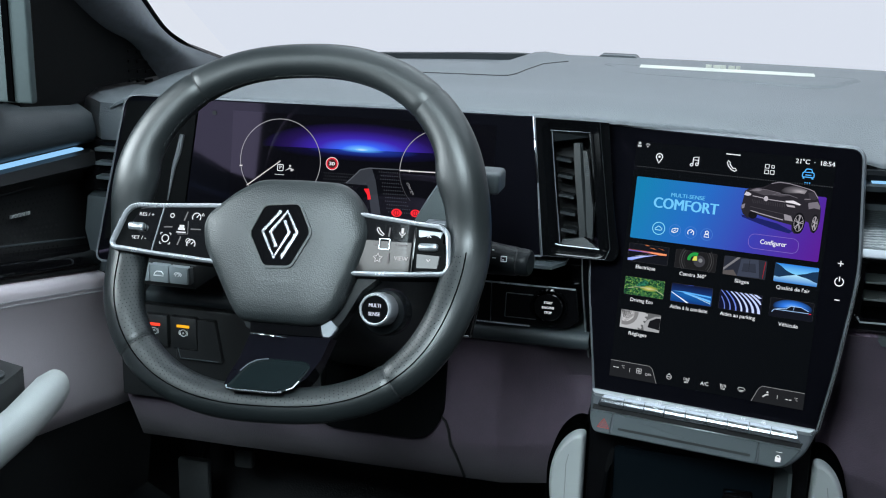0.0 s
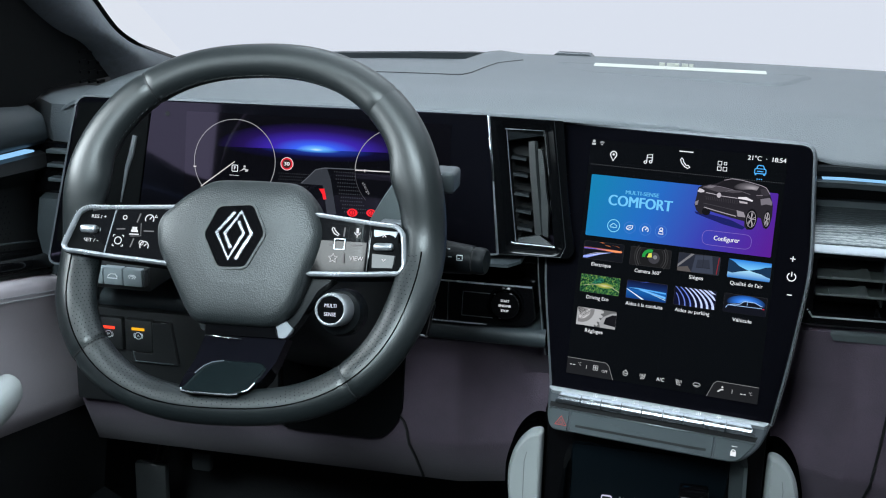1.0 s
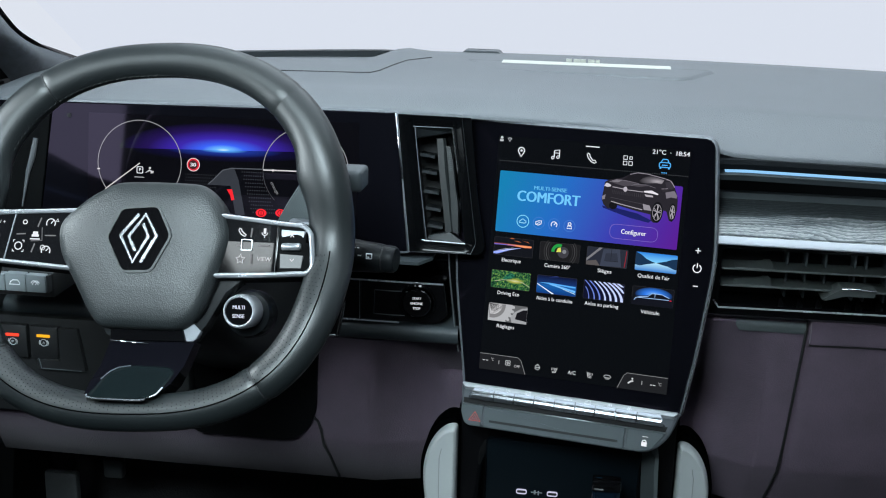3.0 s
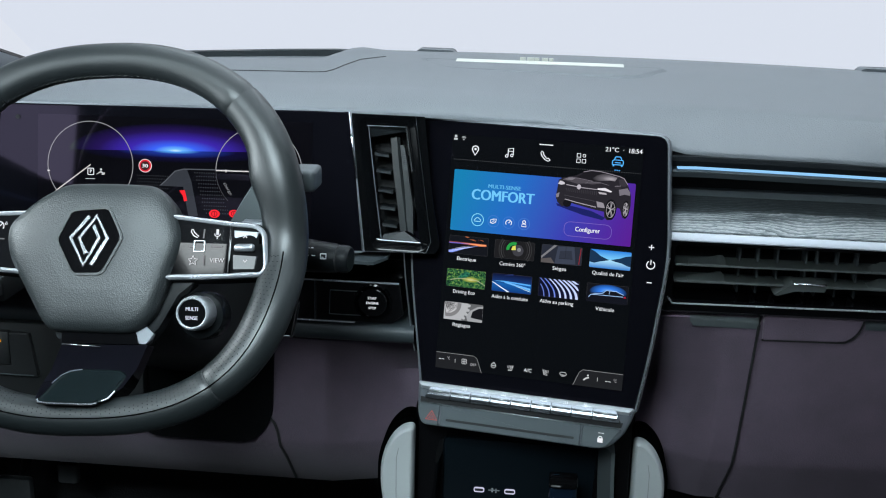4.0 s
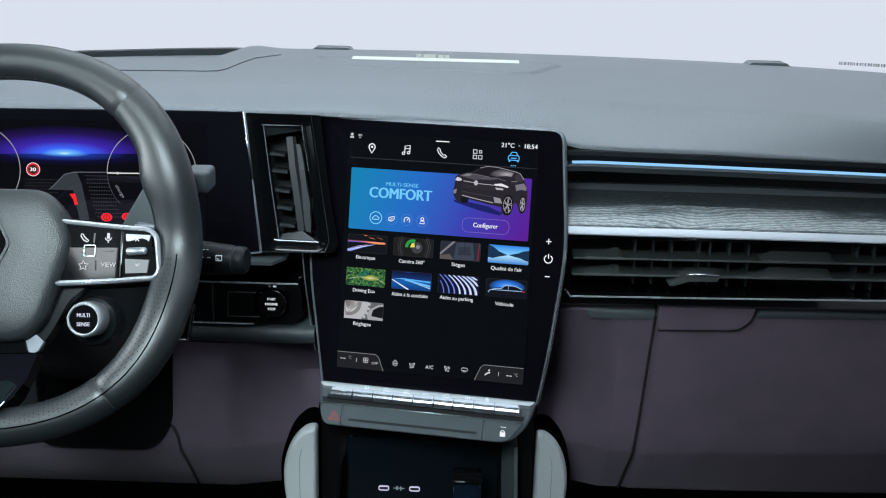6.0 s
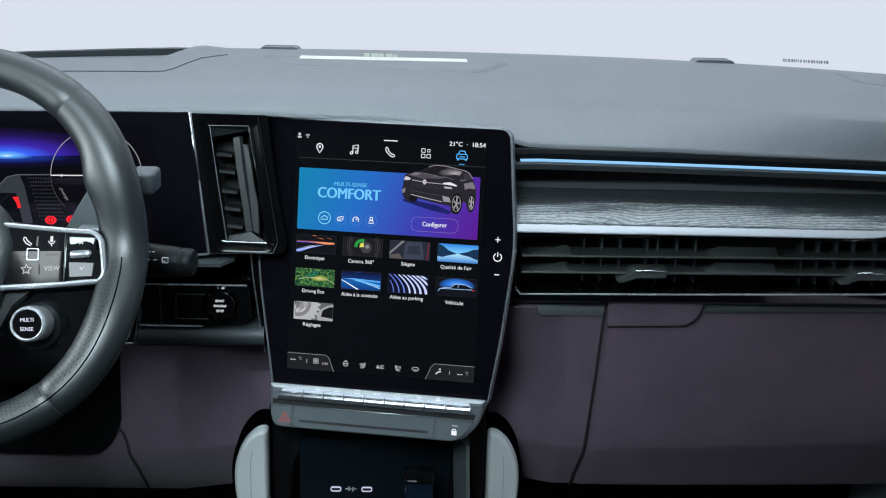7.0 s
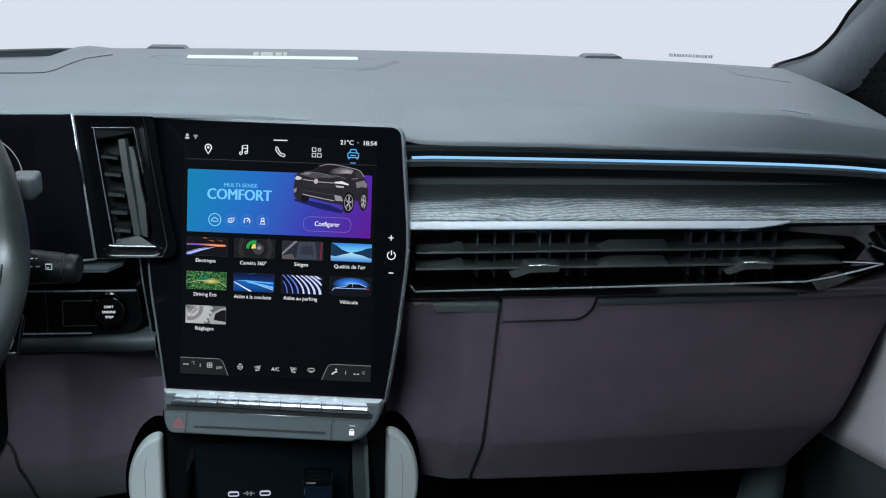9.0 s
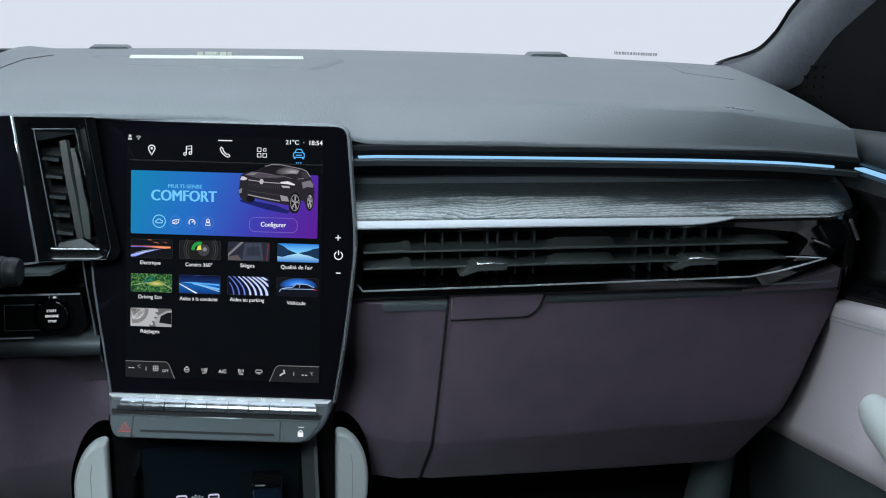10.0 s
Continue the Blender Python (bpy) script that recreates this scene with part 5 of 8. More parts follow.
for i in range(22):
    for j in range(12):
        x, y = 0.052 + i * 0.0026 + (j % 2) * 0.0013 + j * 0.0011, -0.009 - j * 0.0040
        if x < 0.0745 + j * 0.0015:
            dim.disc(x, y, 0.0007, 6)
        if j < 5 and i < 14:
            dim.disc(-0.012 + i * 0.0026 + (j % 2) * 0.0013, -0.014 - j * 0.0034, 0.0006, 6)
dim.done("dot_pattern", M["dim_glow"], cl, "faint dotted field")
Flat(0.0007).poly([(0.0140, -0.0245), (0.0190, -0.0200), (0.0300, -0.0085), (0.0430, -0.0055), (0.0480, -0.0180), (0.0560, -0.0560), (0.046, -0.060), (0.0390, -0.0250)]).done("lane_shape", lit(0.035, 0.040, 0.050), cl, "dim grey lane picture")
Flat(0.0009).line([(0.0140, -0.0240), (0.0190, -0.0195), (0.0300, -0.0080), (0.0400, -0.0055), (0.0900, -0.0050)], 0.0011).done("lane_edge", lit(0.10, 0.11, 0.13), cl)
for c0, c1, a0, a1 in ((-0.0645, -0.0040, -40, 230), (0.1228, -0.0050, -10, 180)):
    Flat(0.0010).arc(c0, c1, 0.0475, a0, a1, 0.0008, 60).done("dial_ring", lit(0.36, 0.36, 0.38), cl, "fine pale dial ring")
Flat(0.0010).arc(0.1228, -0.0050, 0.0475, 180, 225, 0.0005, 16).done("dial_ring", lit(0.08, 0.08, 0.09), cl)
Flat(0.0012).line([(-0.0641, -0.0039), (-0.1032, -0.0342)], 0.0012).done("needle", lit(0.65, 0.62, 0.62), cl, "pale dial needle")
Flat(0.0012).line([(0.0754, -0.0058), (0.1290, -0.0056)], 0.0012).done("needle", lit(0.75, 0.72, 0.74), cl, "pale dial needle")
Flat(0.0012).rect(-0.1111, -0.0120, 0.0034, 0.0013).rect(0.0865, -0.0060, 0.0012, 0.0030).done("dial_mark", lit(0.75, 0.73, 0.72), cl)
f = Flat(0.0012).line(rounded([(-0.0672, -0.0150), (-0.0606, -0.0150), (-0.0606, -0.0080), (-0.0672, -0.0080)], 0.001), 0.0009, True)
f.rect(-0.0645, -0.0195, 0.011, 0.0005)
f.done("gear_frame", M["white_glow"], cl)
words("gear_letter", "P", 0.0068, -0.0638, -0.0114, 0.0013, M["white_glow"], cl, bold=0.0002)
Flat(0.0012).disc(-0.0525, -0.0090, 0.0013).poly([(-0.0585, -0.0150), (-0.0530, -0.0105), (-0.0500, -0.0120), (-0.0490, -0.0140), (-0.0530, -0.0125)]).poly([(-0.0510, -0.0125), (-0.0480, -0.0120), (-0.0485, -0.0145), (-0.0520, -0.0150)]).done("brake_symbol", lit(0.6, 0.6, 0.62), cl)
Flat(0.0010).disc(-0.0033, -0.0032, 0.0074, 28).done("sign_rim", lit(0.85, 0.75, 0.78), cl, "pale outer ring of a speed sign")
Flat(0.0012).disc(-0.0033, -0.0032, 0.0067, 28).done("sign_ring", lit(0.75, 0.02, 0.04), cl, "red ring of a speed sign")
Flat(0.0014).disc(-0.0033, -0.0032, 0.0050, 28).done("sign_field", lit(0.05, 0.015, 0.015), cl)
words("sign_number", "30", 0.0074, -0.0033, -0.0032, 0.0016, M["white_glow"], cl, width=0.0066, bold=0.0003)
words("charge_word", "charge", 0.0060, 0.0885, -0.0255, 0.0010, lit(0.28, 0.28, 0.30), cl, width=0.0150, turn=-58)
for x, y, r in ((0.0744, -0.0534, 0.0060), (0.0960, -0.0525, 0.0056)):
    w = Flat(0.0010).disc(x, y, r, 20, 0.75)
    w = w.done("warning_light", M["red_glow"], cl, "red warning light")
    Flat(0.0012).arc(x, y, r * 0.5, 0, 360, 0.0009, 16).rect(x, y, 0.0009, r * 0.7).done("warning_mark", lit(0.25, 0.0, 0.0), w)
Flat(0.0010).poly([(0.0350, -0.0290), (0.0410, -0.0285), (0.0440, -0.0400), (0.0405, -0.0410), (0.0390, -0.0350)]).done("warning_light", M["red_glow"], cl, "red warning light")
Flat(0.0010).disc(-0.1461, 0.0460, 0.0026, 14).done("sensor_dot", M["hole"], cl)

# centre air vent
va = thing("centre_air_vent", "upright gloss black air vent with thin chrome edges", "air vent", CLF)
vo = [(0.2412, -0.0893), (0.3190, -0.0893), (0.3240, -0.0800), (0.3140, -0.0300), (0.3030, 0.0600), (0.2225, 0.0615)]
vi = [(0.2574, -0.0762), (0.2990, -0.0772), (0.3012, -0.0760), (0.2945, -0.0300), (0.2832, 0.0473), (0.2406, 0.0490)]
vo, vi = rounded(vo, [0.002, 0.006, 0.006, 0.03, 0.002, 0.002]), rounded(vi, [0.001, 0.001, 0.001, 0.03, 0.001, 0.001])
bm = bmesh.new()
rings(bm, [[(*p, z) for p in lp] for lp, z in ((ccw(vo), -0.035), (ccw(vo), -0.0004), (inset(ccw(vo), 0.0004), 0.0), (inset(ccw(vi), -0.0105), 0.0), (inset(ccw(vi), -0.009), -0.0004), (ccw(vi), -0.004), (ccw(vi), -0.045))])
part("surround", bm, M["piano"], va, "gloss black surround")
part("vent_back", plate(inset(ccw(vi), -0.003), -0.048, -0.044), M["hole"], va)
for pts, r, key, lb in (([(0.2203, 0.0620, 0.0016), (0.2304, -0.0095, 0.0016)], 0.0010, "chrome", "thin chrome edge"),
                        ([(0.2304, -0.0095, 0.0014), (0.2390, -0.0880, 0.0014)], 0.0006, "rimgrey", "thin grey edge"),
                        ([(0.2400, 0.0486, 0.0002), (0.2830, 0.0482, 0.0002)], 0.0006, "rimgrey", "thin grey edge"),
                        ([(0.2830, 0.0482, 0.0002), (0.2866, 0.0255, 0.0002), (0.2908, 0.0005, 0.0002)], 0.0008, "chrome", "thin chrome edge"),
                        ([(0.2416, 0.0480, -0.0030), (0.2500, -0.0140, -0.0030), (0.2590, -0.0752, -0.0030)], 0.0005, "rimgrey", "thin grey edge"),
                        ([(0.2540, -0.0748, 0.0002), (0.2583, -0.0757, 0.0002), (0.3020, -0.0774, 0.0002)], 0.0010, "chrome", "bright chrome foot"),
                        ([(0.2930, 0.0590, 0.0012), (0.3034, -0.0094, 0.0012), (0.3136, -0.0761, 0.0012), (0.3087, -0.0880, 0.0012), (0.2420, -0.0885, 0.0012)], 0.0004, "arm_metal", "fine grey outer line")):
    part("chrome_edge", tube(pts, r, 6), M[key], va, lb)
for u, v in ((0.2486, 0.0165), (0.2514, -0.0018), (0.2541, -0.0232), (0.2569, -0.0420), (0.2596, -0.0610)):
    bm = bmesh.new()
    rings(bm, [[(x, v + dv - (x - u) * 0.12, z) for dv, z in ((0.0, -0.010), (0.0030, -0.013), (0.0055, -0.040), (0.0020, -0.040))] for x in (u - 0.001, u + 0.0155)], True, True, True)
    part("fin", bm, M["fin_dark"], va)
bm = bmesh.new()
rings(bm, [[(u, v, -0.010), (u + 0.0070, v + 0.001, -0.0055), (u + 0.0100, v + 0.001, -0.0085), (u + 0.0100, v, -0.038), (u, v, -0.038)] for u, v in ((0.2655, 0.0360), (0.2690, 0.0030), (0.2740, -0.0300), (0.2790, -0.0660))], True, True, True)
fl = part("flap", bm, M["blade_dark"], va, "grey upright vent flap")
bm = bmesh.new()
rings(bm, [[(u, v, -0.0050), (u + w_, v - 0.001, -0.0030), (u + w_ + 0.0012, v - 0.001, -0.0060), (u + w_, v, -0.022), (u, v, -0.022)] for u, v, w_ in ((0.2765, 0.0290, 0.0045), (0.2790, 0.0100, 0.0060), (0.2820, -0.0130, 0.0060), (0.2840, -0.0330, 0.0080), (0.2862, -0.0560, 0.0070), (0.2880, -0.0660, 0.0055))], True, True, True)
part("flap_grip", bm, M["blade_dark"], fl, "ribbed grip of the flap")
bm = bmesh.new()
for k in range(11):
    v = 0.024 - k * 0.0022
    u = 0.2795 + (0.024 - v) * 0.11
    box(u, u + 0.0030, v - 0.0004, v + 0.0004, -0.0042, -0.0030, bm=bm)
tagged(part("grip_ribs", bm, M["band_dark"], fl), kind="stuff")
bm = bmesh.new()
rings(bm, [[(0.2600, -0.0745, -0.004), (0.3000, -0.0765, -0.004), (0.3000, -0.0765, -0.04), (0.2600, -0.0745, -0.04)], [(0.2612, -0.0700, -0.006), (0.2840, -0.0655, -0.006), (0.2840, -0.0650, -0.04), (0.2612, -0.0690, -0.04)]], True, True, True)
part("vent_floor", bm, M["fin_dark"], va, "sloping grey floor of the vent")
bm = bmesh.new()
rings(bm, [[(0.2430, 0.0470, -0.004), (0.2815, 0.0472, -0.004), (0.2815, 0.0472, -0.04), (0.2430, 0.0470, -0.04)], [(0.2432, 0.0365, -0.010), (0.2815, 0.0435, -0.010), (0.2815, 0.0430, -0.04), (0.2432, 0.0360, -0.04)]], True, True, True)
part("vent_roof", bm, M["fin_dark"], va)

# touchscreen
cs = thing("touchscreen", "large upright gloss black touchscreen with a lit menu", "touchscreen", CSF)
outline = [(-0.1210, -0.148), (0.1195, -0.149), (0.1290, -0.085), (0.1395, 0.020), (0.1280, 0.1478), (-0.1400, 0.1483), (-0.1455, 0.0)]
o = ccw(rounded(outline, [0.004, 0.004, 0.03, 0.03, 0.013, 0.003, 0.05], 6))
part("cover_glass", plate(inset(o, 0.0016), -0.020, 0.0, 0.0008), M["cover_glass"], cs, "gloss black cover glass")
bm = bmesh.new()
rings(bm, [[(*p, z) for p in lp] for lp, z in ((inset(o, 0.004), -0.028), (inset(o, -0.0016), -0.016), (inset(o, -0.0018), -0.004), (inset(o, -0.0006), -0.0012), (inset(o, 0.0016), -0.0010), (inset(o, 0.0016), -0.028))])
part("rim", bm, M["rimgrey"], cs, "satin grey rim")
# rim's highlight on the right, laid on as a chrome bar
part("rim_highlight", tube([(0.1402, 0.020, -0.001), (0.1370, -0.015, -0.001), (0.1300, -0.085, -0.001), (0.1205, -0.147, -0.001)], 0.0011, 6), M["chrome"], cs, "chrome bar added for the highlight on the rim")
Flat(0.0003).poly(rounded([(-0.105, -0.127), (0.103, -0.127), (0.103, 0.1325), (-0.105, 0.1325)], 0.001)).done("lit_field", M["display"], cs, "dim active area of the display")
W = M["white_glow"]
Z1, Z2, Z3, Z4 = 0.0006, 0.0009, 0.0012, 0.0015
bar = Flat(Z1)
bar.rect(-0.0008, 0.1284, 0.0150, 0.0011)
bar.done("tab_mark", W, cs)
dots = Flat(Z1)
for i in range(84):
    dots.rect(-0.1015 + i * 0.00245, 0.1055, 0.0010, 0.0006)
dots.done("dotted_line", lit(0.10, 0.11, 0.12), cs)
Flat(Z1).disc(-0.1015, 0.1305, 0.0016, 10).rect(-0.1015, 0.1275, 0.0042, 0.0020).disc(-0.0925, 0.1275, 0.0008, 8).arc(-0.0925, 0.1275, 0.0020, 40, 140, 0.0006, 8).arc(-0.0925, 0.1275, 0.0032, 40, 140, 0.0006, 8).done("status_icons", lit(0.55, 0.57, 0.6), cs)
words("clock", "21°C  ·  18:54", 0.0088, 0.0825, 0.1287, Z1, W, cs, width=0.0390, bold=0.0002)
pin = [(-0.0785 + 0.0034 * math.cos(radians(a)), 0.1180 + 0.0034 * math.sin(radians(a))) for a in range(-30, 211, 20)] + [(-0.0785, 0.1112)]
Flat(Z1).line(pin, 0.0012, True).disc(-0.0785, 0.1180, 0.0013, 10).done("menu_icon", W, cs)
Flat(Z1).line([(-0.0418, 0.1135), (-0.0418, 0.1210), (-0.0362, 0.1220), (-0.0362, 0.1145)], 0.0011).arc(-0.0432, 0.1132, 0.0014, 0, 360, 0.0009, 12).arc(-0.0376, 0.1142, 0.0014, 0, 360, 0.0009, 12).rect(-0.039, 0.1185, 0.0050, 0.0008).done("menu_icon", W, cs)
Flat(Z1).line([(-0.0050, 0.1215), (-0.0060, 0.1195), (-0.0045, 0.1160), (-0.0010, 0.1125), (0.0025, 0.1110), (0.0045, 0.1122), (0.0030, 0.1142), (0.0005, 0.1140), (-0.0028, 0.1178), (-0.0030, 0.1198)], 0.0010, True).done("menu_icon", W, cs)
g = Flat(Z1)
for dx in (-0.0029, 0.0029):
    for dy in (-0.0029, 0.0029):
        s_ = 0.0019 if (dx, dy) != (0.0029, 0.0029) else 0.0013
        g.line([(0.0382 + dx - s_, 0.1169 + dy - s_), (0.0382 + dx + s_, 0.1169 + dy - s_), (0.0382 + dx + s_, 0.1169 + dy + s_), (0.0382 + dx - s_, 0.1169 + dy + s_)], 0.0009, True)
g.done("menu_icon", W, cs)
Flat(Z1).line(rounded([(0.0715, 0.1130), (0.0829, 0.1130), (0.0829, 0.1172), (0.0812, 0.1180), (0.0798, 0.1214), (0.0746, 0.1214), (0.0732, 0.1180), (0.0715, 0.1172)], 0.0006, 2), 0.0010, True).rect(0.0772, 0.1152, 0.006, 0.0010).rect(0.0772, 0.1180, 0.008, 0.0008).rect(0.0728, 0.1120, 0.0018, 0.0016).rect(0.0816, 0.1120, 0.0018, 0.0016).done("menu_icon", M["blue_glow"], cs, "blue car symbol")
Flat(Z1).rect(0.0750, 0.1072, 0.0013, 0.0011).rect(0.0772, 0.1072, 0.0013, 0.0011).rect(0.0794, 0.1072, 0.0013, 0.0011).done("page_dots", M["blue_glow"], cs)

banner_light = glowing_field("banner_light", [(0.0, (0.008, 0.22, 0.46)), (0.30, (0.018, 0.15, 0.56)), (0.60, (0.045, 0.050, 0.44)), (0.82, (0.085, 0.020, 0.34)), (1.0, (0.120, 0.008, 0.26))], 0, -0.125, 0.105, -0.38, 1.0)
banner = Flat(Z1).poly(rounded([(-0.1002, 0.0277), (0.0982, 0.0277), (0.0982, 0.0946), (-0.1002, 0.0946)], 0.0015, 3)).done("mode_banner", banner_light, cs, "banner shaded from turquoise to violet")
words("banner_text", "MULTI-SENSE", 0.0078, -0.0425, 0.0790, Z2, lit(0.12, 0.50, 0.85), banner, width=0.0365, bold=0.0003)
words("banner_text", "COMFORT", 0.0215, -0.0437, 0.0690, Z2, lit(0.17, 0.60, 0.98), banner, width=0.0700, bold=0.0010)
Flat(Z2).arc(-0.0699, 0.0413, 0.0066, 0, 360, 0.0008, 28).done("mode_ring", lit(0.25, 0.75, 1.0), banner)
f = Flat(Z2)
for u in (-0.0521, -0.0350, -0.0180):
    f.arc(u, 0.0413, 0.0062, 0, 360, 0.0005, 28)
f.done("mode_ring", lit(0.07, 0.22, 0.65), banner)
Flat(Z2).line([(-0.0735, 0.0396), (-0.0738, 0.0410), (-0.0722, 0.0422), (-0.0708, 0.0437), (-0.0690, 0.0435), (-0.0680, 0.0424), (-0.0664, 0.0418), (-0.0664, 0.0400), (-0.0680, 0.0395)], 0.0008, True).done("mode_icon", lit(0.35, 0.8, 1.0), banner)
Flat(Z2).line([(-0.0555, 0.0395), (-0.0552, 0.0425), (-0.0520, 0.0436), (-0.0488, 0.0438), (-0.0495, 0.0405), (-0.0525, 0.0388)], 0.0009, True).line([(-0.0550, 0.0392), (-0.0510, 0.0422)], 0.0007).arc(-0.0350, 0.0410, 0.0032, -40, 220, 0.0009, 16).line([(-0.0352, 0.0408), (-0.0332, 0.0428)], 0.0010).arc(-0.0180, 0.0434, 0.0016, 0, 360, 0.0009, 12).line([(-0.0206, 0.0385), (-0.0200, 0.0412), (-0.0160, 0.0412), (-0.0154, 0.0385)], 0.0009, True).done("mode_icon", W, banner)
Flat(Z2).line(rounded([(0.0260, 0.0332), (0.0770, 0.0332), (0.0770, 0.0484), (0.0260, 0.0484)], 0.0073, 6), 0.0005, True).done("button_outline", lit(0.22, 0.15, 0.55), banner)
words("button_text", "Configurer", 0.0092, 0.0515, 0.0405, Z2, W, banner, width=0.0268, bold=0.0002)

# picture of a dark car on the banner
pic = Flat(Z2).poly([(0.0159, 0.0921), (0.0198, 0.0949), (0.0269, 0.0966), (0.0339, 0.0982), (0.0419, 0.1026), (0.0499, 0.1049), (0.0601, 0.1045), (0.0722, 0.1024), (0.0804, 0.1008), (0.0855, 0.0990), (0.0897, 0.0932), (0.0930, 0.0853), (0.0942, 0.0804), (0.0946, 0.0704), (0.0930, 0.0603), (0.0901, 0.0566), (0.0870, 0.0576), (0.0836, 0.0669), (0.0806, 0.0678), (0.0788, 0.0597), (0.0764, 0.0545), (0.0709, 0.0537), (0.0678, 0.0568), (0.0672, 0.0622), (0.0533, 0.0642), (0.0390, 0.0670), (0.0288, 0.0691), (0.0269, 0.0654), (0.0218, 0.0642), (0.0166, 0.0680), (0.0140, 0.0739), (0.0151, 0.0830)]).done("car_picture", lit(0.022, 0.020, 0.026), cs, "small picture of a dark car")
Flat(Z1 + 0.0002).poly([(0.0150, 0.0668), (0.0288, 0.0660), (0.0533, 0.0620), (0.0690, 0.0560), (0.0660, 0.0532), (0.0460, 0.0565), (0.0262, 0.0618), (0.0165, 0.0645)]).done("picture_shade", lit(0.012, 0.016, 0.13), pic)


def picture(name, pts, col, z=Z3):
    Flat(z).poly(pts).done(name, lit(*col), pic)


def stroke(name, pts, w_, col, z=Z4):
    Flat(z).line(pts, w_).done(name, lit(*col), pic)


picture("picture_windscreen", [(0.0344, 0.0963), (0.0419, 0.1018), (0.0500, 0.1041), (0.0601, 0.1037), (0.0723, 0.1014), (0.0784, 0.0997), (0.0761, 0.0952), (0.0705, 0.0958), (0.0604, 0.0945), (0.0524, 0.0922), (0.0442, 0.0939)], (0.012, 0.011, 0.014))
Flat(Z4).poly([(0.0500, 0.0945), (0.0560, 0.1000), (0.0640, 0.1028), (0.0723, 0.1012), (0.0784, 0.0995), (0.0761, 0.0953), (0.0705, 0.0958), (0.0604, 0.0946)]).done("picture_reflection", glow_spot("picture_glass_light", [(0.0, (0.44, 0.41, 0.45)), (0.45, (0.15, 0.14, 0.16)), (1.0, (0.012, 0.011, 0.014))], 0.0715, 0.0975, 0.0200, 0.0060), pic, "soft light on the windscreen")
picture("picture_bonnet", [(0.0209, 0.0929), (0.0279, 0.0960), (0.0381, 0.0956), (0.0523, 0.0936), (0.0625, 0.0920), (0.0525, 0.0902), (0.0443, 0.0907), (0.0363, 0.0895)], (0.075, 0.068, 0.082))
picture("picture_bonnet", [(0.0230, 0.0932), (0.0279, 0.0955), (0.0340, 0.0952), (0.0300, 0.0930)], (0.21, 0.195, 0.225), Z4)
stroke("picture_highlight", [(0.0419, 0.1026), (0.0499, 0.1049), (0.0601, 0.1045), (0.0722, 0.1024), (0.0814, 0.1006)], 0.0007, (0.32, 0.29, 0.34))
stroke("picture_highlight", [(0.0209, 0.0929), (0.0279, 0.0960), (0.0381, 0.0956), (0.0523, 0.0936)], 0.0005, (0.20, 0.18, 0.22))
stroke("picture_highlight", [(0.0443, 0.0907), (0.0480, 0.0925), (0.0600, 0.0930), (0.0700, 0.0905)], 0.0005, (0.16, 0.15, 0.18))
picture("picture_side_glass", [(0.0795, 0.0973), (0.0849, 0.0984), (0.0891, 0.0926), (0.0872, 0.0905), (0.0817, 0.0908)], (0.040, 0.036, 0.046))
stroke("picture_highlight", [(0.0804, 0.1008), (0.0855, 0.0990), (0.0899, 0.0928)], 0.0007, (0.36, 0.32, 0.38))
picture("picture_mirror", [(0.0763, 0.0900), (0.0828, 0.0909), (0.0833, 0.0879), (0.0778, 0.0873)], (0.030, 0.027, 0.034), Z4)
stroke("picture_highlight", [(0.0763, 0.0901), (0.0828, 0.0910)], 0.0006, (0.30, 0.27, 0.32))
picture("picture_side", [(0.0808, 0.0868), (0.0899, 0.0892), (0.0931, 0.0847), (0.0928, 0.0815), (0.0872, 0.0822), (0.0822, 0.0805)], (0.19, 0.175, 0.21))
picture("picture_lamp", [(0.0156, 0.0880), (0.0175, 0.0915), (0.0204, 0.0909), (0.0231, 0.0894), (0.0225, 0.0880), (0.0191, 0.0872)], (0.62, 0.59, 0.66), Z4)
picture("picture_lamp", [(0.0583, 0.0865), (0.0663, 0.0876), (0.0739, 0.0845), (0.0729, 0.0833), (0.0664, 0.0844), (0.0583, 0.0850)], (0.80, 0.77, 0.84), Z4)
picture("picture_lamp", [(0.0592, 0.0829), (0.0679, 0.0823), (0.0686, 0.0805), (0.0609, 0.0806)], (0.48, 0.45, 0.50), Z4)
f = Flat(Z3)
for k in range(15):
    a = k / 14
    f.line([(0.0245 + 0.0330 * a, 0.0842 - 0.0010 * a), (0.0262 + 0.0316 * a, 0.0806 - 0.0014 * a)], 0.0004)
f.done("picture_grille", lit(0.060, 0.056, 0.066), pic)
stroke("picture_chrome", [(0.0245, 0.0878), (0.0343, 0.0868), (0.0384, 0.0860), (0.0577, 0.0852)], 0.0008, (0.42, 0.39, 0.45))
Flat(Z4 + 0.0001).disc(0.0384, 0.0864, 0.0022, 14, 1.25).done("picture_emblem", lit(0.50, 0.47, 0.53), pic)
stroke("picture_bumper", [(0.0242, 0.0723), (0.0349, 0.0702), (0.0512, 0.0675), (0.0583, 0.0664)], 0.0009, (0.40, 0.37, 0.42))
stroke("picture_bumper", [(0.0235, 0.0765), (0.0400, 0.0745), (0.0575, 0.0725)], 0.0004, (0.08, 0.075, 0.09))
picture("picture_bumper", [(0.0581, 0.0728), (0.0657, 0.0715), (0.0679, 0.0662), (0.0598, 0.0665)], (0.30, 0.28, 0.32))
picture("picture_bumper", [(0.0143, 0.0769), (0.0179, 0.0791), (0.0174, 0.0741), (0.0148, 0.0733)], (0.24, 0.22, 0.26))
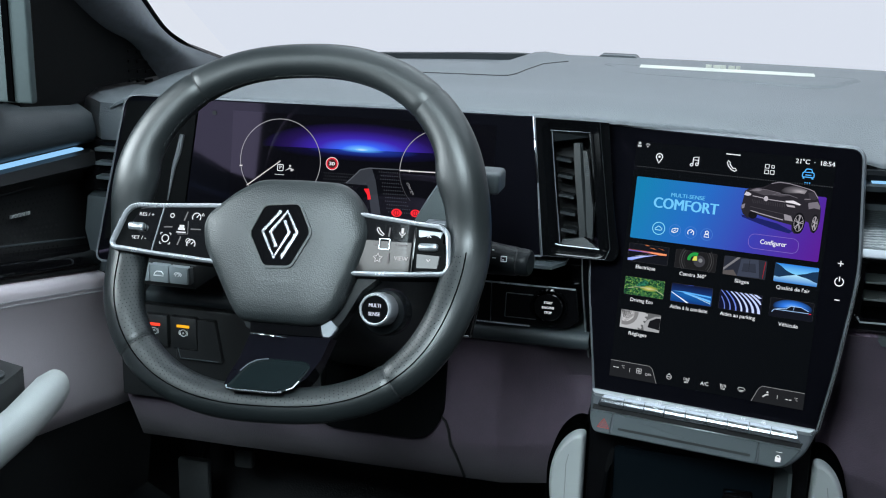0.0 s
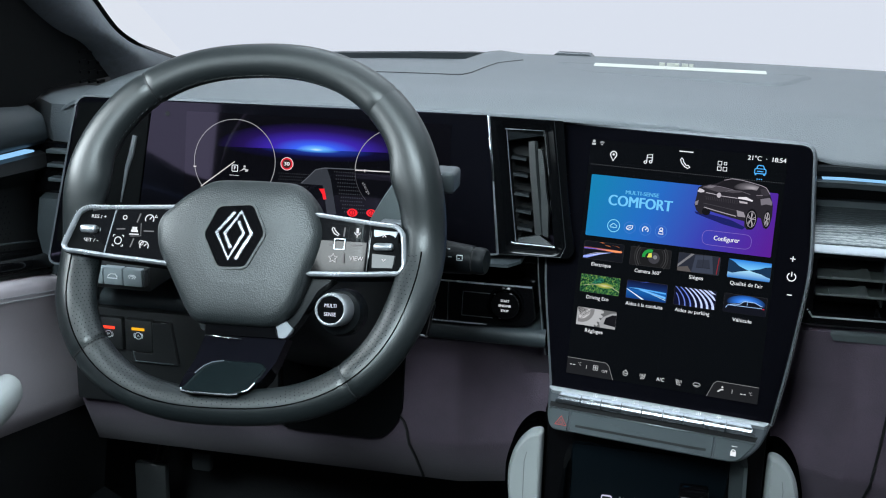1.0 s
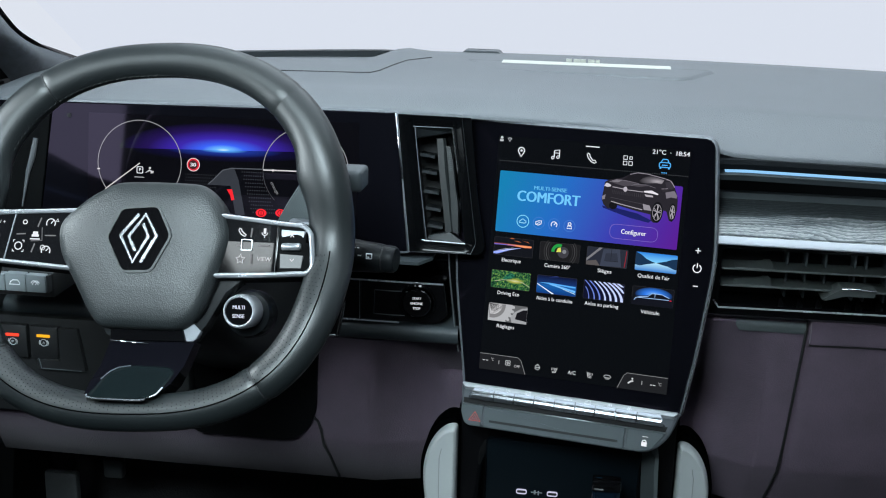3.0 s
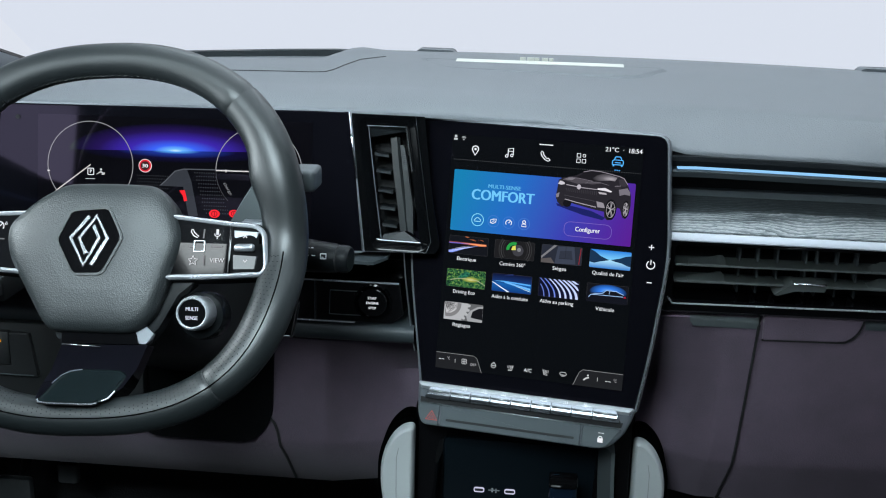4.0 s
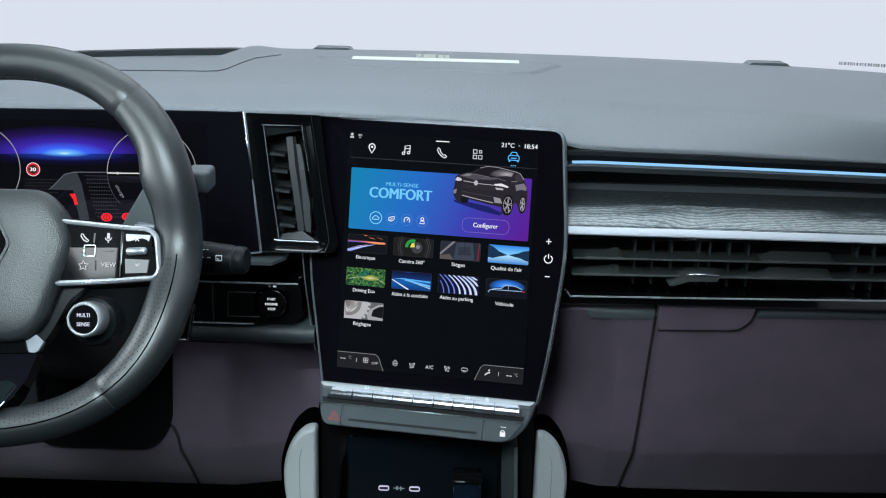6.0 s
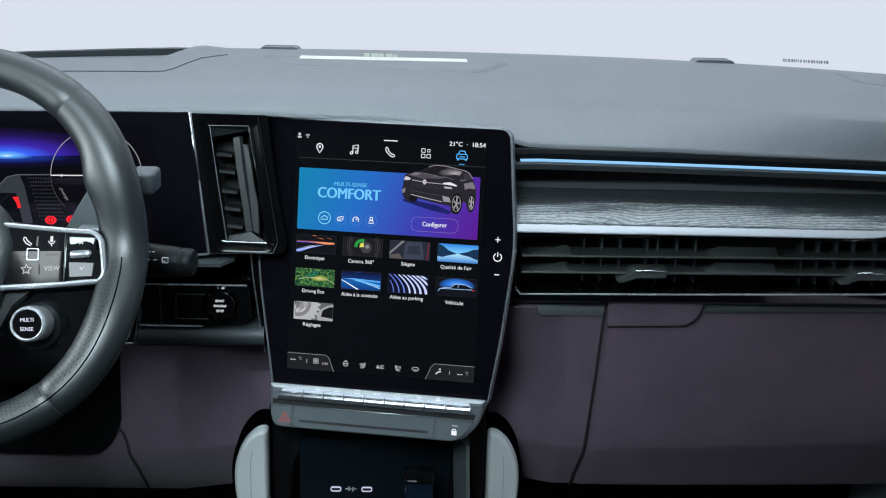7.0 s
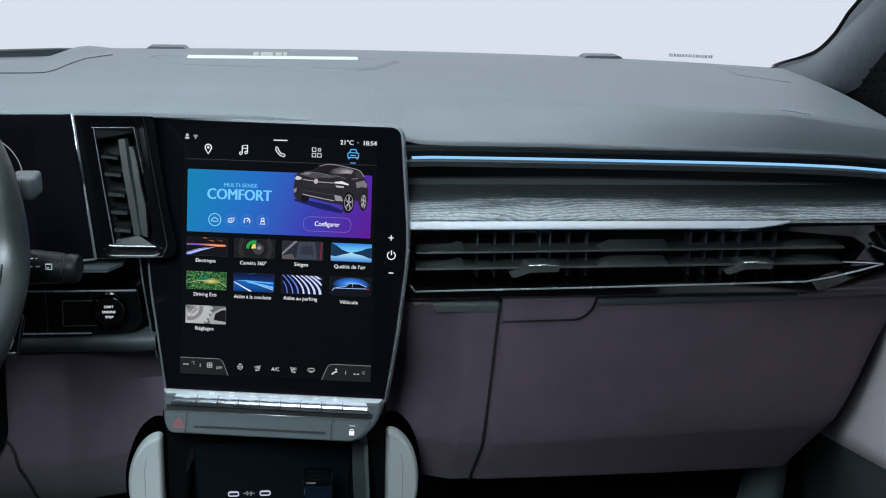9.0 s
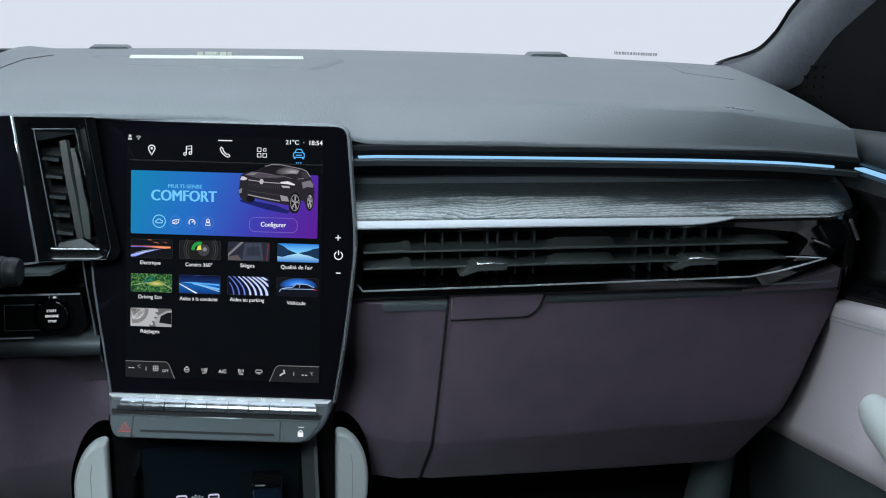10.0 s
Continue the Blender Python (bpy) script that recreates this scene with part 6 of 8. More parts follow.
for cx, cy, r, k in ((0.0740, 0.0651, 0.0060, 1.85), (0.0898, 0.0667, 0.0033, 2.85), (0.0270, 0.0679, 0.0044, 0.9)):
    w = Flat(Z3).disc(cx, cy, r, 24, k).done("picture_wheel", lit(0.007, 0.007, 0.009), pic)
    if k < 1.5:
        continue
    f = Flat(Z4)
    for a in range(10, 370, 72):
        for d in (-9, 9):
            f.line([(cx, cy), (cx + r * 0.74 * math.cos(radians(a + d)), cy + r * 0.74 * k * math.sin(radians(a + d)))], 0.0006)
    f.arc(cx, cy, r * 0.76, 0, 360, 0.0004, 24, k)
    f.done("picture_spokes", lit(0.42, 0.40, 0.44), w)

# menu tiles
TW, TH = 0.0440, 0.0196
tiles = {}
for r_, v0 in enumerate((0.0217, -0.0150, -0.0520)):
    for c_, u0 in enumerate((-0.0998, -0.0481, 0.0038, 0.0563)):
        if r_ == 2 and c_:
            continue
        tiles[r_, c_] = (u0, v0 - TH)


def tile(rc, name, base, text, width, dv=0.0):
    u, v = tiles[rc]
    t = Flat(Z1).poly(rounded([(u, v), (u + TW, v), (u + TW, v + TH), (u, v + TH)], 0.0012, 3)).done(name, base, cs)
    Flat(Z1 + 0.00015).line(rounded([(u, v), (u + TW, v), (u + TW, v + TH), (u, v + TH)], 0.0012, 3), 0.0002, True).done("tile_frame", lit(0.05, 0.05, 0.055), t)
    words("tile_text", text, 0.0074, u + TW / 2 - 0.0012, v - 0.0058 + dv, Z1, W, cs, width=width, bold=0.00006, label="white menu word")
    return t, u, v


def clipped(u, v, pts):
    return [(u + min(max(x, 0), 1) * TW, v + min(max(y, 0), 1) * TH) for x, y in pts]


BK = lit(0.006, 0.007, 0.010)
t, u, v = tile((0, 0), "menu_tile", BK, "Electrique", 0.0216)
Flat(Z2).poly(clipped(u, v, [(0.0, 0.60), (0.0, 0.66), (0.75, 0.66), (0.95, 0.60), (0.95, 0.52), (0.75, 0.52)])).done("streak", lit(0.30, 0.07, 0.06), t)
Flat(Z3).poly(clipped(u, v, [(0.30, 0.63), (0.95, 0.64), (0.97, 0.56), (0.80, 0.52), (0.40, 0.60)])).done("streak", lit(0.95, 0.32, 0.14), t, "orange light streak")
Flat(Z3).poly(clipped(u, v, [(0.0, 0.56), (0.0, 0.62), (0.55, 0.62), (0.55, 0.59)])).done("streak", lit(0.16, 0.14, 0.60), t, "violet light streak")
Flat(Z3).poly(clipped(u, v, [(0.0, 0.04), (0.0, 0.16), (0.35, 0.36), (0.75, 0.52), (0.40, 0.30), (0.10, 0.05)])).done("streak", lit(0.30, 0.40, 1.0), t, "blue light streak")
Flat(Z4).poly(clipped(u, v, [(0.0, 0.09), (0.30, 0.30), (0.70, 0.50), (0.30, 0.27)])).poly(clipped(u, v, [(0.05, 0.22), (0.30, 0.38), (0.60, 0.50), (0.30, 0.36)])).done("streak", lit(0.80, 0.82, 1.0), t)
Flat(Z2).poly(clipped(u, v, [(0.38, 0.98), (0.46, 0.94), (0.52, 0.97), (0.44, 1.0)])).poly(clipped(u, v, [(0.50, 0.86), (0.60, 0.82), (0.70, 0.78), (0.62, 0.86)])).poly(clipped(u, v, [(0.70, 0.90), (0.85, 0.86), (0.90, 0.80), (0.80, 0.86)])).done("streak", lit(0.5, 0.14, 0.05), t)
t, u, v = tile((0, 1), "menu_tile", lit(0.012, 0.012, 0.013), "Caméra 360°", 0.0286)
cx, cy = u + 0.52 * TW, v + 0.52 * TH
for r, w, c in ((0.0180, 0.0010, 0.035), (0.0158, 0.0006, 0.08), (0.0135, 0.0008, 0.03)):
    Flat(Z2).arc(cx, cy, r, -38, 38, w, 16).arc(cx, cy, r, 142, 218, w, 16).done("lens_ring", lit(c, c, c * 1.05), t)
Flat(Z2).disc(cx + 0.003, cy - 0.0005, 0.0062, 24).done("lens", lit(0.05, 0.05, 0.06), t, "picture of a camera lens")
Flat(Z3).disc(cx + 0.0042, cy + 0.0005, 0.0022, 16).done("lens", lit(0.22, 0.23, 0.25), t)
Flat(Z3).arc(cx - 0.0015, cy, 0.0068, 70, 185, 0.0034, 16).done("lens_arc", lit(0.02, 0.33, 0.06), t, "green reflection")
Flat(Z4).poly([(cx - 0.0045, cy - 0.0005), (cx + 0.0008, cy), (cx, cy + 0.0048), (cx - 0.0030, cy + 0.0040)]).done("lens_flare", lit(0.75, 0.72, 0.12), t)
t, u, v = tile((0, 2), "menu_tile", lit(0.022, 0.026, 0.040), "Sièges", 0.0150)
Flat(Z2).poly(clipped(u, v, [(0.34, 0.0), (0.40, 0.95), (0.80, 1.0), (0.86, 0.05)])).done("seat_picture", lit(0.045, 0.055, 0.085), t, "picture of a dark seat")
Flat(Z3).poly(clipped(u, v, [(0.44, 0.30), (0.46, 0.72), (0.74, 0.78), (0.78, 0.32)])).done("seat_picture", lit(0.030, 0.036, 0.055), t)
Flat(Z3).line(clipped(u, v, [(0.60, 0.98), (0.60, 0.36)]), 0.0004).line(clipped(u, v, [(0.44, 0.30), (0.78, 0.32)]), 0.0005).done("seat_lines", lit(0.012, 0.012, 0.015), t)
Flat(Z3).poly(clipped(u, v, [(0.0, 0.20), (0.0, 0.35), (0.30, 1.0), (0.38, 1.0)])).done("seat_edge", lit(0.20, 0.20, 0.22), t)
Flat(Z3).line(clipped(u, v, [(0.97, 0.95), (0.94, 0.05)]), 0.0008).done("seat_belt", lit(0.30, 0.02, 0.03), t)
Flat(Z2).poly(clipped(u, v, [(0.0, 0.0), (0.34, 0.0), (0.24, 0.30), (0.0, 0.20)])).done("seat_side", lit(0.10, 0.09, 0.09), t)
sky_light = glowing_field("tile_sky_light", [(0.0, (0.03, 0.20, 0.62)), (0.48, (0.45, 0.80, 1.0)), (0.52, (0.20, 0.62, 1.0)), (1.0, (0.02, 0.22, 0.75))], 1, 0.0020, 0.0218)
t, u, v = tile((0, 3), "menu_tile", sky_light, "Qualité de l'air", 0.0338)
Flat(Z2).poly(clipped(u, v, [(0.0, 1.0), (0.14, 0.86), (0.26, 0.66), (0.42, 0.52), (0.50, 0.49), (0.42, 0.44), (0.26, 0.36), (0.12, 0.26), (0.0, 0.30)])).poly(clipped(u, v, [(1.0, 0.80), (0.86, 0.74), (0.74, 0.62), (0.58, 0.53), (0.50, 0.49), (0.62, 0.42), (0.78, 0.36), (0.92, 0.24), (1.0, 0.20)])).done("mountains", lit(0.010, 0.035, 0.085), t, "dark mountains mirrored in water")
leaf_light = glowing_field("tile_leaf_light", [(0.36, (0.002, 0.012, 0.010)), (0.47, (0.012, 0.075, 0.035)), (0.56, (0.05, 0.20, 0.05)), (0.70, (0.30, 0.38, 0.08))], noisy=1.0, scale=640.0)
t, u, v = tile((1, 0), "menu_tile", leaf_light, "Driving Eco", 0.0248)
sun_patch = glow_spot("tile_sun_light", [(0.0, (0.80, 0.78, 0.36)), (0.5, (0.40, 0.40, 0.07)), (1.0, (0.07, 0.20, 0.05))], u + 0.62 * TW, v + 0.47 * TH, 0.24 * TW, 0.16 * TH)
Flat(Z1 + 0.0002).disc(u + 0.62 * TW, v + 0.47 * TH, 0.24 * TW, 24, 0.30).done("sun_patch", sun_patch, t, "sunlit yellow clearing")
Flat(Z2).line(clipped(u, v, [(0.10, 0.36), (0.30, 0.48), (0.55, 0.50), (0.80, 0.44), (1.0, 0.22)]), 0.0006).done("road_line", lit(0.45, 0.50, 0.30), t)
Flat(Z2).poly(clipped(u, v, [(0.28, 0.50), (0.38, 0.78), (0.50, 0.92), (0.60, 0.80), (0.52, 0.56)])).done("tree_mass", glowing_field("tile_tree_light", [(0.40, (0.005, 0.05, 0.04)), (0.60, (0.03, 0.22, 0.12))], noisy=1.0, scale=700.0), t)
night = glowing_field("tile_night_light", [(0.0, (0.004, 0.04, 0.20)), (0.45, (0.01, 0.12, 0.42)), (0.62, (0.008, 0.03, 0.14)), (1.0, (0.004, 0.006, 0.03))], 1, -0.0346, -0.0150)
t, u, v = tile((1, 1), "menu_tile", night, "Aides à la conduite", 0.0405)
for pts, c in (([(0.0, 0.50), (0.02, 0.52), (0.46, 0.02), (0.40, 0.0)], (0.75, 0.85, 1.0)), ([(0.05, 0.58), (0.98, 0.46), (0.98, 0.54), (0.30, 0.62)], (0.10, 0.42, 0.95)), ([(0.30, 0.52), (0.98, 0.20), (0.98, 0.32), (0.40, 0.56)], (0.16, 0.50, 1.0)), ([(0.45, 0.48), (0.98, 0.12), (0.98, 0.16)], (0.60, 0.82, 1.0)), ([(0.30, 0.92), (0.55, 1.0), (0.48, 1.0)], (0.05, 0.10, 0.5))):
    Flat(Z3).poly(clipped(u, v, pts)).done("light_trail", lit(*c), t, "blue light trail")
t, u, v = tile((1, 2), "menu_tile", lit(0.004, 0.005, 0.022), "Aides au parking", 0.0368)
for k in range(9):
    x0 = 0.03 + 0.115 * k
    w = 0.011 + 0.0035 * k
    lo, hi = [], []
    for s_ in frange(0, 1, 7):
        xx = x0 - 0.12 + (0.24 + 0.02 * k) * (1 - (1 - s_) ** 2)
        yy = 1.0 - s_ * 1.0
        if xx - w < 1.0 and xx + w > 0.0:
            lo.append((max(xx - w, 0), yy))
            hi.append((min(xx + w, 1), yy))
    if len(lo) > 1:
        Flat(Z2).poly(clipped(u, v, lo + hi[::-1])).done("parking_arc", lit(0.58, 0.66, 1.0) if k > 2 else lit(0.16, 0.24, 0.75), t, "pale blue parking arc")
t, u, v = tile((1, 3), "menu_tile", BK, "Véhicule", 0.0200, -0.0012)
spot = glow_spot("tile_spot_light", [(0.0, (0.20, 0.50, 1.0)), (0.45, (0.03, 0.20, 0.80)), (1.0, (0.006, 0.007, 0.010))], u + 0.52 * TW, v + 0.62 * TH, 0.46 * TW, 0.44 * TH)
Flat(Z2).disc(u + 0.52 * TW, v + 0.56 * TH, 0.46 * TW, 28, 0.42).done("car_glow", spot, t, "blue glow behind a car outline")
Flat(Z3).poly(clipped(u, v, [(0.06, 0.34), (0.12, 0.48), (0.38, 0.56), (0.48, 0.70), (0.72, 0.70), (0.90, 0.54), (0.94, 0.42), (0.90, 0.38), (0.14, 0.38)])).poly(clipped(u, v, [(0.0, 0.0), (1, 0.0), (1.0, 0.40), (0.0, 0.40)])).done("car_shape", lit(0.006, 0.007, 0.012), t)
Flat(Z4).line(clipped(u, v, [(0.06, 0.24), (0.10, 0.38), (0.22, 0.46), (0.38, 0.50), (0.48, 0.68), (0.72, 0.68), (0.90, 0.52)]), 0.0007).line(clipped(u, v, [(0.14, 0.40), (0.90, 0.42)]), 0.0006).line(clipped(u, v, [(0.56, 0.68), (0.55, 0.48)]), 0.0005).done("car_outline", lit(0.40, 0.62, 1.0), t)
Flat(Z4).poly(clipped(u, v, [(0.90, 0.36), (0.97, 0.38), (0.93, 0.44)])).done("tail_lamp", lit(0.7, 0.02, 0.05), t)
t, u, v = tile((2, 0), "menu_tile", lit(0.13, 0.135, 0.14), "Réglages", 0.0200)
gx, gy = u + 0.10 * TW, v + 0.92 * TH
outer = []
for k in range(40):
    a = radians(-92 + k * 2.5)
    r = 0.0225 + (0.0028 if k % 5 in (0, 1, 2) else 0.0)
    x, y = gx + r * math.cos(a), gy + r * math.sin(a)
    outer.append((min(max(x, u), u + TW), min(max(y, v), v + TH)))
Flat(Z2).poly([(u, v), *outer, (u, v + TH)]).done("gear", lit(0.46, 0.47, 0.49), t, "picture of grey gear wheels")
for r, c in ((0.0150, 0.22), (0.0110, 0.60), (0.0075, 0.10)):
    pts = [(min(max(gx + r * math.cos(radians(a)), u), u + TW), min(max(gy + r * math.sin(radians(a)), v), v + TH)) for a in range(-100, 6, 8)]
    Flat(Z3 + 0.00001 * (0.02 - r)).poly([(u, v + TH), *pts] if pts[0][0] > u else [*pts, (u, v + TH)]).done("gear_ring", lit(c, c, c * 1.03), t)
Flat(Z2).poly(clipped(u, v, [(0.62, 0.0), (0.58, 0.30), (0.68, 0.62), (0.86, 0.86), (1.0, 0.92), (1.0, 0.0)])).done("gear", lit(0.36, 0.37, 0.39), t)
Flat(Z3).poly(clipped(u, v, [(0.70, 0.22), (0.74, 0.58), (0.90, 0.78), (1.0, 0.80), (1.0, 0.14)])).done("gear_hole", lit(0.008, 0.008, 0.010), t)

# climate bar on the display
for s_, a in ((-1, -0.105), (1, 0.103)):
    e = [(a, -0.1272), (a, -0.1095), (a - s_ * 0.0435, -0.1095), (a - s_ * 0.0470, -0.1125), (a - s_ * 0.0530, -0.1272)]
    tb = Flat(Z1).poly(e).done("climate_tab", lit(0.014, 0.015, 0.017), cs)
    Flat(Z2).line(e[1:], 0.0005).done("tab_edge", lit(0.30, 0.31, 0.32), tb)
words("climate_text", "--", 0.010, -0.0985, -0.1168, Z2, W, cs, width=0.0060)
words("climate_text", "°C", 0.0062, -0.0905, -0.1150, Z2, lit(0.5, 0.5, 0.52), cs, width=0.0034)
words("climate_text", "--", 0.010, 0.0875, -0.1190, Z2, W, cs, width=0.0060)
words("climate_text", "°C", 0.0062, 0.0950, -0.1172, Z2, lit(0.5, 0.5, 0.52), cs, width=0.0034)
words("climate_text", "OFF", 0.0054, -0.0620, -0.1192, Z2, lit(0.6, 0.6, 0.62), cs, width=0.0068)
words("climate_text", "A/C", 0.0074, -0.0006, -0.1178, Z1, W, cs, width=0.0086)
f = Flat(Z2).rect(-0.0828, -0.1175, 0.0005, 0.0042).rect(0.0760, -0.1180, 0.0005, 0.0042)
for a in (45, 135, 225, 315):
    f.arc(-0.0725 + 0.0019 * math.cos(radians(a)), -0.1168 + 0.0019 * math.sin(radians(a)), 0.0014, 0, 360, 0.0006, 10)
f.disc(0.0655, -0.1150, 0.0011, 10).line([(0.0610, -0.1205), (0.0640, -0.1180), (0.0668, -0.1172)], 0.0016)
f.arc(-0.0390, -0.1172, 0.0026, 0, 360, 0.0006, 16).rect(-0.0390, -0.1172, 0.0040, 0.0008).rect(-0.0390, -0.1138, 0.0020, 0.0007)
for x, s_ in ((-0.0198, 1), (0.0190, -1)):
    f.line([(x - s_ * 0.0026, -0.1205), (x + s_ * 0.0014, -0.1200), (x + s_ * 0.0028, -0.1146)], 0.0007).line([(x - s_ * 0.0024, -0.1192), (x + s_ * 0.0004, -0.1188), (x + s_ * 0.0016, -0.1146)], 0.0005)
    for k in range(3):
        f.line([(x - s_ * (0.0030 - 0.0014 * k), -0.1180), (x - s_ * (0.0030 - 0.0014 * k), -0.1150)], 0.0005)
f.line([(0.0345, -0.1172), (0.0360, -0.1150), (0.0410, -0.1150), (0.0425, -0.1172)], 0.0006).line([(0.0352, -0.1180), (0.0418, -0.1180)], 0.0007).line([(0.0368, -0.1192), (0.0402, -0.1192)], 0.0006)
f.done("climate_icons", lit(0.62, 0.64, 0.66), cs)
f = Flat(0.0006).rect(0.1204, 0.0293, 0.0058, 0.0010).rect(0.1204, 0.0293, 0.0010, 0.0058).rect(0.1214, -0.0082, 0.0052, 0.0011)
f.arc(0.1212, 0.0106, 0.0042, 120, 420, 0.0011, 24).rect(0.1212, 0.0135, 0.0011, 0.0050)
f.done("side_symbols", W, cs, "white touch symbols")

# key bar below the screen
kb = part("key_bar", plate(rounded([(-0.1205, -0.1445), (-0.1190, -0.1790), (-0.1130, -0.1915), (0.0935, -0.1915), (0.1130, -0.1690), (0.1195, -0.1455)], [0.003, 0.010, 0.010, 0.020, 0.010, 0.003], 5), -0.020, 0.012, 0.004), M["rimgrey"], cs, "satin grey key carrier")
bm = bmesh.new()
rings(bm, [[(u, -0.1426, 0.0100), (u, -0.1433, 0.0128), (u - s_ * 0.004, -0.1464, 0.0150), (u - s_ * 0.004, -0.1500, 0.0130), (u, -0.1500, 0.0)] for u, s_ in ((-0.1190, -1), (0.1180, 1))], True, True, True)
part("top_strip", bm, M["strip_satin"], kb, "satin silver strip with faint symbols")
f = Flat(0.0)
for i, u in enumerate((-0.0665, -0.0439, -0.0213, 0.0222, 0.0457, 0.0672)):
    y = -0.1448
    if i in (0, 4):
        for k in (-1, 0, 1):
            f.line([(u + k * 0.0018, y - 0.0016), (u + k * 0.0018 + 0.0006, y), (u + k * 0.0018, y + 0.0016)], 0.0005)
        f.line([(u - 0.0032, y - 0.0019), (u + 0.0032, y - 0.0019)], 0.0005)
    elif i in (1, 2):
        f.line([(u - 0.0034, y - 0.0012), (u - 0.0026, y + 0.0016), (u + 0.0026, y + 0.0016), (u + 0.0034, y - 0.0012)], 0.0005, True).line([(u - 0.0012, y - 0.0018), (u - 0.0012, y + 0.0008)], 0.0004).line([(u + 0.0012, y - 0.0018), (u + 0.0012, y + 0.0008)], 0.0004)
    elif i == 3:
        f.line([(u - 0.0036, y - 0.0014), (u - 0.0030, y + 0.0002), (u - 0.0010, y + 0.0006), (u + 0.0004, y + 0.0018), (u + 0.0030, y + 0.0014), (u + 0.0036, y - 0.0014)], 0.0005, True)
    else:
        for a in (90, 210, 330):
            f.arc(u + 0.0013 * math.cos(radians(a)), y + 0.0013 * math.sin(radians(a)), 0.0011, 0, 360, 0.0004, 10)
ob = f.done("strip_symbols", M["white_print"], kb, "pale printed key symbols")
ob2 = words("strip_word", "AUTO", 0.0036, 0.0005, -0.1450, 0, M["white_print"], kb, width=0.0088, label="pale printed word")
for vtx in ob2.data.vertices:
    vtx.co.z = 0.0128 + (-0.1433 - vtx.co.y) * 0.71 + 0.0004
for vtx in ob.data.vertices:
    vtx.co.z = 0.0128 + (-0.1433 - vtx.co.y) * 0.71 + 0.0004
edges = [-0.1100, -0.0808, -0.0581, -0.0358, -0.0131, 0.0095, 0.0313, 0.0535, 0.0762, 0.1070]
for i, (a, b) in enumerate(zip(edges, edges[1:])):
    bm = bmesh.new()
    a2 = a + 0.006 if i == 0 else a
    b2 = b - 0.006 if i == 8 else b
    l0, l1 = a + 0.0004, b - 0.0004
    t0, t1 = a2 + 0.0004, b2 - 0.0004
    m0, m1 = t0 * 0.6 + l0 * 0.4, t1 * 0.6 + l1 * 0.4
    rings(bm, [[(t0, -0.1490, 0.003), (t1, -0.1490, 0.003), (l1, -0.1600, 0.003), (l0, -0.1600, 0.003)], [(t0, -0.1464, 0.0156), (t1, -0.1464, 0.0156), (l1, -0.1592, 0.0150), (l0, -0.1592, 0.0150)], [(m0, -0.1500, 0.0186), (m1, -0.1500, 0.0186), (l1 - 0.0003, -0.1588, 0.0166), (l0 + 0.0003, -0.1588, 0.0166)], [(m0 + 0.0003, -0.1538, 0.0196), (m1 - 0.0003, -0.1538, 0.0196), (l1 - 0.0005, -0.1556, 0.0192), (l0 + 0.0005, -0.1556, 0.0192)]], True, True, True)
    part("toggle_key", bm, M["key_metal"], kb, "dark polished toggle key with a bright upper edge", smooth=False)
    # bright line of the lit key top, added as a metal bar
    part("key_edge", tube([(m0 + 0.0005, -0.1500, 0.0190), (m1 - 0.0005, -0.1500, 0.0190)], 0.0012, 8), M["dull_metal"], kb, "metal bar added for the highlight on a key's upper edge")
part("key_gap", plate(ccw([(-0.1160, -0.1648), (0.1070, -0.1648), (0.1090, -0.1592), (-0.1160, -0.1592)]), 0.004, 0.0126), M["hole"], kb, "dark gap below the keys")
o = rounded([(-0.1172, -0.1652), (-0.1172, -0.1795), (-0.1120, -0.1898), (-0.0945, -0.1898), (-0.0925, -0.1652)], [0.002, 0.008, 0.008, 0.001, 0.001])
# highlight along the panel's top, added as a thin metal bar
part("panel_edge", tube([(-0.1165, -0.1655, 0.0138), (0.1075, -0.1655, 0.0138)], 0.0007, 6), M["dull_metal"], kb, "thin bar added for the highlight line over the lower keys")
hz = part("hazard_key", plate(o, 0.008, 0.0138, 0.001), M["keygrey"], kb, "grey hazard light key")
Flat(0.0142).line([(-0.1080, -0.1835), (-0.0952, -0.1835), (-0.1016, -0.1735)], 0.0012, True).line([(-0.1045, -0.1818), (-0.0987, -0.1818), (-0.1016, -0.1772)], 0.0009, True).done("hazard_triangle", M["red_dim"], hz, "red double triangle")
o = rounded([(-0.0915, -0.1898), (0.0640, -0.1898), (0.0650, -0.1652), (-0.0915, -0.1652)], 0.001)
mid = part("middle_panel", plate(o, 0.008, 0.0138, 0.001), M["keygrey"], kb)
part("grip_groove", plate(rounded([(-0.0850, -0.1832), (0.0580, -0.1832), (0.0580, -0.1806), (-0.0850, -0.1806)], 0.0008), 0.0125, 0.0142), M["black"], mid)
o = rounded([(0.0660, -0.1898), (0.0915, -0.1898), (0.1085, -0.1652), (0.0665, -0.1652)], [0.001, 0.012, 0.004, 0.001])
lk = part("lock_key", plate(o, 0.008, 0.0138, 0.001), M["keygrey"], kb, "grey lock key")
Flat(0.0142).rect(0.0862, -0.1805, 0.0058, 0.0048).arc(0.0862, -0.1782, 0.0020, 0, 180, 0.0010, 12).rect(0.0868, -0.1725, 0.0062, 0.0006).done("lock_symbol", W, lk, "white padlock symbol")

# ---- steering wheel ----
WHF = plane_frame((-0.414, 0.968, 0.865), 0, 25) @ Matrix.Translation((0.010, 0.005, 0)) @ Matrix.Rotation(radians(1.3), 4, "Z")
sw = thing("steering_wheel", "dark leather steering wheel with chrome-framed spoke keys", "steering wheel", WHF)


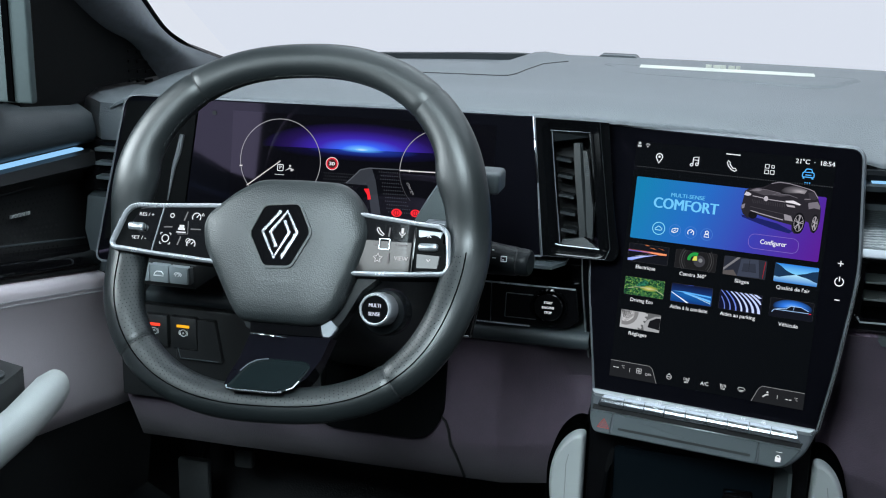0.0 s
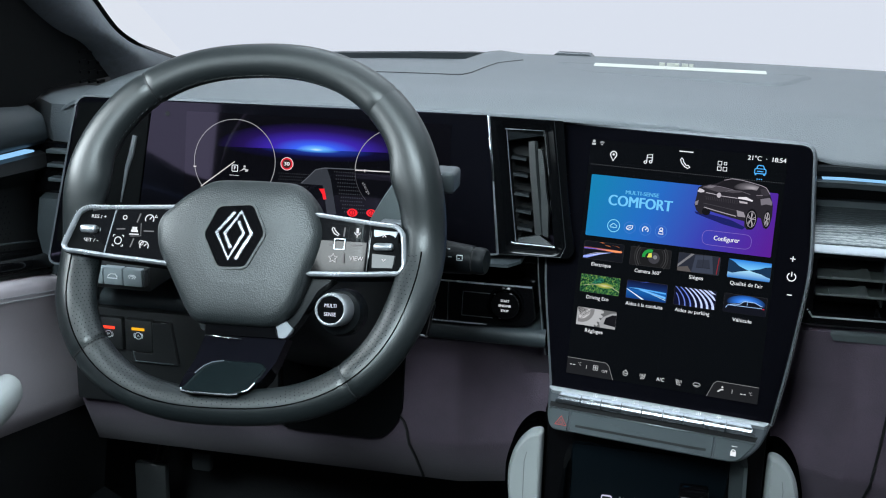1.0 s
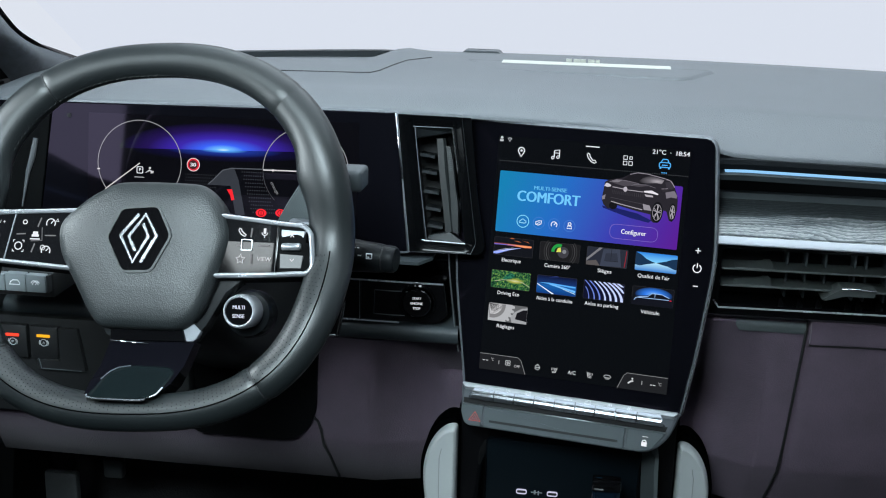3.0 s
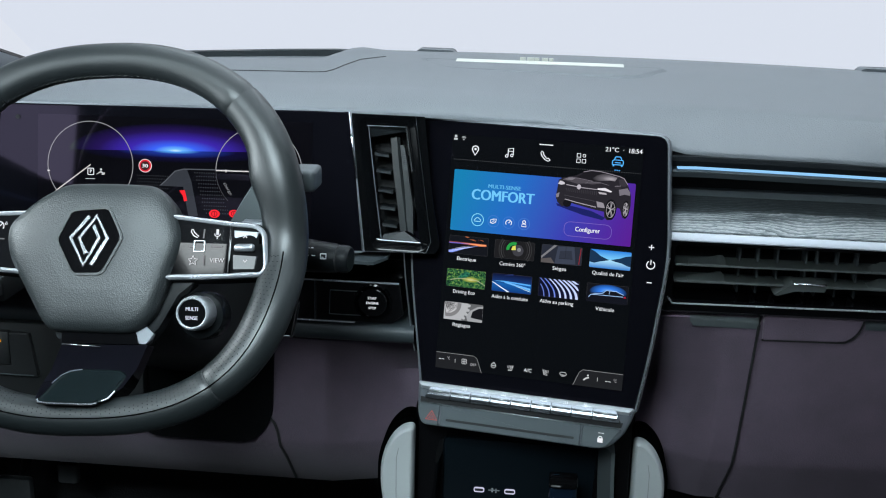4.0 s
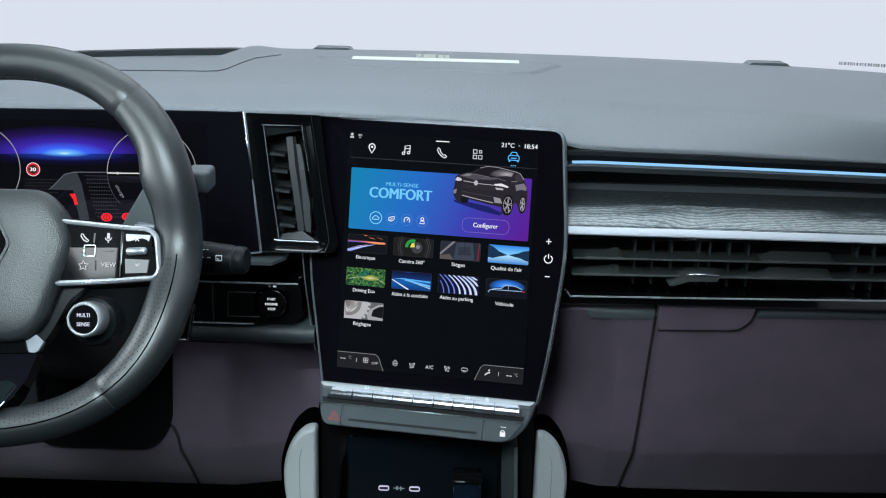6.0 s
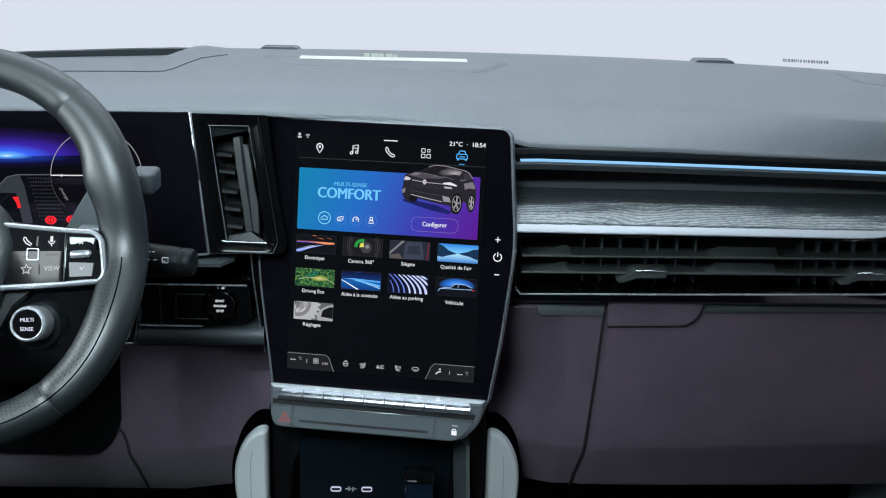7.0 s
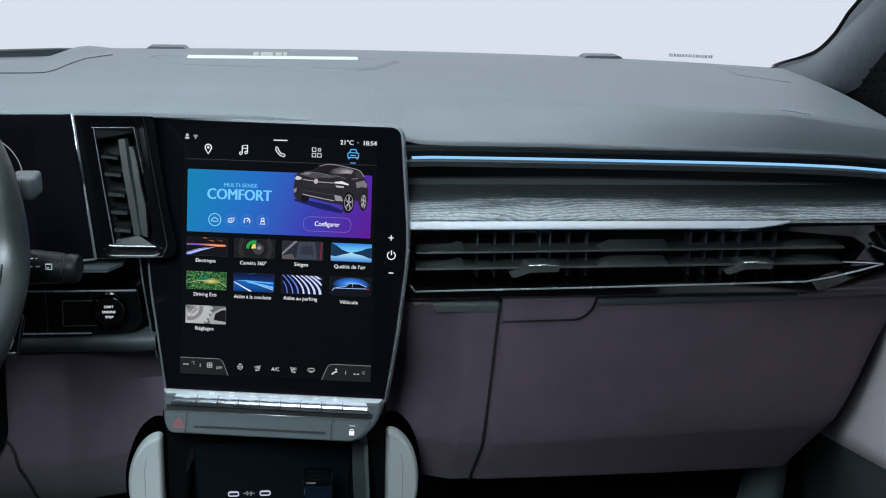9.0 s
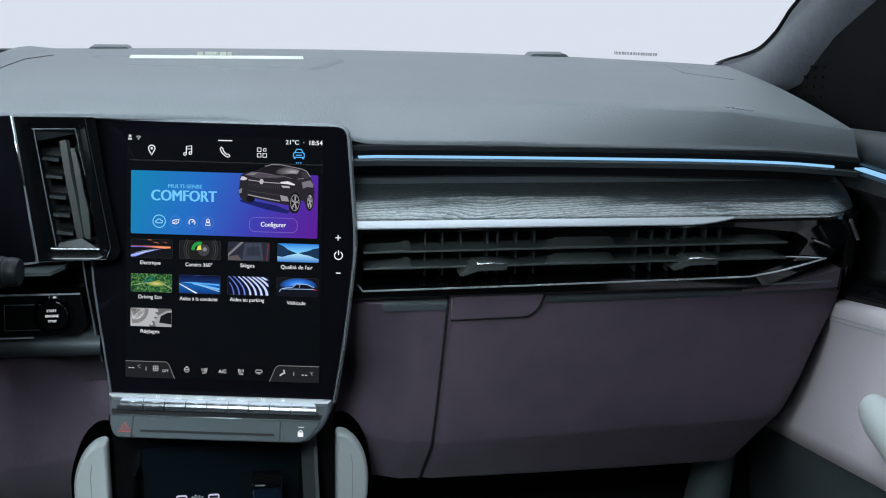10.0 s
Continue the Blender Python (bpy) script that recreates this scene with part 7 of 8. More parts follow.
# the rim's own axes within the wheel's
RIM = WHF.inverted() @ plane_frame((-0.4107, 0.968, 0.8738), -1.9, 25.7) @ Matrix.Rotation(radians(4.76), 4, "Z")


def rim_point(a):
    """Centre line of the rim at the angle a (degrees, anticlockwise from the right): a circle squared at its foot."""
    c, s = math.cos(radians(a)), math.sin(radians(a))
    n, B = (2.33, 0.1612) if s > 0 else (2.56, 0.1641)
    x = 0.1686 * math.copysign(abs(c) ** (2 / n), c)
    y = B * math.copysign(abs(s) ** (2 / n), s)
    dip = math.exp(-((y + 0.014) / 0.045) ** 2)
    return Vector((x, y, -0.0103 + 0.0060 * max(0, -s) - 0.017 * dip))


def rim_frame(a):
    p = rim_point(a)
    t = (rim_point(a + 0.5) - rim_point(a - 0.5)).normalized()
    out = t.cross(Vector((0, 0, 1))).normalized()
    if out.dot(p) < 0:
        out = -out
    return p, t, out


def rim_surface(a, phi, lift=0.0):
    """A point on the rim's skin; phi: 0 outwards, 90 towards the driver, 180 inwards."""
    p, t, out = rim_frame(a)
    c2 = math.cos(radians(a)) ** 2
    d = min(abs((a % 360) - 15), abs((a % 360) - 165))
    inward = max(0.0, -math.cos(radians(phi)))
    rr, rz = 0.0163 + 0.0044 * c2 + 0.0055 * inward * math.exp(-(d / 7.5) ** 2), 0.0150
    c, s = math.cos(radians(phi)), math.sin(radians(phi))
    return p + out * c * (rr + lift) + Vector((0, 0, 1)) * s * (rz + lift)


def even_angles(a0, a1, step=0.004):
    """Angles that lie evenly along the rim's length."""
    out, a, acc, last = [a0], a0, 0.0, rim_point(a0)
    while a < a1:
        a += 0.25
        p = rim_point(a)
        acc += (p - last).length
        last = p
        if acc >= step:
            out.append(a)
            acc = 0.0
    out.append(a1)
    return out


for nm, a0, a1, lb in (("rim_top", 43.1, 123.9, "smooth dark leather top of the rim"), ("rim_side", 124.2, 219.3, "dark leather side of the rim"), ("rim_side", -53.3, 42.8, "dark leather side of the rim"), ("rim_bottom", 219.6, 306.4, "dark leather foot of the rim")):
    bm = bmesh.new()
    aa = even_angles(a0, a1, 0.005)
    loops = []
    for i, a in enumerate(aa):
        k = -0.0012 if i in (0, len(aa) - 1) else 0.0
        loops.append([rim_surface(a, 360 * j / 26, k) for j in range(26)])
    rings(bm, loops, True, True, True)
    rim_part = part(nm, bm, M["leather"], sw, lb, angle=60)
for a in (42.95, 124.05, 219.45, 306.55):
    bm = bmesh.new()
    rings(bm, [[rim_surface(a + d, 360 * j / 26, -0.0004) for j in range(26)] for d in (-0.28, 0.28)], True, True, True)
    part("rim_seam", bm, M["black"], sw, "dark leather joint")
bm = bmesh.new()
for a in even_angles(50, 150, 0.0062):
    b = tube([rim_surface(a, 163, 0.0003), rim_surface(a + 0.6, 165, 0.0006), rim_surface(a + 1.1, 166, 0.0002)], 0.00026, 5, bm=bm)
tagged(part("stitching", bm, M["thread"], sw, "pale thread stitching inside the rim"), kind="stuff")
for a0, a1 in ((184, 356),):
    part("piping", tube([rim_surface(a, 84, 0.0001) for a in even_angles(a0, a1, 0.006)], 0.0006, 6), M["groove"], sw, "dark seam along the rim")
holes = bmesh.new()
for i, a in enumerate(even_angles(185, 355, 0.0038)):
    if 255 < a < 285:
        rows_ = (96, 108)
    else:
        rows_ = (96, 107, 118, 129, 140, 151, 162)
    for j, phi in enumerate(rows_):
        ph = phi + (6 if i % 2 else 0)
        p, t, out = rim_frame(a)
        c = rim_surface(a, ph, 0.00012)
        nrm = (out * math.cos(radians(ph)) + Vector((0, 0, 1)) * math.sin(radians(ph))).normalized()
        s = nrm.cross(t).normalized()
        holes.faces.new([holes.verts.new(c + (t * math.cos(k * 1.0472) + s * math.sin(k * 1.0472)) * 0.00052) for k in range(6)])
tagged(part("perforation", holes, M["corner"], sw, "fine perforation of the leather", False), kind="stuff")
for ob in sw.children:
    ob.data.transform(RIM)

# airbag hub
hub_out = ccw(rounded([(-0.0400, 0.0480), (-0.0655, 0.0330), (-0.0925, 0.0080), (-0.0890, -0.0190), (-0.0520, -0.0780), (-0.0430, -0.0862), (0.0330, -0.0862), (0.0500, -0.0720), (0.0700, -0.0120), (0.0722, 0.0040), (0.0600, 0.0340), (0.0440, 0.0482), (0.0, 0.0496)], [0.010, 0.010, 0.012, 0.012, 0.010, 0.008, 0.012, 0.010, 0.012, 0.012, 0.012, 0.012, 0.02], 6))


def scaled(pts, k, cy=-0.012):
    return [(-0.010 + (x + 0.010) * k, cy + (y - cy) * k) for x, y in pts]


bm = bmesh.new()
rings(bm, [[(*p, -0.035) for p in scaled(hub_out, 0.98)], [(*p, -0.020) for p in hub_out], [(*p, -0.013) for p in hub_out], [(*p, -0.0085) for p in scaled(hub_out, 0.982)], [(*p, -0.0055) for p in scaled(hub_out, 0.95)],
           [(*p, -0.0030) for p in scaled(hub_out, 0.87)], [(*p, -0.0008) for p in scaled(hub_out, 0.72)], [(*p, 0.0002) for p in scaled(hub_out, 0.50)]], True, True, True)
hub = part("airbag_cover", bm, M["hub"], sw, "grained dark grey airbag cover", angle=70)
hexa = ccw(rounded([(-0.0279, 0.0206), (-0.0394, -0.0058), (-0.0225, -0.0353), (0.0032, -0.0340), (0.0187, -0.0019), (0.0050, 0.0237)], 0.0045, 5))
part("badge_lip", frame_plate(inset(hexa, -0.0022), hexa, -0.004, 0.0018), M["hub"], hub)
bd = part("badge", plate(hexa, -0.003, 0.0010, 0.0006), M["gloss"], hub, "gloss black six-sided badge")
mk = Flat(0.0014)
mk.line([(-0.0117, 0.0165), (-0.0274, -0.0034), (-0.0137, -0.0273), (-0.0014, -0.0033), (-0.0073, 0.0080)], 0.0030)
mk.line([(-0.0123, -0.0172), (-0.0196, -0.0039), (-0.0052, 0.0167), (0.0062, -0.0028), (-0.0065, -0.0273)], 0.0030)
mk.done("badge_mark", M["chrome"], bd, "plain silver diamond shape")
words("embossed_word", "AIRBAG", 0.0062, -0.0120, -0.0535, -0.0007, M["leather"], hub, width=0.0180, label="small embossed word")

# spokes with key fields; their outer ends lie over the rim
for side in (-1, 1):
    if side < 0:
        out = ccw(rounded([(-0.045, 0.0235), (-0.1619, 0.0168), (-0.1715, 0.0100), (-0.1832, -0.0235), (-0.1790, -0.0292), (-0.045, -0.0375)], [0.002, 0.012, 0.008, 0.006, 0.005, 0.002], 6))
    else:
        out = ccw(rounded([(0.045, 0.0235), (0.1405, 0.0140), (0.1478, 0.0072), (0.1518, -0.0245), (0.1474, -0.0322), (0.045, -0.0375)], [0.002, 0.008, 0.006, 0.008, 0.006, 0.002], 6))
    dense = []
    for p, q in zip(out, out[1:] + out[:1]):
        k = max(1, int((Vector(q) - Vector(p)).length / 0.008))
        dense += [tuple(Vector(p).lerp(Vector(q), i / k)) for i in range(k)]
    out = dense
    inn = inset(out, 0.0040)
    bm = bmesh.new()
    rings(bm, [[(*p, z) for p in lp] for lp, z in ((out, -0.040), (inset(out, -0.0004), -0.0140), (inset(out, 0.0003), -0.0115), (inset(out, 0.0016), -0.0100), (inset(out, 0.0030), -0.0108), (inn, -0.0128), (inn, -0.026))])
    spk = part("spoke_frame", bm, M["spoke_silver"], sw, "satin chrome frame of the spoke keys")
    bm = bmesh.new()
    rings(bm, [[(*p, z) for p in lp] for lp, z in ((inset(out, 0.004), -0.0412), (inset(out, -0.0012), -0.0405), (inset(out, -0.0012), -0.0165), (inset(out, 0.0010), -0.0160))], True, True, True)
    part("spoke_shell", bm, M["corner"], spk, "dull black back shell of the spoke")
    bm = bmesh.new()
    lo = min(p[0] for p in inn)
    hi = max(p[0] for p in inn)
    rows = []
    for x in frange(lo + 0.0005, hi - 0.0005, 24):
        ys = []
        for p, q in zip(inn, inn[1:] + inn[:1]):
            if (p[0] - x) * (q[0] - x) <= 0 and abs(p[0] - q[0]) > 1e-9:
                ys.append(p[1] + (q[1] - p[1]) * (x - p[0]) / (q[0] - p[0]))
        rows.append([(x, max(ys), -0.0128), (x, -0.0035, -0.0122), (x, min(ys), -0.0136 if side > 0 else -0.0124)])
    part("key_field", sheet(rows, 0.004), M["gloss"], spk, "gloss black key field", angle=1)
    if side > 0:
        bed = [r for r in rows if r[0][0] > 0.1155]
        part("roller_bed", sheet([[(x, y - 0.0004 * (1 - j), z + 0.0008) for j, (x, y, z) in enumerate(r)] for r in bed], 0.0006), M["corner"], spk, "dull black bed of the roller")
    f = Flat(-0.0116)
    g = Flat(-0.0116)
    if side < 0:
        bm = bmesh.new()
        rings(bm, [[(x - 0.0006, y, -0.0130), (x - 0.0006, y, -0.0112), (x + 0.0006, y, -0.0112), (x + 0.0006, y, -0.0130)] for x, y in ((-0.1335, 0.0140), (-0.1405, -0.0285))], True, True, True)
        part("roller_divider", bm, M["rimgrey"], spk, "slanting thin grey divider")
        part("roller", box(-0.1665, -0.1495, -0.0098, -0.0022, -0.0140, -0.0060, 0.0028, seg=3), M["dull_metal"], spk, "polished roller key")
        f.arc(-0.1239, 0.0070, 0.0019, 0, 360, 0.0009, 14).arc(-0.0990, 0.0066, 0.0042, -30, 210, 0.0010, 14).line([(-0.0990, 0.0064), (-0.0965, 0.0094)], 0.0009).line([(-0.0940, 0.0086), (-0.0915, 0.0086), (-0.0927, 0.0111), (-0.0940, 0.0086)], 0.0007)
        f.arc(-0.1281, -0.0153, 0.0034, 0, 360, 0.0010, 16).arc(-0.1012, -0.0190, 0.0042, -30, 210, 0.0010, 14).arc(-0.1045, -0.0162, 0.0022, 0, 360, 0.0007, 12).line([(-0.1012, -0.0192), (-0.0988, -0.0168)], 0.0009)
        for dx, dy in ((-1, -1), (1, -1), (-1, 1), (1, 1)):
            f.line([(-0.1281 + dx * 0.0052, -0.0153 + dy * 0.0034), (-0.1281 + dx * 0.0052, -0.0153 + dy * 0.0052), (-0.1281 + dx * 0.0034, -0.0153 + dy * 0.0052)], 0.0008)
        f.rect(-0.1128, -0.0030, 0.0050, 0.0030).rect(-0.1128, -0.0053, 0.0070, 0.0022).rect(-0.1128, -0.0085, 0.0096, 0.0012)
        g.line([(-0.1070, 0.0025), (-0.1058, -0.0098), (-0.1165, -0.0104)], 0.0007)
        g.line([(-0.1310, -0.0045), (-0.1223, -0.0039)], 0.0011).line([(-0.1035, -0.0049), (-0.0931, -0.0047)], 0.0011).line([(-0.1085, 0.0115), (-0.1112, 0.0028)], 0.0013).line([(-0.1125, -0.0126), (-0.1151, -0.0210)], 0.0013)
        words("lettering", "RES / +", 0.0060, -0.1503, 0.0066, -0.0116, W, spk, width=0.0150, bold=0.0001)
        words("lettering", "SET / -", 0.0060, -0.1555, -0.0162, -0.0116, W, spk, width=0.0150, bold=0.0001)
    else:
        part("roller_divider", box(0.1145, 0.1160, -0.0330, 0.0125, -0.0132, -0.0112, 0.0003), M["gloss"], spk, "upright black divider")
        part("roller", box(0.1200, 0.1395, -0.0108, -0.0040, -0.0140, -0.0060, 0.0028, seg=3), M["dull_metal"], spk, "polished roller key")
        # fall of light put into the colours: upper facet pale, lower facet black
        for y0, y1, key in ((0.0095, -0.0030, "strip_satin"), (-0.0120, -0.0270, "gloss")):
            bm = bmesh.new()
            rings(bm, [[(0.1175, y0, -0.0130), (0.1430, y0 - 0.002, -0.0130), (0.1415, y1, -0.0130), (0.1185, y1, -0.0130)], [(0.1190, y0 - 0.0015, -0.0108), (0.1410, y0 - 0.003, -0.0108), (0.1395, y1 + 0.001, -0.0122), (0.1195, y1 + 0.001, -0.0122)]], True, True, True)
            part("roller_facet", bm, M[key], spk, "sloping facet beside the roller", False)
        f.line([(0.0796, 0.0086), (0.0790, 0.0066), (0.0815, 0.0031), (0.0850, 0.0014), (0.0862, 0.0028), (0.0844, 0.0039), (0.0818, 0.0064), (0.0812, 0.0082)], 0.0010, True)
        f.rect(0.1031, 0.0069, 0.0024, 0.0050).arc(0.1031, 0.0055, 0.0026, 180, 360, 0.0008, 10).rect(0.1031, 0.0019, 0.0008, 0.0026)
        g.line([(0.0912, 0.0092), (0.0907, 0.0008)], 0.0014).line([(0.0780, -0.0071), (0.0837, -0.0068)], 0.0013).line([(0.0990, -0.0067), (0.1080, -0.0062)], 0.0013).line([(0.0922, -0.0143), (0.0925, -0.0232)], 0.0014)
        star = [(0.0825 + (0.0046 if k % 2 == 0 else 0.0021) * math.sin(k * math.pi / 5), -0.0194 + (0.0046 if k % 2 == 0 else 0.0021) * math.cos(k * math.pi / 5)) for k in range(10)]
        f.line(star, 0.0007, True)
        f.line([(0.1275, 0.0018), (0.1293, 0.0036), (0.1311, 0.0018)], 0.0009).line([(0.1289, -0.0180), (0.1307, -0.0200), (0.1325, -0.0180)], 0.0009)
        words("lettering", "VIEW", 0.0074, 0.1042, -0.0186, -0.0116, W, spk, width=0.0130)
        part("key_edge", frame_plate(ccw(rounded([(0.0823, -0.0114), (0.0925, -0.0114), (0.0925, -0.0011), (0.0823, -0.0011)], 0.0012)), ccw(rounded([(0.0830, -0.0107), (0.0918, -0.0107), (0.0918, -0.0018), (0.0830, -0.0018)], 0.0010)), -0.0128, -0.0112), M["dull_metal"], spk, "thin bright outline of the middle key")
    f.done("key_symbols", W, spk, "white key symbols")
    g.done("key_ridges", M["grey_glow"], spk)
    for ob in [spk, *spk.children]:
        bend = 0.0055 if side > 0 or ob.name.startswith(("spoke_frame", "spoke_shell")) else 0.0
        for vtx in ob.data.vertices:
            vtx.co.z += 0.0035 + bend * ease((abs(vtx.co.x) - (0.112 if side > 0 else 0.138)) / 0.030)
    # dark arm from the spoke to the foot of the hub
    bm = bmesh.new()
    k = 1.0 if side > 0 else 0.86
    rings(bm, [[(x * side, y, z) for x, y in ((xa, ya), (xb, yb))] + [(xb * side, yb - 0.002, z - 0.014), (xa * side, ya, z - 0.014)] for xa, ya, xb, yb, z in ((0.060 * k, -0.034, 0.082 * k, -0.0365, -0.020), (0.052 * k, -0.055, 0.068 * k, -0.0490, -0.020), (0.040, -0.080, 0.054 * k, -0.078, -0.018), (0.031, -0.094, 0.0445 * k, -0.0915, -0.016))], True, True, True)
    part("lower_arm", bm, M["inlay"], sw, "dark satin arm beside the hub")
bm = bmesh.new()
rings(bm, [[(-0.0352, -0.0845, z), (0.0330, -0.0845, z), (0.0365, -0.0955, z), (-0.0350, -0.0968, z)] for z in (-0.028, -0.0170)] + [[(-0.0342, -0.0850, -0.0150), (0.0325, -0.0850, -0.0150), (0.0355, -0.0948, -0.0158), (-0.0340, -0.0962, -0.0158)]], True, True, True)
part("hub_foot", bm, M["gloss"], sw, "gloss black band below the hub", angle=20)
bm = bmesh.new()
rings(bm, [[(0.0335, -0.0840, z), (0.0420, -0.0785, z), (0.0495, -0.0850, z), (0.0450, -0.0925, z), (0.0425, -0.0945, z), (0.0370, -0.0945, z)] for z in (-0.028, -0.0160)], True, True, True)
part("foot_tip", bm, M["rimgrey"], sw, "bright metal tip beside the hub", angle=20)
part("foot_line", tube([(-0.0330, -0.0970, -0.0140), (0.0030, -0.0985, -0.0138)], 0.0005, 6), M["chrome"], sw, "thin chrome line")
bm = bmesh.new()
rings(bm, [[(-0.033, -0.098, -0.014), (0.0455, -0.0955, -0.014), (0.0455, -0.0955, -0.032), (-0.033, -0.098, -0.032)], [(-0.0365, -0.120, -0.010), (0.040, -0.117, -0.010), (0.040, -0.117, -0.03), (-0.0365, -0.120, -0.03)], [(-0.0385, -0.136, 0.0), (0.0345, -0.134, 0.0), (0.0345, -0.134, -0.03), (-0.0385, -0.136, -0.03)], [(-0.0385, -0.1470, 0.0095), (0.024, -0.1465, 0.0095), (0.024, -0.1465, -0.03), (-0.0385, -0.147, -0.03)]], True, True, True)
ls = part("lower_spoke", bm, M["cover_glass"], sw, "gloss black lower spoke", angle=60)


def foot_z(y):
    return lerp_table([(-0.152, 0.0125), (-0.147, 0.0100), (-0.136, 0.0005), (-0.120, -0.0095), (-0.098, -0.0138)], y)[0]


o = ccw(rounded([(-0.0365, -0.1505), (0.0150, -0.1500), (0.0265, -0.1445), (0.0350, -0.1240), (0.0280, -0.1190), (-0.0120, -0.1190), (-0.0250, -0.1250)], [0.005, 0.008, 0.008, 0.006, 0.010, 0.010, 0.010], 5))
bm = bmesh.new()
rings(bm, [[(x, y, -0.02) for x, y in o], [(x, y, foot_z(y) + 0.0012) for x, y in o], [(x, y, foot_z(y) + 0.0022) for x, y in inset(o, 0.0012)], [(x, y, foot_z(y) + 0.0012) for x, y in inset(o, 0.003)]], True, True, True)
part("spoke_pad", bm, M["pad_teal"], ls, "dark satin inlay of the lower spoke", angle=60)
part("pad_chrome", tube([(x, y, foot_z(y) + 0.0020) for x, y in ((-0.0350, -0.1475), (-0.0335, -0.1500), (-0.0250, -0.1508), (0.0120, -0.1504), (0.0180, -0.1492))], 0.0012, 6), M["chrome"], ls, "thin chrome line")
part("pad_chrome", tube([(x, y, foot_z(y) + 0.0020) for x, y in ((0.0215, -0.1470), (0.0262, -0.1445), (0.0295, -0.1380))], 0.0009, 6), M["chrome"], ls, "thin chrome line")
part("pad_chrome", tube([(x, y, foot_z(y) + 0.0018) for x, y in ((-0.0290, -0.1330), (-0.0240, -0.1255), (-0.0180, -0.1215), (-0.0080, -0.1195))], 0.0006, 6), M["rimgrey"], ls)

for ob in [ls, *ls.children]:
    for vtx in ob.data.vertices:
        vtx.co.z += 0.0085 * ease((-0.105 - vtx.co.y) / 0.035)

# drive-mode button on the spoke
kn = part("mode_button", lathe([(0.0225, -0.060), (0.0225, -0.044), (0.0205, -0.038), (0.0150, -0.036)], 40, o=(0.0845, -0.0680, 0)), M["inlay"], sw, "round drive-mode button")
part("button_ring", lathe([(0.0160, -0.040), (0.0160, -0.0240), (0.0153, -0.0160), (0.0145, -0.0130), (0.0134, -0.0120), (0.0126, -0.0126), (0.0122, -0.0150)], 48, o=(0.0838, -0.0658, 0)), M["spoke_silver"], kn, "broad chrome ring")
part("button_face", lathe([(0.0124, -0.022), (0.0124, -0.0138), (0.0120, -0.0132), (0.001, -0.0130)], 40, o=(0.0838, -0.0658, 0)), M["gloss"], kn, "gloss black face")
for i, t_ in enumerate(("MULTI", "SENSE")):
    words("lettering", t_, 0.0062, 0.0838, -0.0621 - 0.0078 * i, -0.0124, lit(0.80, 0.84, 1.0), kn, width=0.0112, bold=0.0002, label="white lit lettering")

turn = Matrix.Translation((0.0860, -0.0662, -0.014)) @ Matrix.Rotation(radians(7), 4, "X") @ Matrix.Translation((-0.0860, 0.0662, 0.014))
for ob in [kn, *kn.children]:
    ob.data.transform(turn)

# shift paddle, wiper stalk and gear selector right of the column
pd = part("shift_paddle", plate(ccw(rounded([(0.1400, -0.0380), (0.1680, -0.0400), (0.1714, -0.0495), (0.1670, -0.0806), (0.1558, -0.0808), (0.1400, -0.0700)], 0.002)), -0.056, -0.047, 0.0015), M["gloss"], sw, "gloss black shift paddle")
part("paddle_face", plate(ccw(rounded([(0.1612, -0.0585), (0.1648, -0.0560), (0.1640, -0.0700), (0.1612, -0.0772), (0.1575, -0.0772)], 0.001)), -0.0475, -0.0462), M["spoke_silver"], pd, "bright facet of the paddle")
part("paddle_edge", tube([(0.1658, -0.0800, -0.0465), (0.1565, -0.0802, -0.0465)], 0.0008, 6), M["dull_metal"], pd)

st = thing("wiper_stalk", "dark grey wiper stalk with white symbols beside the wheel", "stalk")
ax = [(-0.36, 1.085, 0.834), (-0.300, 1.080, 0.8325), (-0.262, 1.074, 0.8312), (-0.238, 1.070, 0.8307), (-0.2315, 1.069, 0.8306), (-0.2305, 1.069, 0.8306), (-0.212, 1.0665, 0.8306), (-0.2085, 1.066, 0.8306)]
part("barrel", tube(ax, [0.0110, 0.0140, 0.0160, 0.0160, 0.0157, 0.0154, 0.0142, 0.0136], 28), M["stalk"], st, angle=40)
part("barrel_joint", tube([(-0.2085, 1.0660, 0.8306), (-0.2070, 1.0658, 0.8306)], 0.0128, 28), M["hole"], st)
part("end_cap", tube([(-0.2070, 1.0658, 0.8306), (-0.2045, 1.0654, 0.8306), (-0.1985, 1.0645, 0.8306), (-0.1960, 1.0641, 0.8306)], [0.0130, 0.0135, 0.0130, 0.0112], 28), M["stalk"], st, "dull black end cap", angle=50)
bm = bmesh.new()
for x, z, w_ in ((-0.2378, 0.8420, 0.0028), (-0.2335, 0.8420, 0.0022), (-0.2378, 0.8356, 0.0026), (-0.2320, 0.8356, 0.0034)):
    d = math.sqrt(0.0158 ** 2 - (z - 0.8306) ** 2) + 0.0004
    box(x, x + w_, 1.0695 - d, 1.0705 - d, z - 0.0004, z + 0.0004, bm=bm)
for a, b, c, d in ((-0.2235, -0.2178, 0.8374, 0.8381), (-0.2230, -0.2184, 0.8330, 0.8336), (-0.2237, -0.2231, 0.8330, 0.8380), (-0.2183, -0.2177, 0.8330, 0.8380), (-0.2225, -0.2205, 0.8344, 0.8350)):
    e_ = 1.0678 - 0.0150 + ((c + d) / 2 - 0.8306) ** 2 / 0.030 - 0.0002
    box(a, b, e_ - 0.0006, e_ + 0.0006, c, d, bm=bm)
part("stalk_symbols", bm, M["white_print"], st, "small white printed symbols")

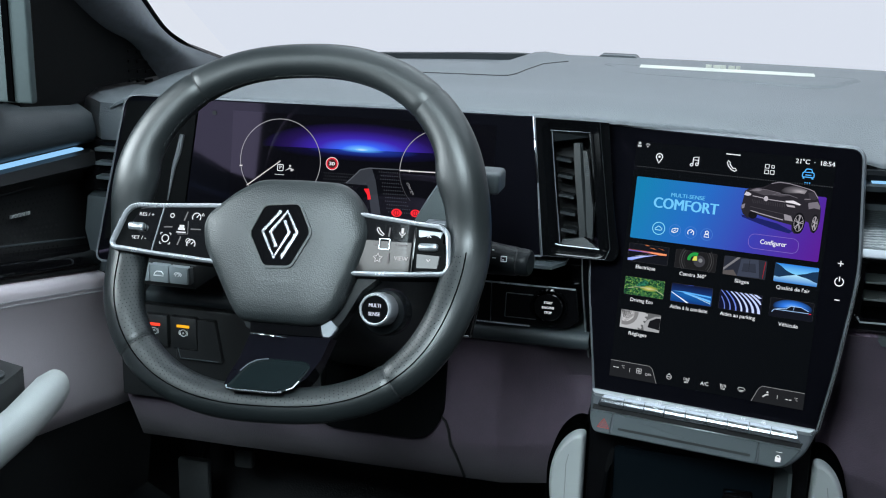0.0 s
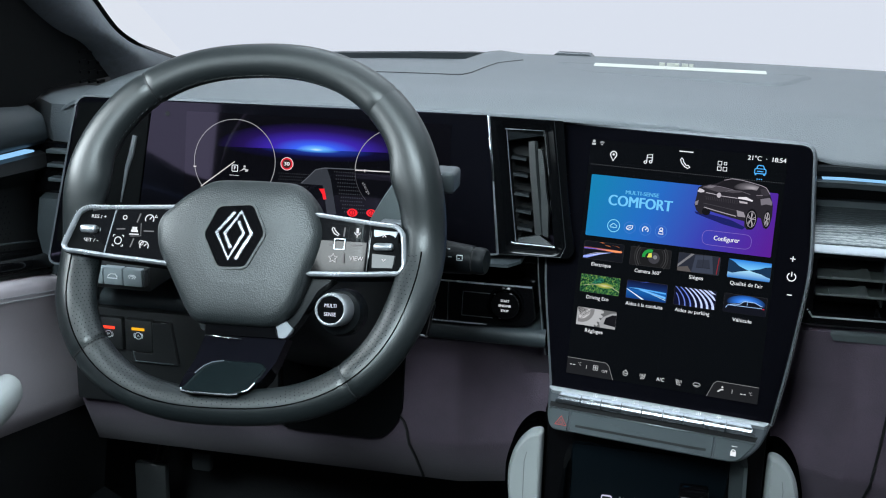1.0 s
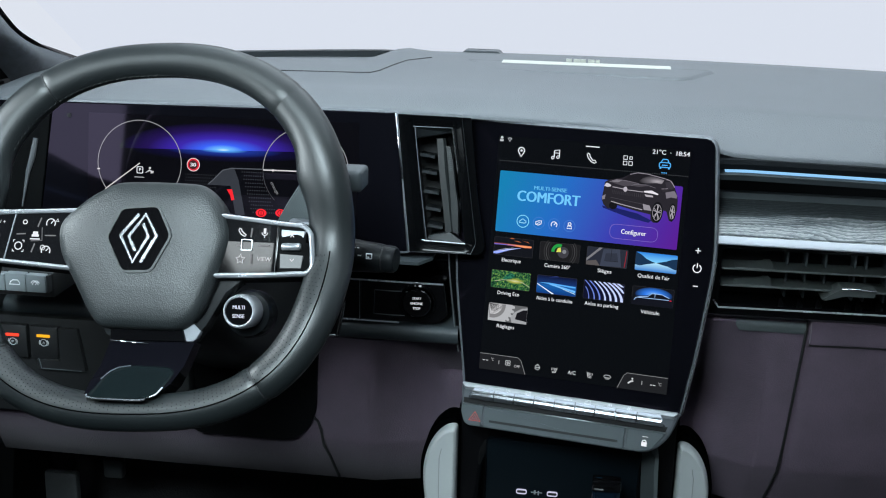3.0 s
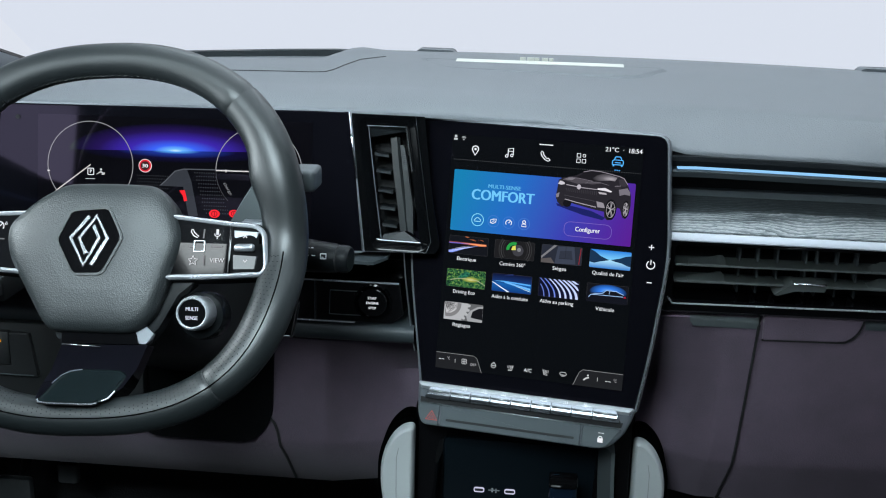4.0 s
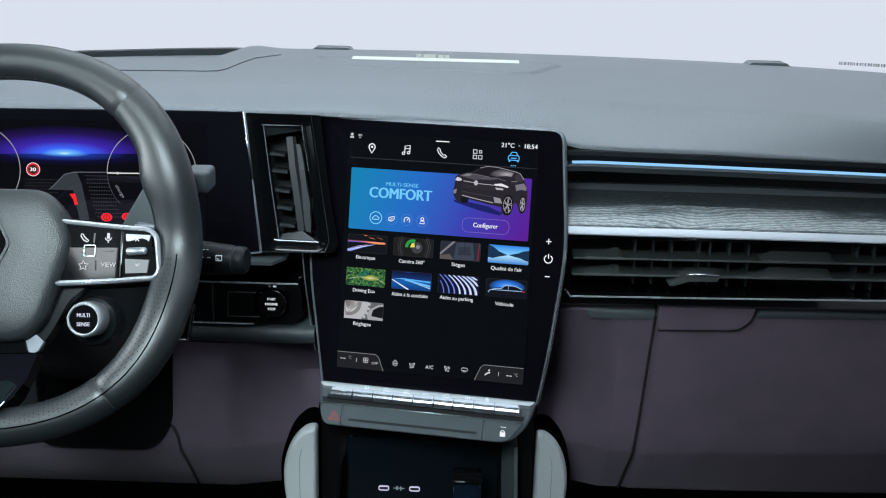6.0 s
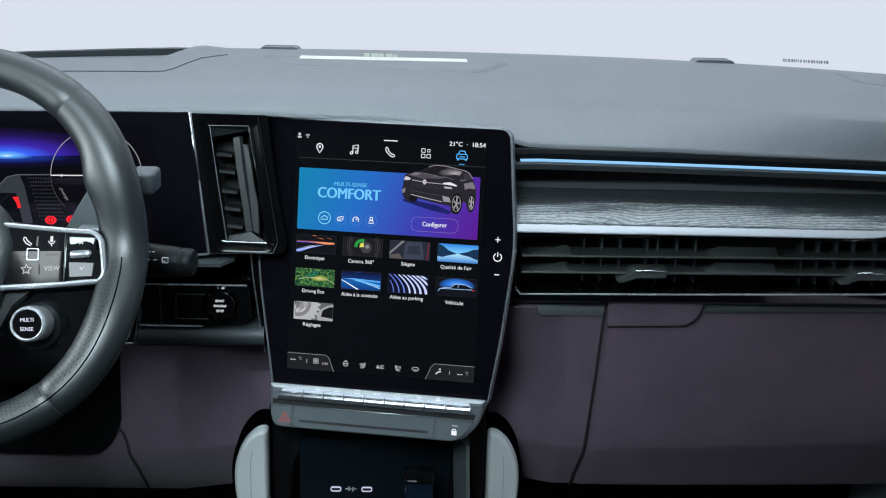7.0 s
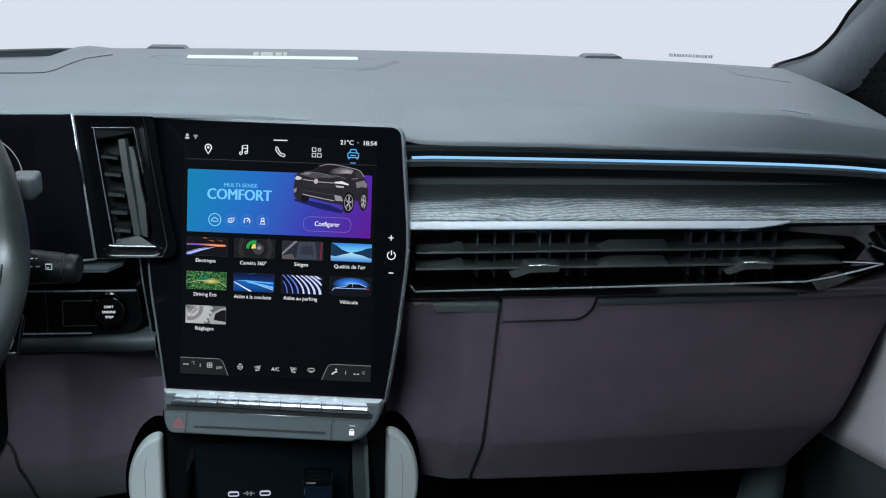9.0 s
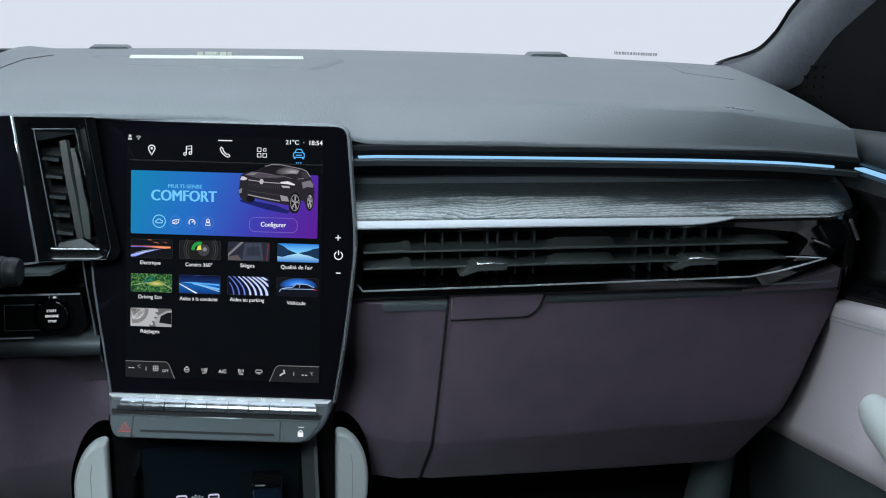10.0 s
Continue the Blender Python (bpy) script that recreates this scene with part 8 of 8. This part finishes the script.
gs = thing("gear_selector", "grey column gear selector with a gloss end block", "gear selector")
bm = bmesh.new()
rings(bm, [[Vector(c) + Vector(d) for d in ((-0.021 * k, 0.0, -0.003), (0.021 * k, 0.0, -0.006), (0.022 * k, 0.03, 0.004), (-0.020 * k, 0.03, 0.006))] for c, k in (((-0.312, 1.075, 0.830), 1.0), ((-0.292, 1.072, 0.868), 1.0), ((-0.270, 1.070, 0.904), 0.95))], True, True, True)
part("arm", bm, M["teal_plastic"], gs, "grained grey arm")
bm = bmesh.new()
rings(bm, [[(x, y, z) for x, y in ((-0.291, 1.068), (-0.246, 1.070), (-0.244, 1.10), (-0.289, 1.10))] for z in (0.901, 0.9045)], True, True, True)
part("arm_cap", bm, M["gloss"], gs)
part("cap_edge", tube([(-0.292, 1.067, 0.903), (-0.268, 1.067, 0.9035), (-0.246, 1.069, 0.904)], 0.0009, 6), M["chrome"], gs)
part("selector_end", box(-0.2510, -0.2275, 1.050, 1.085, 0.8975, 0.9185, 0.004, seg=3), M["band_dark"], gs, "grey end block")
part("end_window", box(-0.2500, -0.2400, 1.0485, 1.052, 0.9005, 0.9165, 0.001), M["gloss"], gs)
part("window_edge", tube([(-0.2505, 1.0480, 0.9002), (-0.2398, 1.0480, 0.9002), (-0.2392, 1.0480, 0.9168), (-0.2505, 1.0480, 0.9170)], 0.0006, 6), M["chrome"], gs)
part("selector_bar", tube([(-0.27, 1.075, 0.912), (-0.25, 1.07, 0.912)], 0.009, 14), M["black"], gs)
part("column_clip", box(-0.298, -0.276, 1.045, 1.06, 0.858, 0.8675, 0.002), M["rimgrey"], gs, "small pale grey clip")

# ---- doors ----
def car_door(side, off):
    """A front door's inner trim; side: -1 driver, 1 passenger. Bands run along the car and slope down towards the front."""
    lab = "open-grained dark door trim with a blue light strip and mauve leather pad"
    d = thing("door_1" if side < 0 else "door_2", lab, "car door", kind="structure")
    yf = 1.36 if side < 0 else 1.42
    Y = frange(0.30, yf, 22)

    def pad_bulge(z):
        return 0.008 + 0.038 * min(1.0, max(0.0, (0.74 - z) / 0.14))

    def band(name, pts, mat_, label="", ys=None, angle=45):
        """pts: (inset from the door plane, z at y = 1.03, slope)."""
        rows_ = []
        bulge = side > 0 and name in ("leather_pad", "lower_trim")
        for y in ys or Y:
            rows_.append([(side * (0.73 - (pad_bulge(z) if bulge else 0.0) - i) + off, y, z + s * (max(y, 1.0 if z > 0.93 else 0.0) - 1.03)) for i, z, s in pts])
        return part(name, sheet(rows_), mat_, d, label, angle=angle)

    band("upper_trim", [(-0.10, 0.958, -0.12), (-0.055, 0.956, -0.12), (-0.02, 0.950, -0.12), (-0.003, 0.938, -0.11), (0.002, 0.915, -0.08), (0.002, 0.899, -0.05), (-0.004, 0.892, -0.05), (-0.03, 0.890, -0.05)], M["door_dark"], "dark soft upper door trim", ys=frange(0.30, 1.222 if side < 0 else yf, 22), angle=70)
    y1 = 1.195 if side < 0 else 1.272
    rows_ = []
    for y in frange(0.35, y1, 16):
        z = 0.8870 - 0.050 * (y - 1.03)
        rows_.append([(side * (0.73 + a) + off, y, z + b) for a, b in ((0.012, 0.0013), (0.001, 0.0013), (-0.0005, 0.0), (0.001, -0.0013), (0.012, -0.0013))])
    bm = bmesh.new()
    rings(bm, rows_, True, True, True)
    part("light_strip", bm, M["strip_blue"], d, "glowing pale blue light strip")
    band("strip_recess", [(-0.012, 0.8835, -0.05), (-0.004, 0.880, -0.05), (-0.003, 0.868, -0.07), (-0.020, 0.862, -0.08), (-0.030, 0.850, -0.10)], M["black"], "black band below the light strip")
    band("speaker_panel", [(-0.030, 0.851, -0.10), (-0.034, 0.80, -0.18), (-0.030, 0.790, -0.20)], M["black"], "black perforated loudspeaker panel")
    gr = bmesh.new()
    for i in range(34):
        for j in range(11):
            y = 0.86 + i * 0.0095 + (j % 2) * 0.0048
            z = 0.842 - j * 0.0050 - (0.10 + 0.1 * j / 11) * (y - 1.03)
            x = side * (0.73 + 0.0285) + off
            gr.faces.new([gr.verts.new((x, y + 0.0016 * math.cos(k * 1.0472), z + 0.0013 * math.sin(k * 1.0472))) for k in range(6)])
    tagged(part("speaker_holes", gr, M["hole"], d, "", False), kind="stuff")
    bm = bmesh.new()
    for k in range(8):
        y = 1.0835 + k * 0.0048
        box(side * (0.73 + 0.027) + off - 0.0008, side * (0.73 + 0.027) + off + 0.0008, y, y + 0.0036, 0.8212 - 0.1 * (y - 1.083) - 0.0019, 0.8212 - 0.1 * (y - 1.083) + 0.0019, bm=bm)
    part("maker_plate", bm, M["grey_print"], d, "plain pale maker's plate")
    xg = side * (0.73 + 0.0265) + off
    part("grille_edge", tube([(xg, 0.90, 0.862), (xg, 1.0895, 0.8475), (xg, 1.2388, 0.8430)], 0.0011, 6), M["band_dark"], d, "raised edge of the loudspeaker panel")
    part("grille_edge", tube([(xg, 0.90, 0.822), (xg, 1.0818, 0.7895), (xg, 1.2294, 0.7605)], 0.0013, 6), M["band_dark"], d, "raised edge of the loudspeaker panel")
    band("pocket", [(-0.030, 0.791, -0.20), (-0.006, 0.787, -0.20), (0.000, 0.782, -0.20), (0.001, 0.772, -0.20), (-0.004, 0.768, -0.20)], M["gloss"], "gloss black pocket edge")
    band("pocket_line", [(-0.003, 0.768, -0.20), (-0.0025, 0.764, -0.20)], M["black"])
    pad = M["pale_mauve"]
    band("leather_pad", [(-0.010, 0.765, -0.21), (0.003, 0.760, -0.21), (0.006, 0.750, -0.21), (0.005, 0.738, -0.21), (0.0, 0.722, -0.21), (-0.004, 0.690, -0.20), (-0.004, 0.640, -0.20), (0.0, 0.600, -0.20), (-0.004, 0.578, -0.20), (-0.012, 0.574, -0.20)], pad, "pale mauve leather door pad", ys=frange(0.30, 1.30 if side < 0 else 1.405, 24), angle=60)
    st_ = bmesh.new()
    for z0 in (0.7445, 0.7395):
        y = 0.80
        while y < 1.27:
            tube([(side * (0.7238 - (0.008 if side > 0 else 0.0)) + off, y, z0 - 0.21 * (y - 1.03)), (side * (0.7238 - (0.008 if side > 0 else 0.0)) + off, y + 0.0034, z0 - 0.21 * (y + 0.0034 - 1.03))], 0.0005, 5, bm=st_)
            y += 0.0048
    tagged(part("stitching", st_, M["grey_print"], d, "double row of stitching"), kind="stuff")
    # passenger side has paler plastic to stand in for light missing there
    band("lower_trim", [(-0.008, 0.580, -0.20), (-0.012, 0.560, -0.20), (-0.02, 0.50, -0.15), (-0.03, 0.40, -0.10), (0.02, 0.34, 0.0), (0.0, 0.15, 0.0)], M["teal_plastic"] if side > 0 else M["black"], "dark lower door trim")
    # pull handle and armrest with the switch panel
    tip = 1.040 if side < 0 else 1.088
    path = [(0.105, -0.45, 0.658), (0.083, -0.21, 0.655), (0.070, -0.11, 0.653), (0.056, -0.035, 0.655), (0.052, -0.010, 0.656), (0.050, 0.0, 0.656)]
    bm = bmesh.new()
    loops = []
    for i, (ins, dy, z) in enumerate(path):
        k = (1, 1, 1, 1, 0.82, 0.45)[i]
        loops.append([(side * (0.73 - ins) + off + 0.0185 * k * math.cos(t), tip + dy, z + 0.021 * k * math.copysign(abs(math.sin(t)) ** 0.8, math.sin(t))) for t in [j * math.pi / 10 for j in range(20)]])
    rings(bm, loops, True, True, True)
    part("pull_handle", bm, M["pale_grey"], d, "pale grey padded pull handle", angle=60)
    bm = bmesh.new()
    rings(bm, [[(side * (0.73 - a) + off, tip + y, z + b) for a, b in ((0.0, 0.012), (w, 0.006), (w, -0.03), (0.0, -0.03))] for y, z, w in ((-0.45, 0.690, 0.085), (-0.21, 0.686, 0.062), (-0.06, 0.682, 0.040), (-0.042, 0.680, 0.034))], True, True, True)
    arm = part("armrest", bm, M["black"], d, "black armrest with window switches")
    for y in (-0.19, -0.135):
        part("window_switch", box(side * 0.702 + off - 0.010, side * 0.702 + off + 0.010, tip + y - 0.02, tip + y + 0.015, 0.690, 0.700, 0.003), M["keygrey"], arm)
    kn_ = part("mirror_switch", lathe([(0.015, 0.0), (0.015, 0.004), (0.011, 0.006), (0.002, 0.006)], 24, o=(side * 0.706 + off, tip - 0.085, 0.6885)), M["dark_plastic"], arm, "round mirror switch")
    # mirror triangle with tweeter slots, and the window frame
    bm = bmesh.new()
    xo = side * 0.748 + off
    if side < 0:
        tri = [(1.105, 0.930), (1.222, 0.928), (1.262, 0.940), (1.425, 0.936), (1.400, 0.966), (1.355, 0.998), (1.25, 1.045), (1.105, 1.145)]
    else:
        tri = [(1.105, 0.930), (1.62, 0.88), (1.53, 0.955), (1.45, 1.01), (1.34, 1.07), (1.105, 1.20)]
    rings(bm, [[(xo + side * dx, y, z) for y, z in tri] for dx in (0.0, 0.05)], True, True, True)
    part("mirror_corner", bm, M["corner"], d, "black corner trim with loudspeaker slots", smooth=False)
    sl = bmesh.new()
    cy, cz = (1.375, 0.945) if side < 0 else (1.445, 0.945)
    for r in range(4):
        for c in range(3):
            box(xo - 0.0015, xo + 0.0015, cy - 0.035 + c * 0.022, cy - 0.018 + c * 0.022, cz - 0.008 + r * 0.0125 - c * 0.003, cz - 0.0045 + r * 0.0125 - c * 0.003, bm=sl)
    part("tweeter_slots", sl, M["corner"], d, "fine loudspeaker slots")
    part("window_post", box(xo - 0.006, xo + 0.045, 1.060, 1.070, 0.952, 1.30, 0.003, seg=3), M["post"], d, "dark window post")
    part("post_groove", box(xo + 0.0175, xo + 0.0245, 1.0575, 1.0612, 0.954, 1.30), M["groove"], d, "black rubber groove of the window")
    part("window_channel", box(xo + side * 0.02 - 0.006, xo + side * 0.02 + 0.006, 1.074, 1.102, 0.945, 1.30), M["corner"], d, "dark window channel")
    sk = box(min(side * 0.80, side * 0.86) + off, max(side * 0.80, side * 0.86) + off, -0.98, 1.62, 0.10, 0.93)
    part("door_skin", sk, M["black"], d)
    return d


car_door(-1, -0.02)
car_door(1, -0.02)
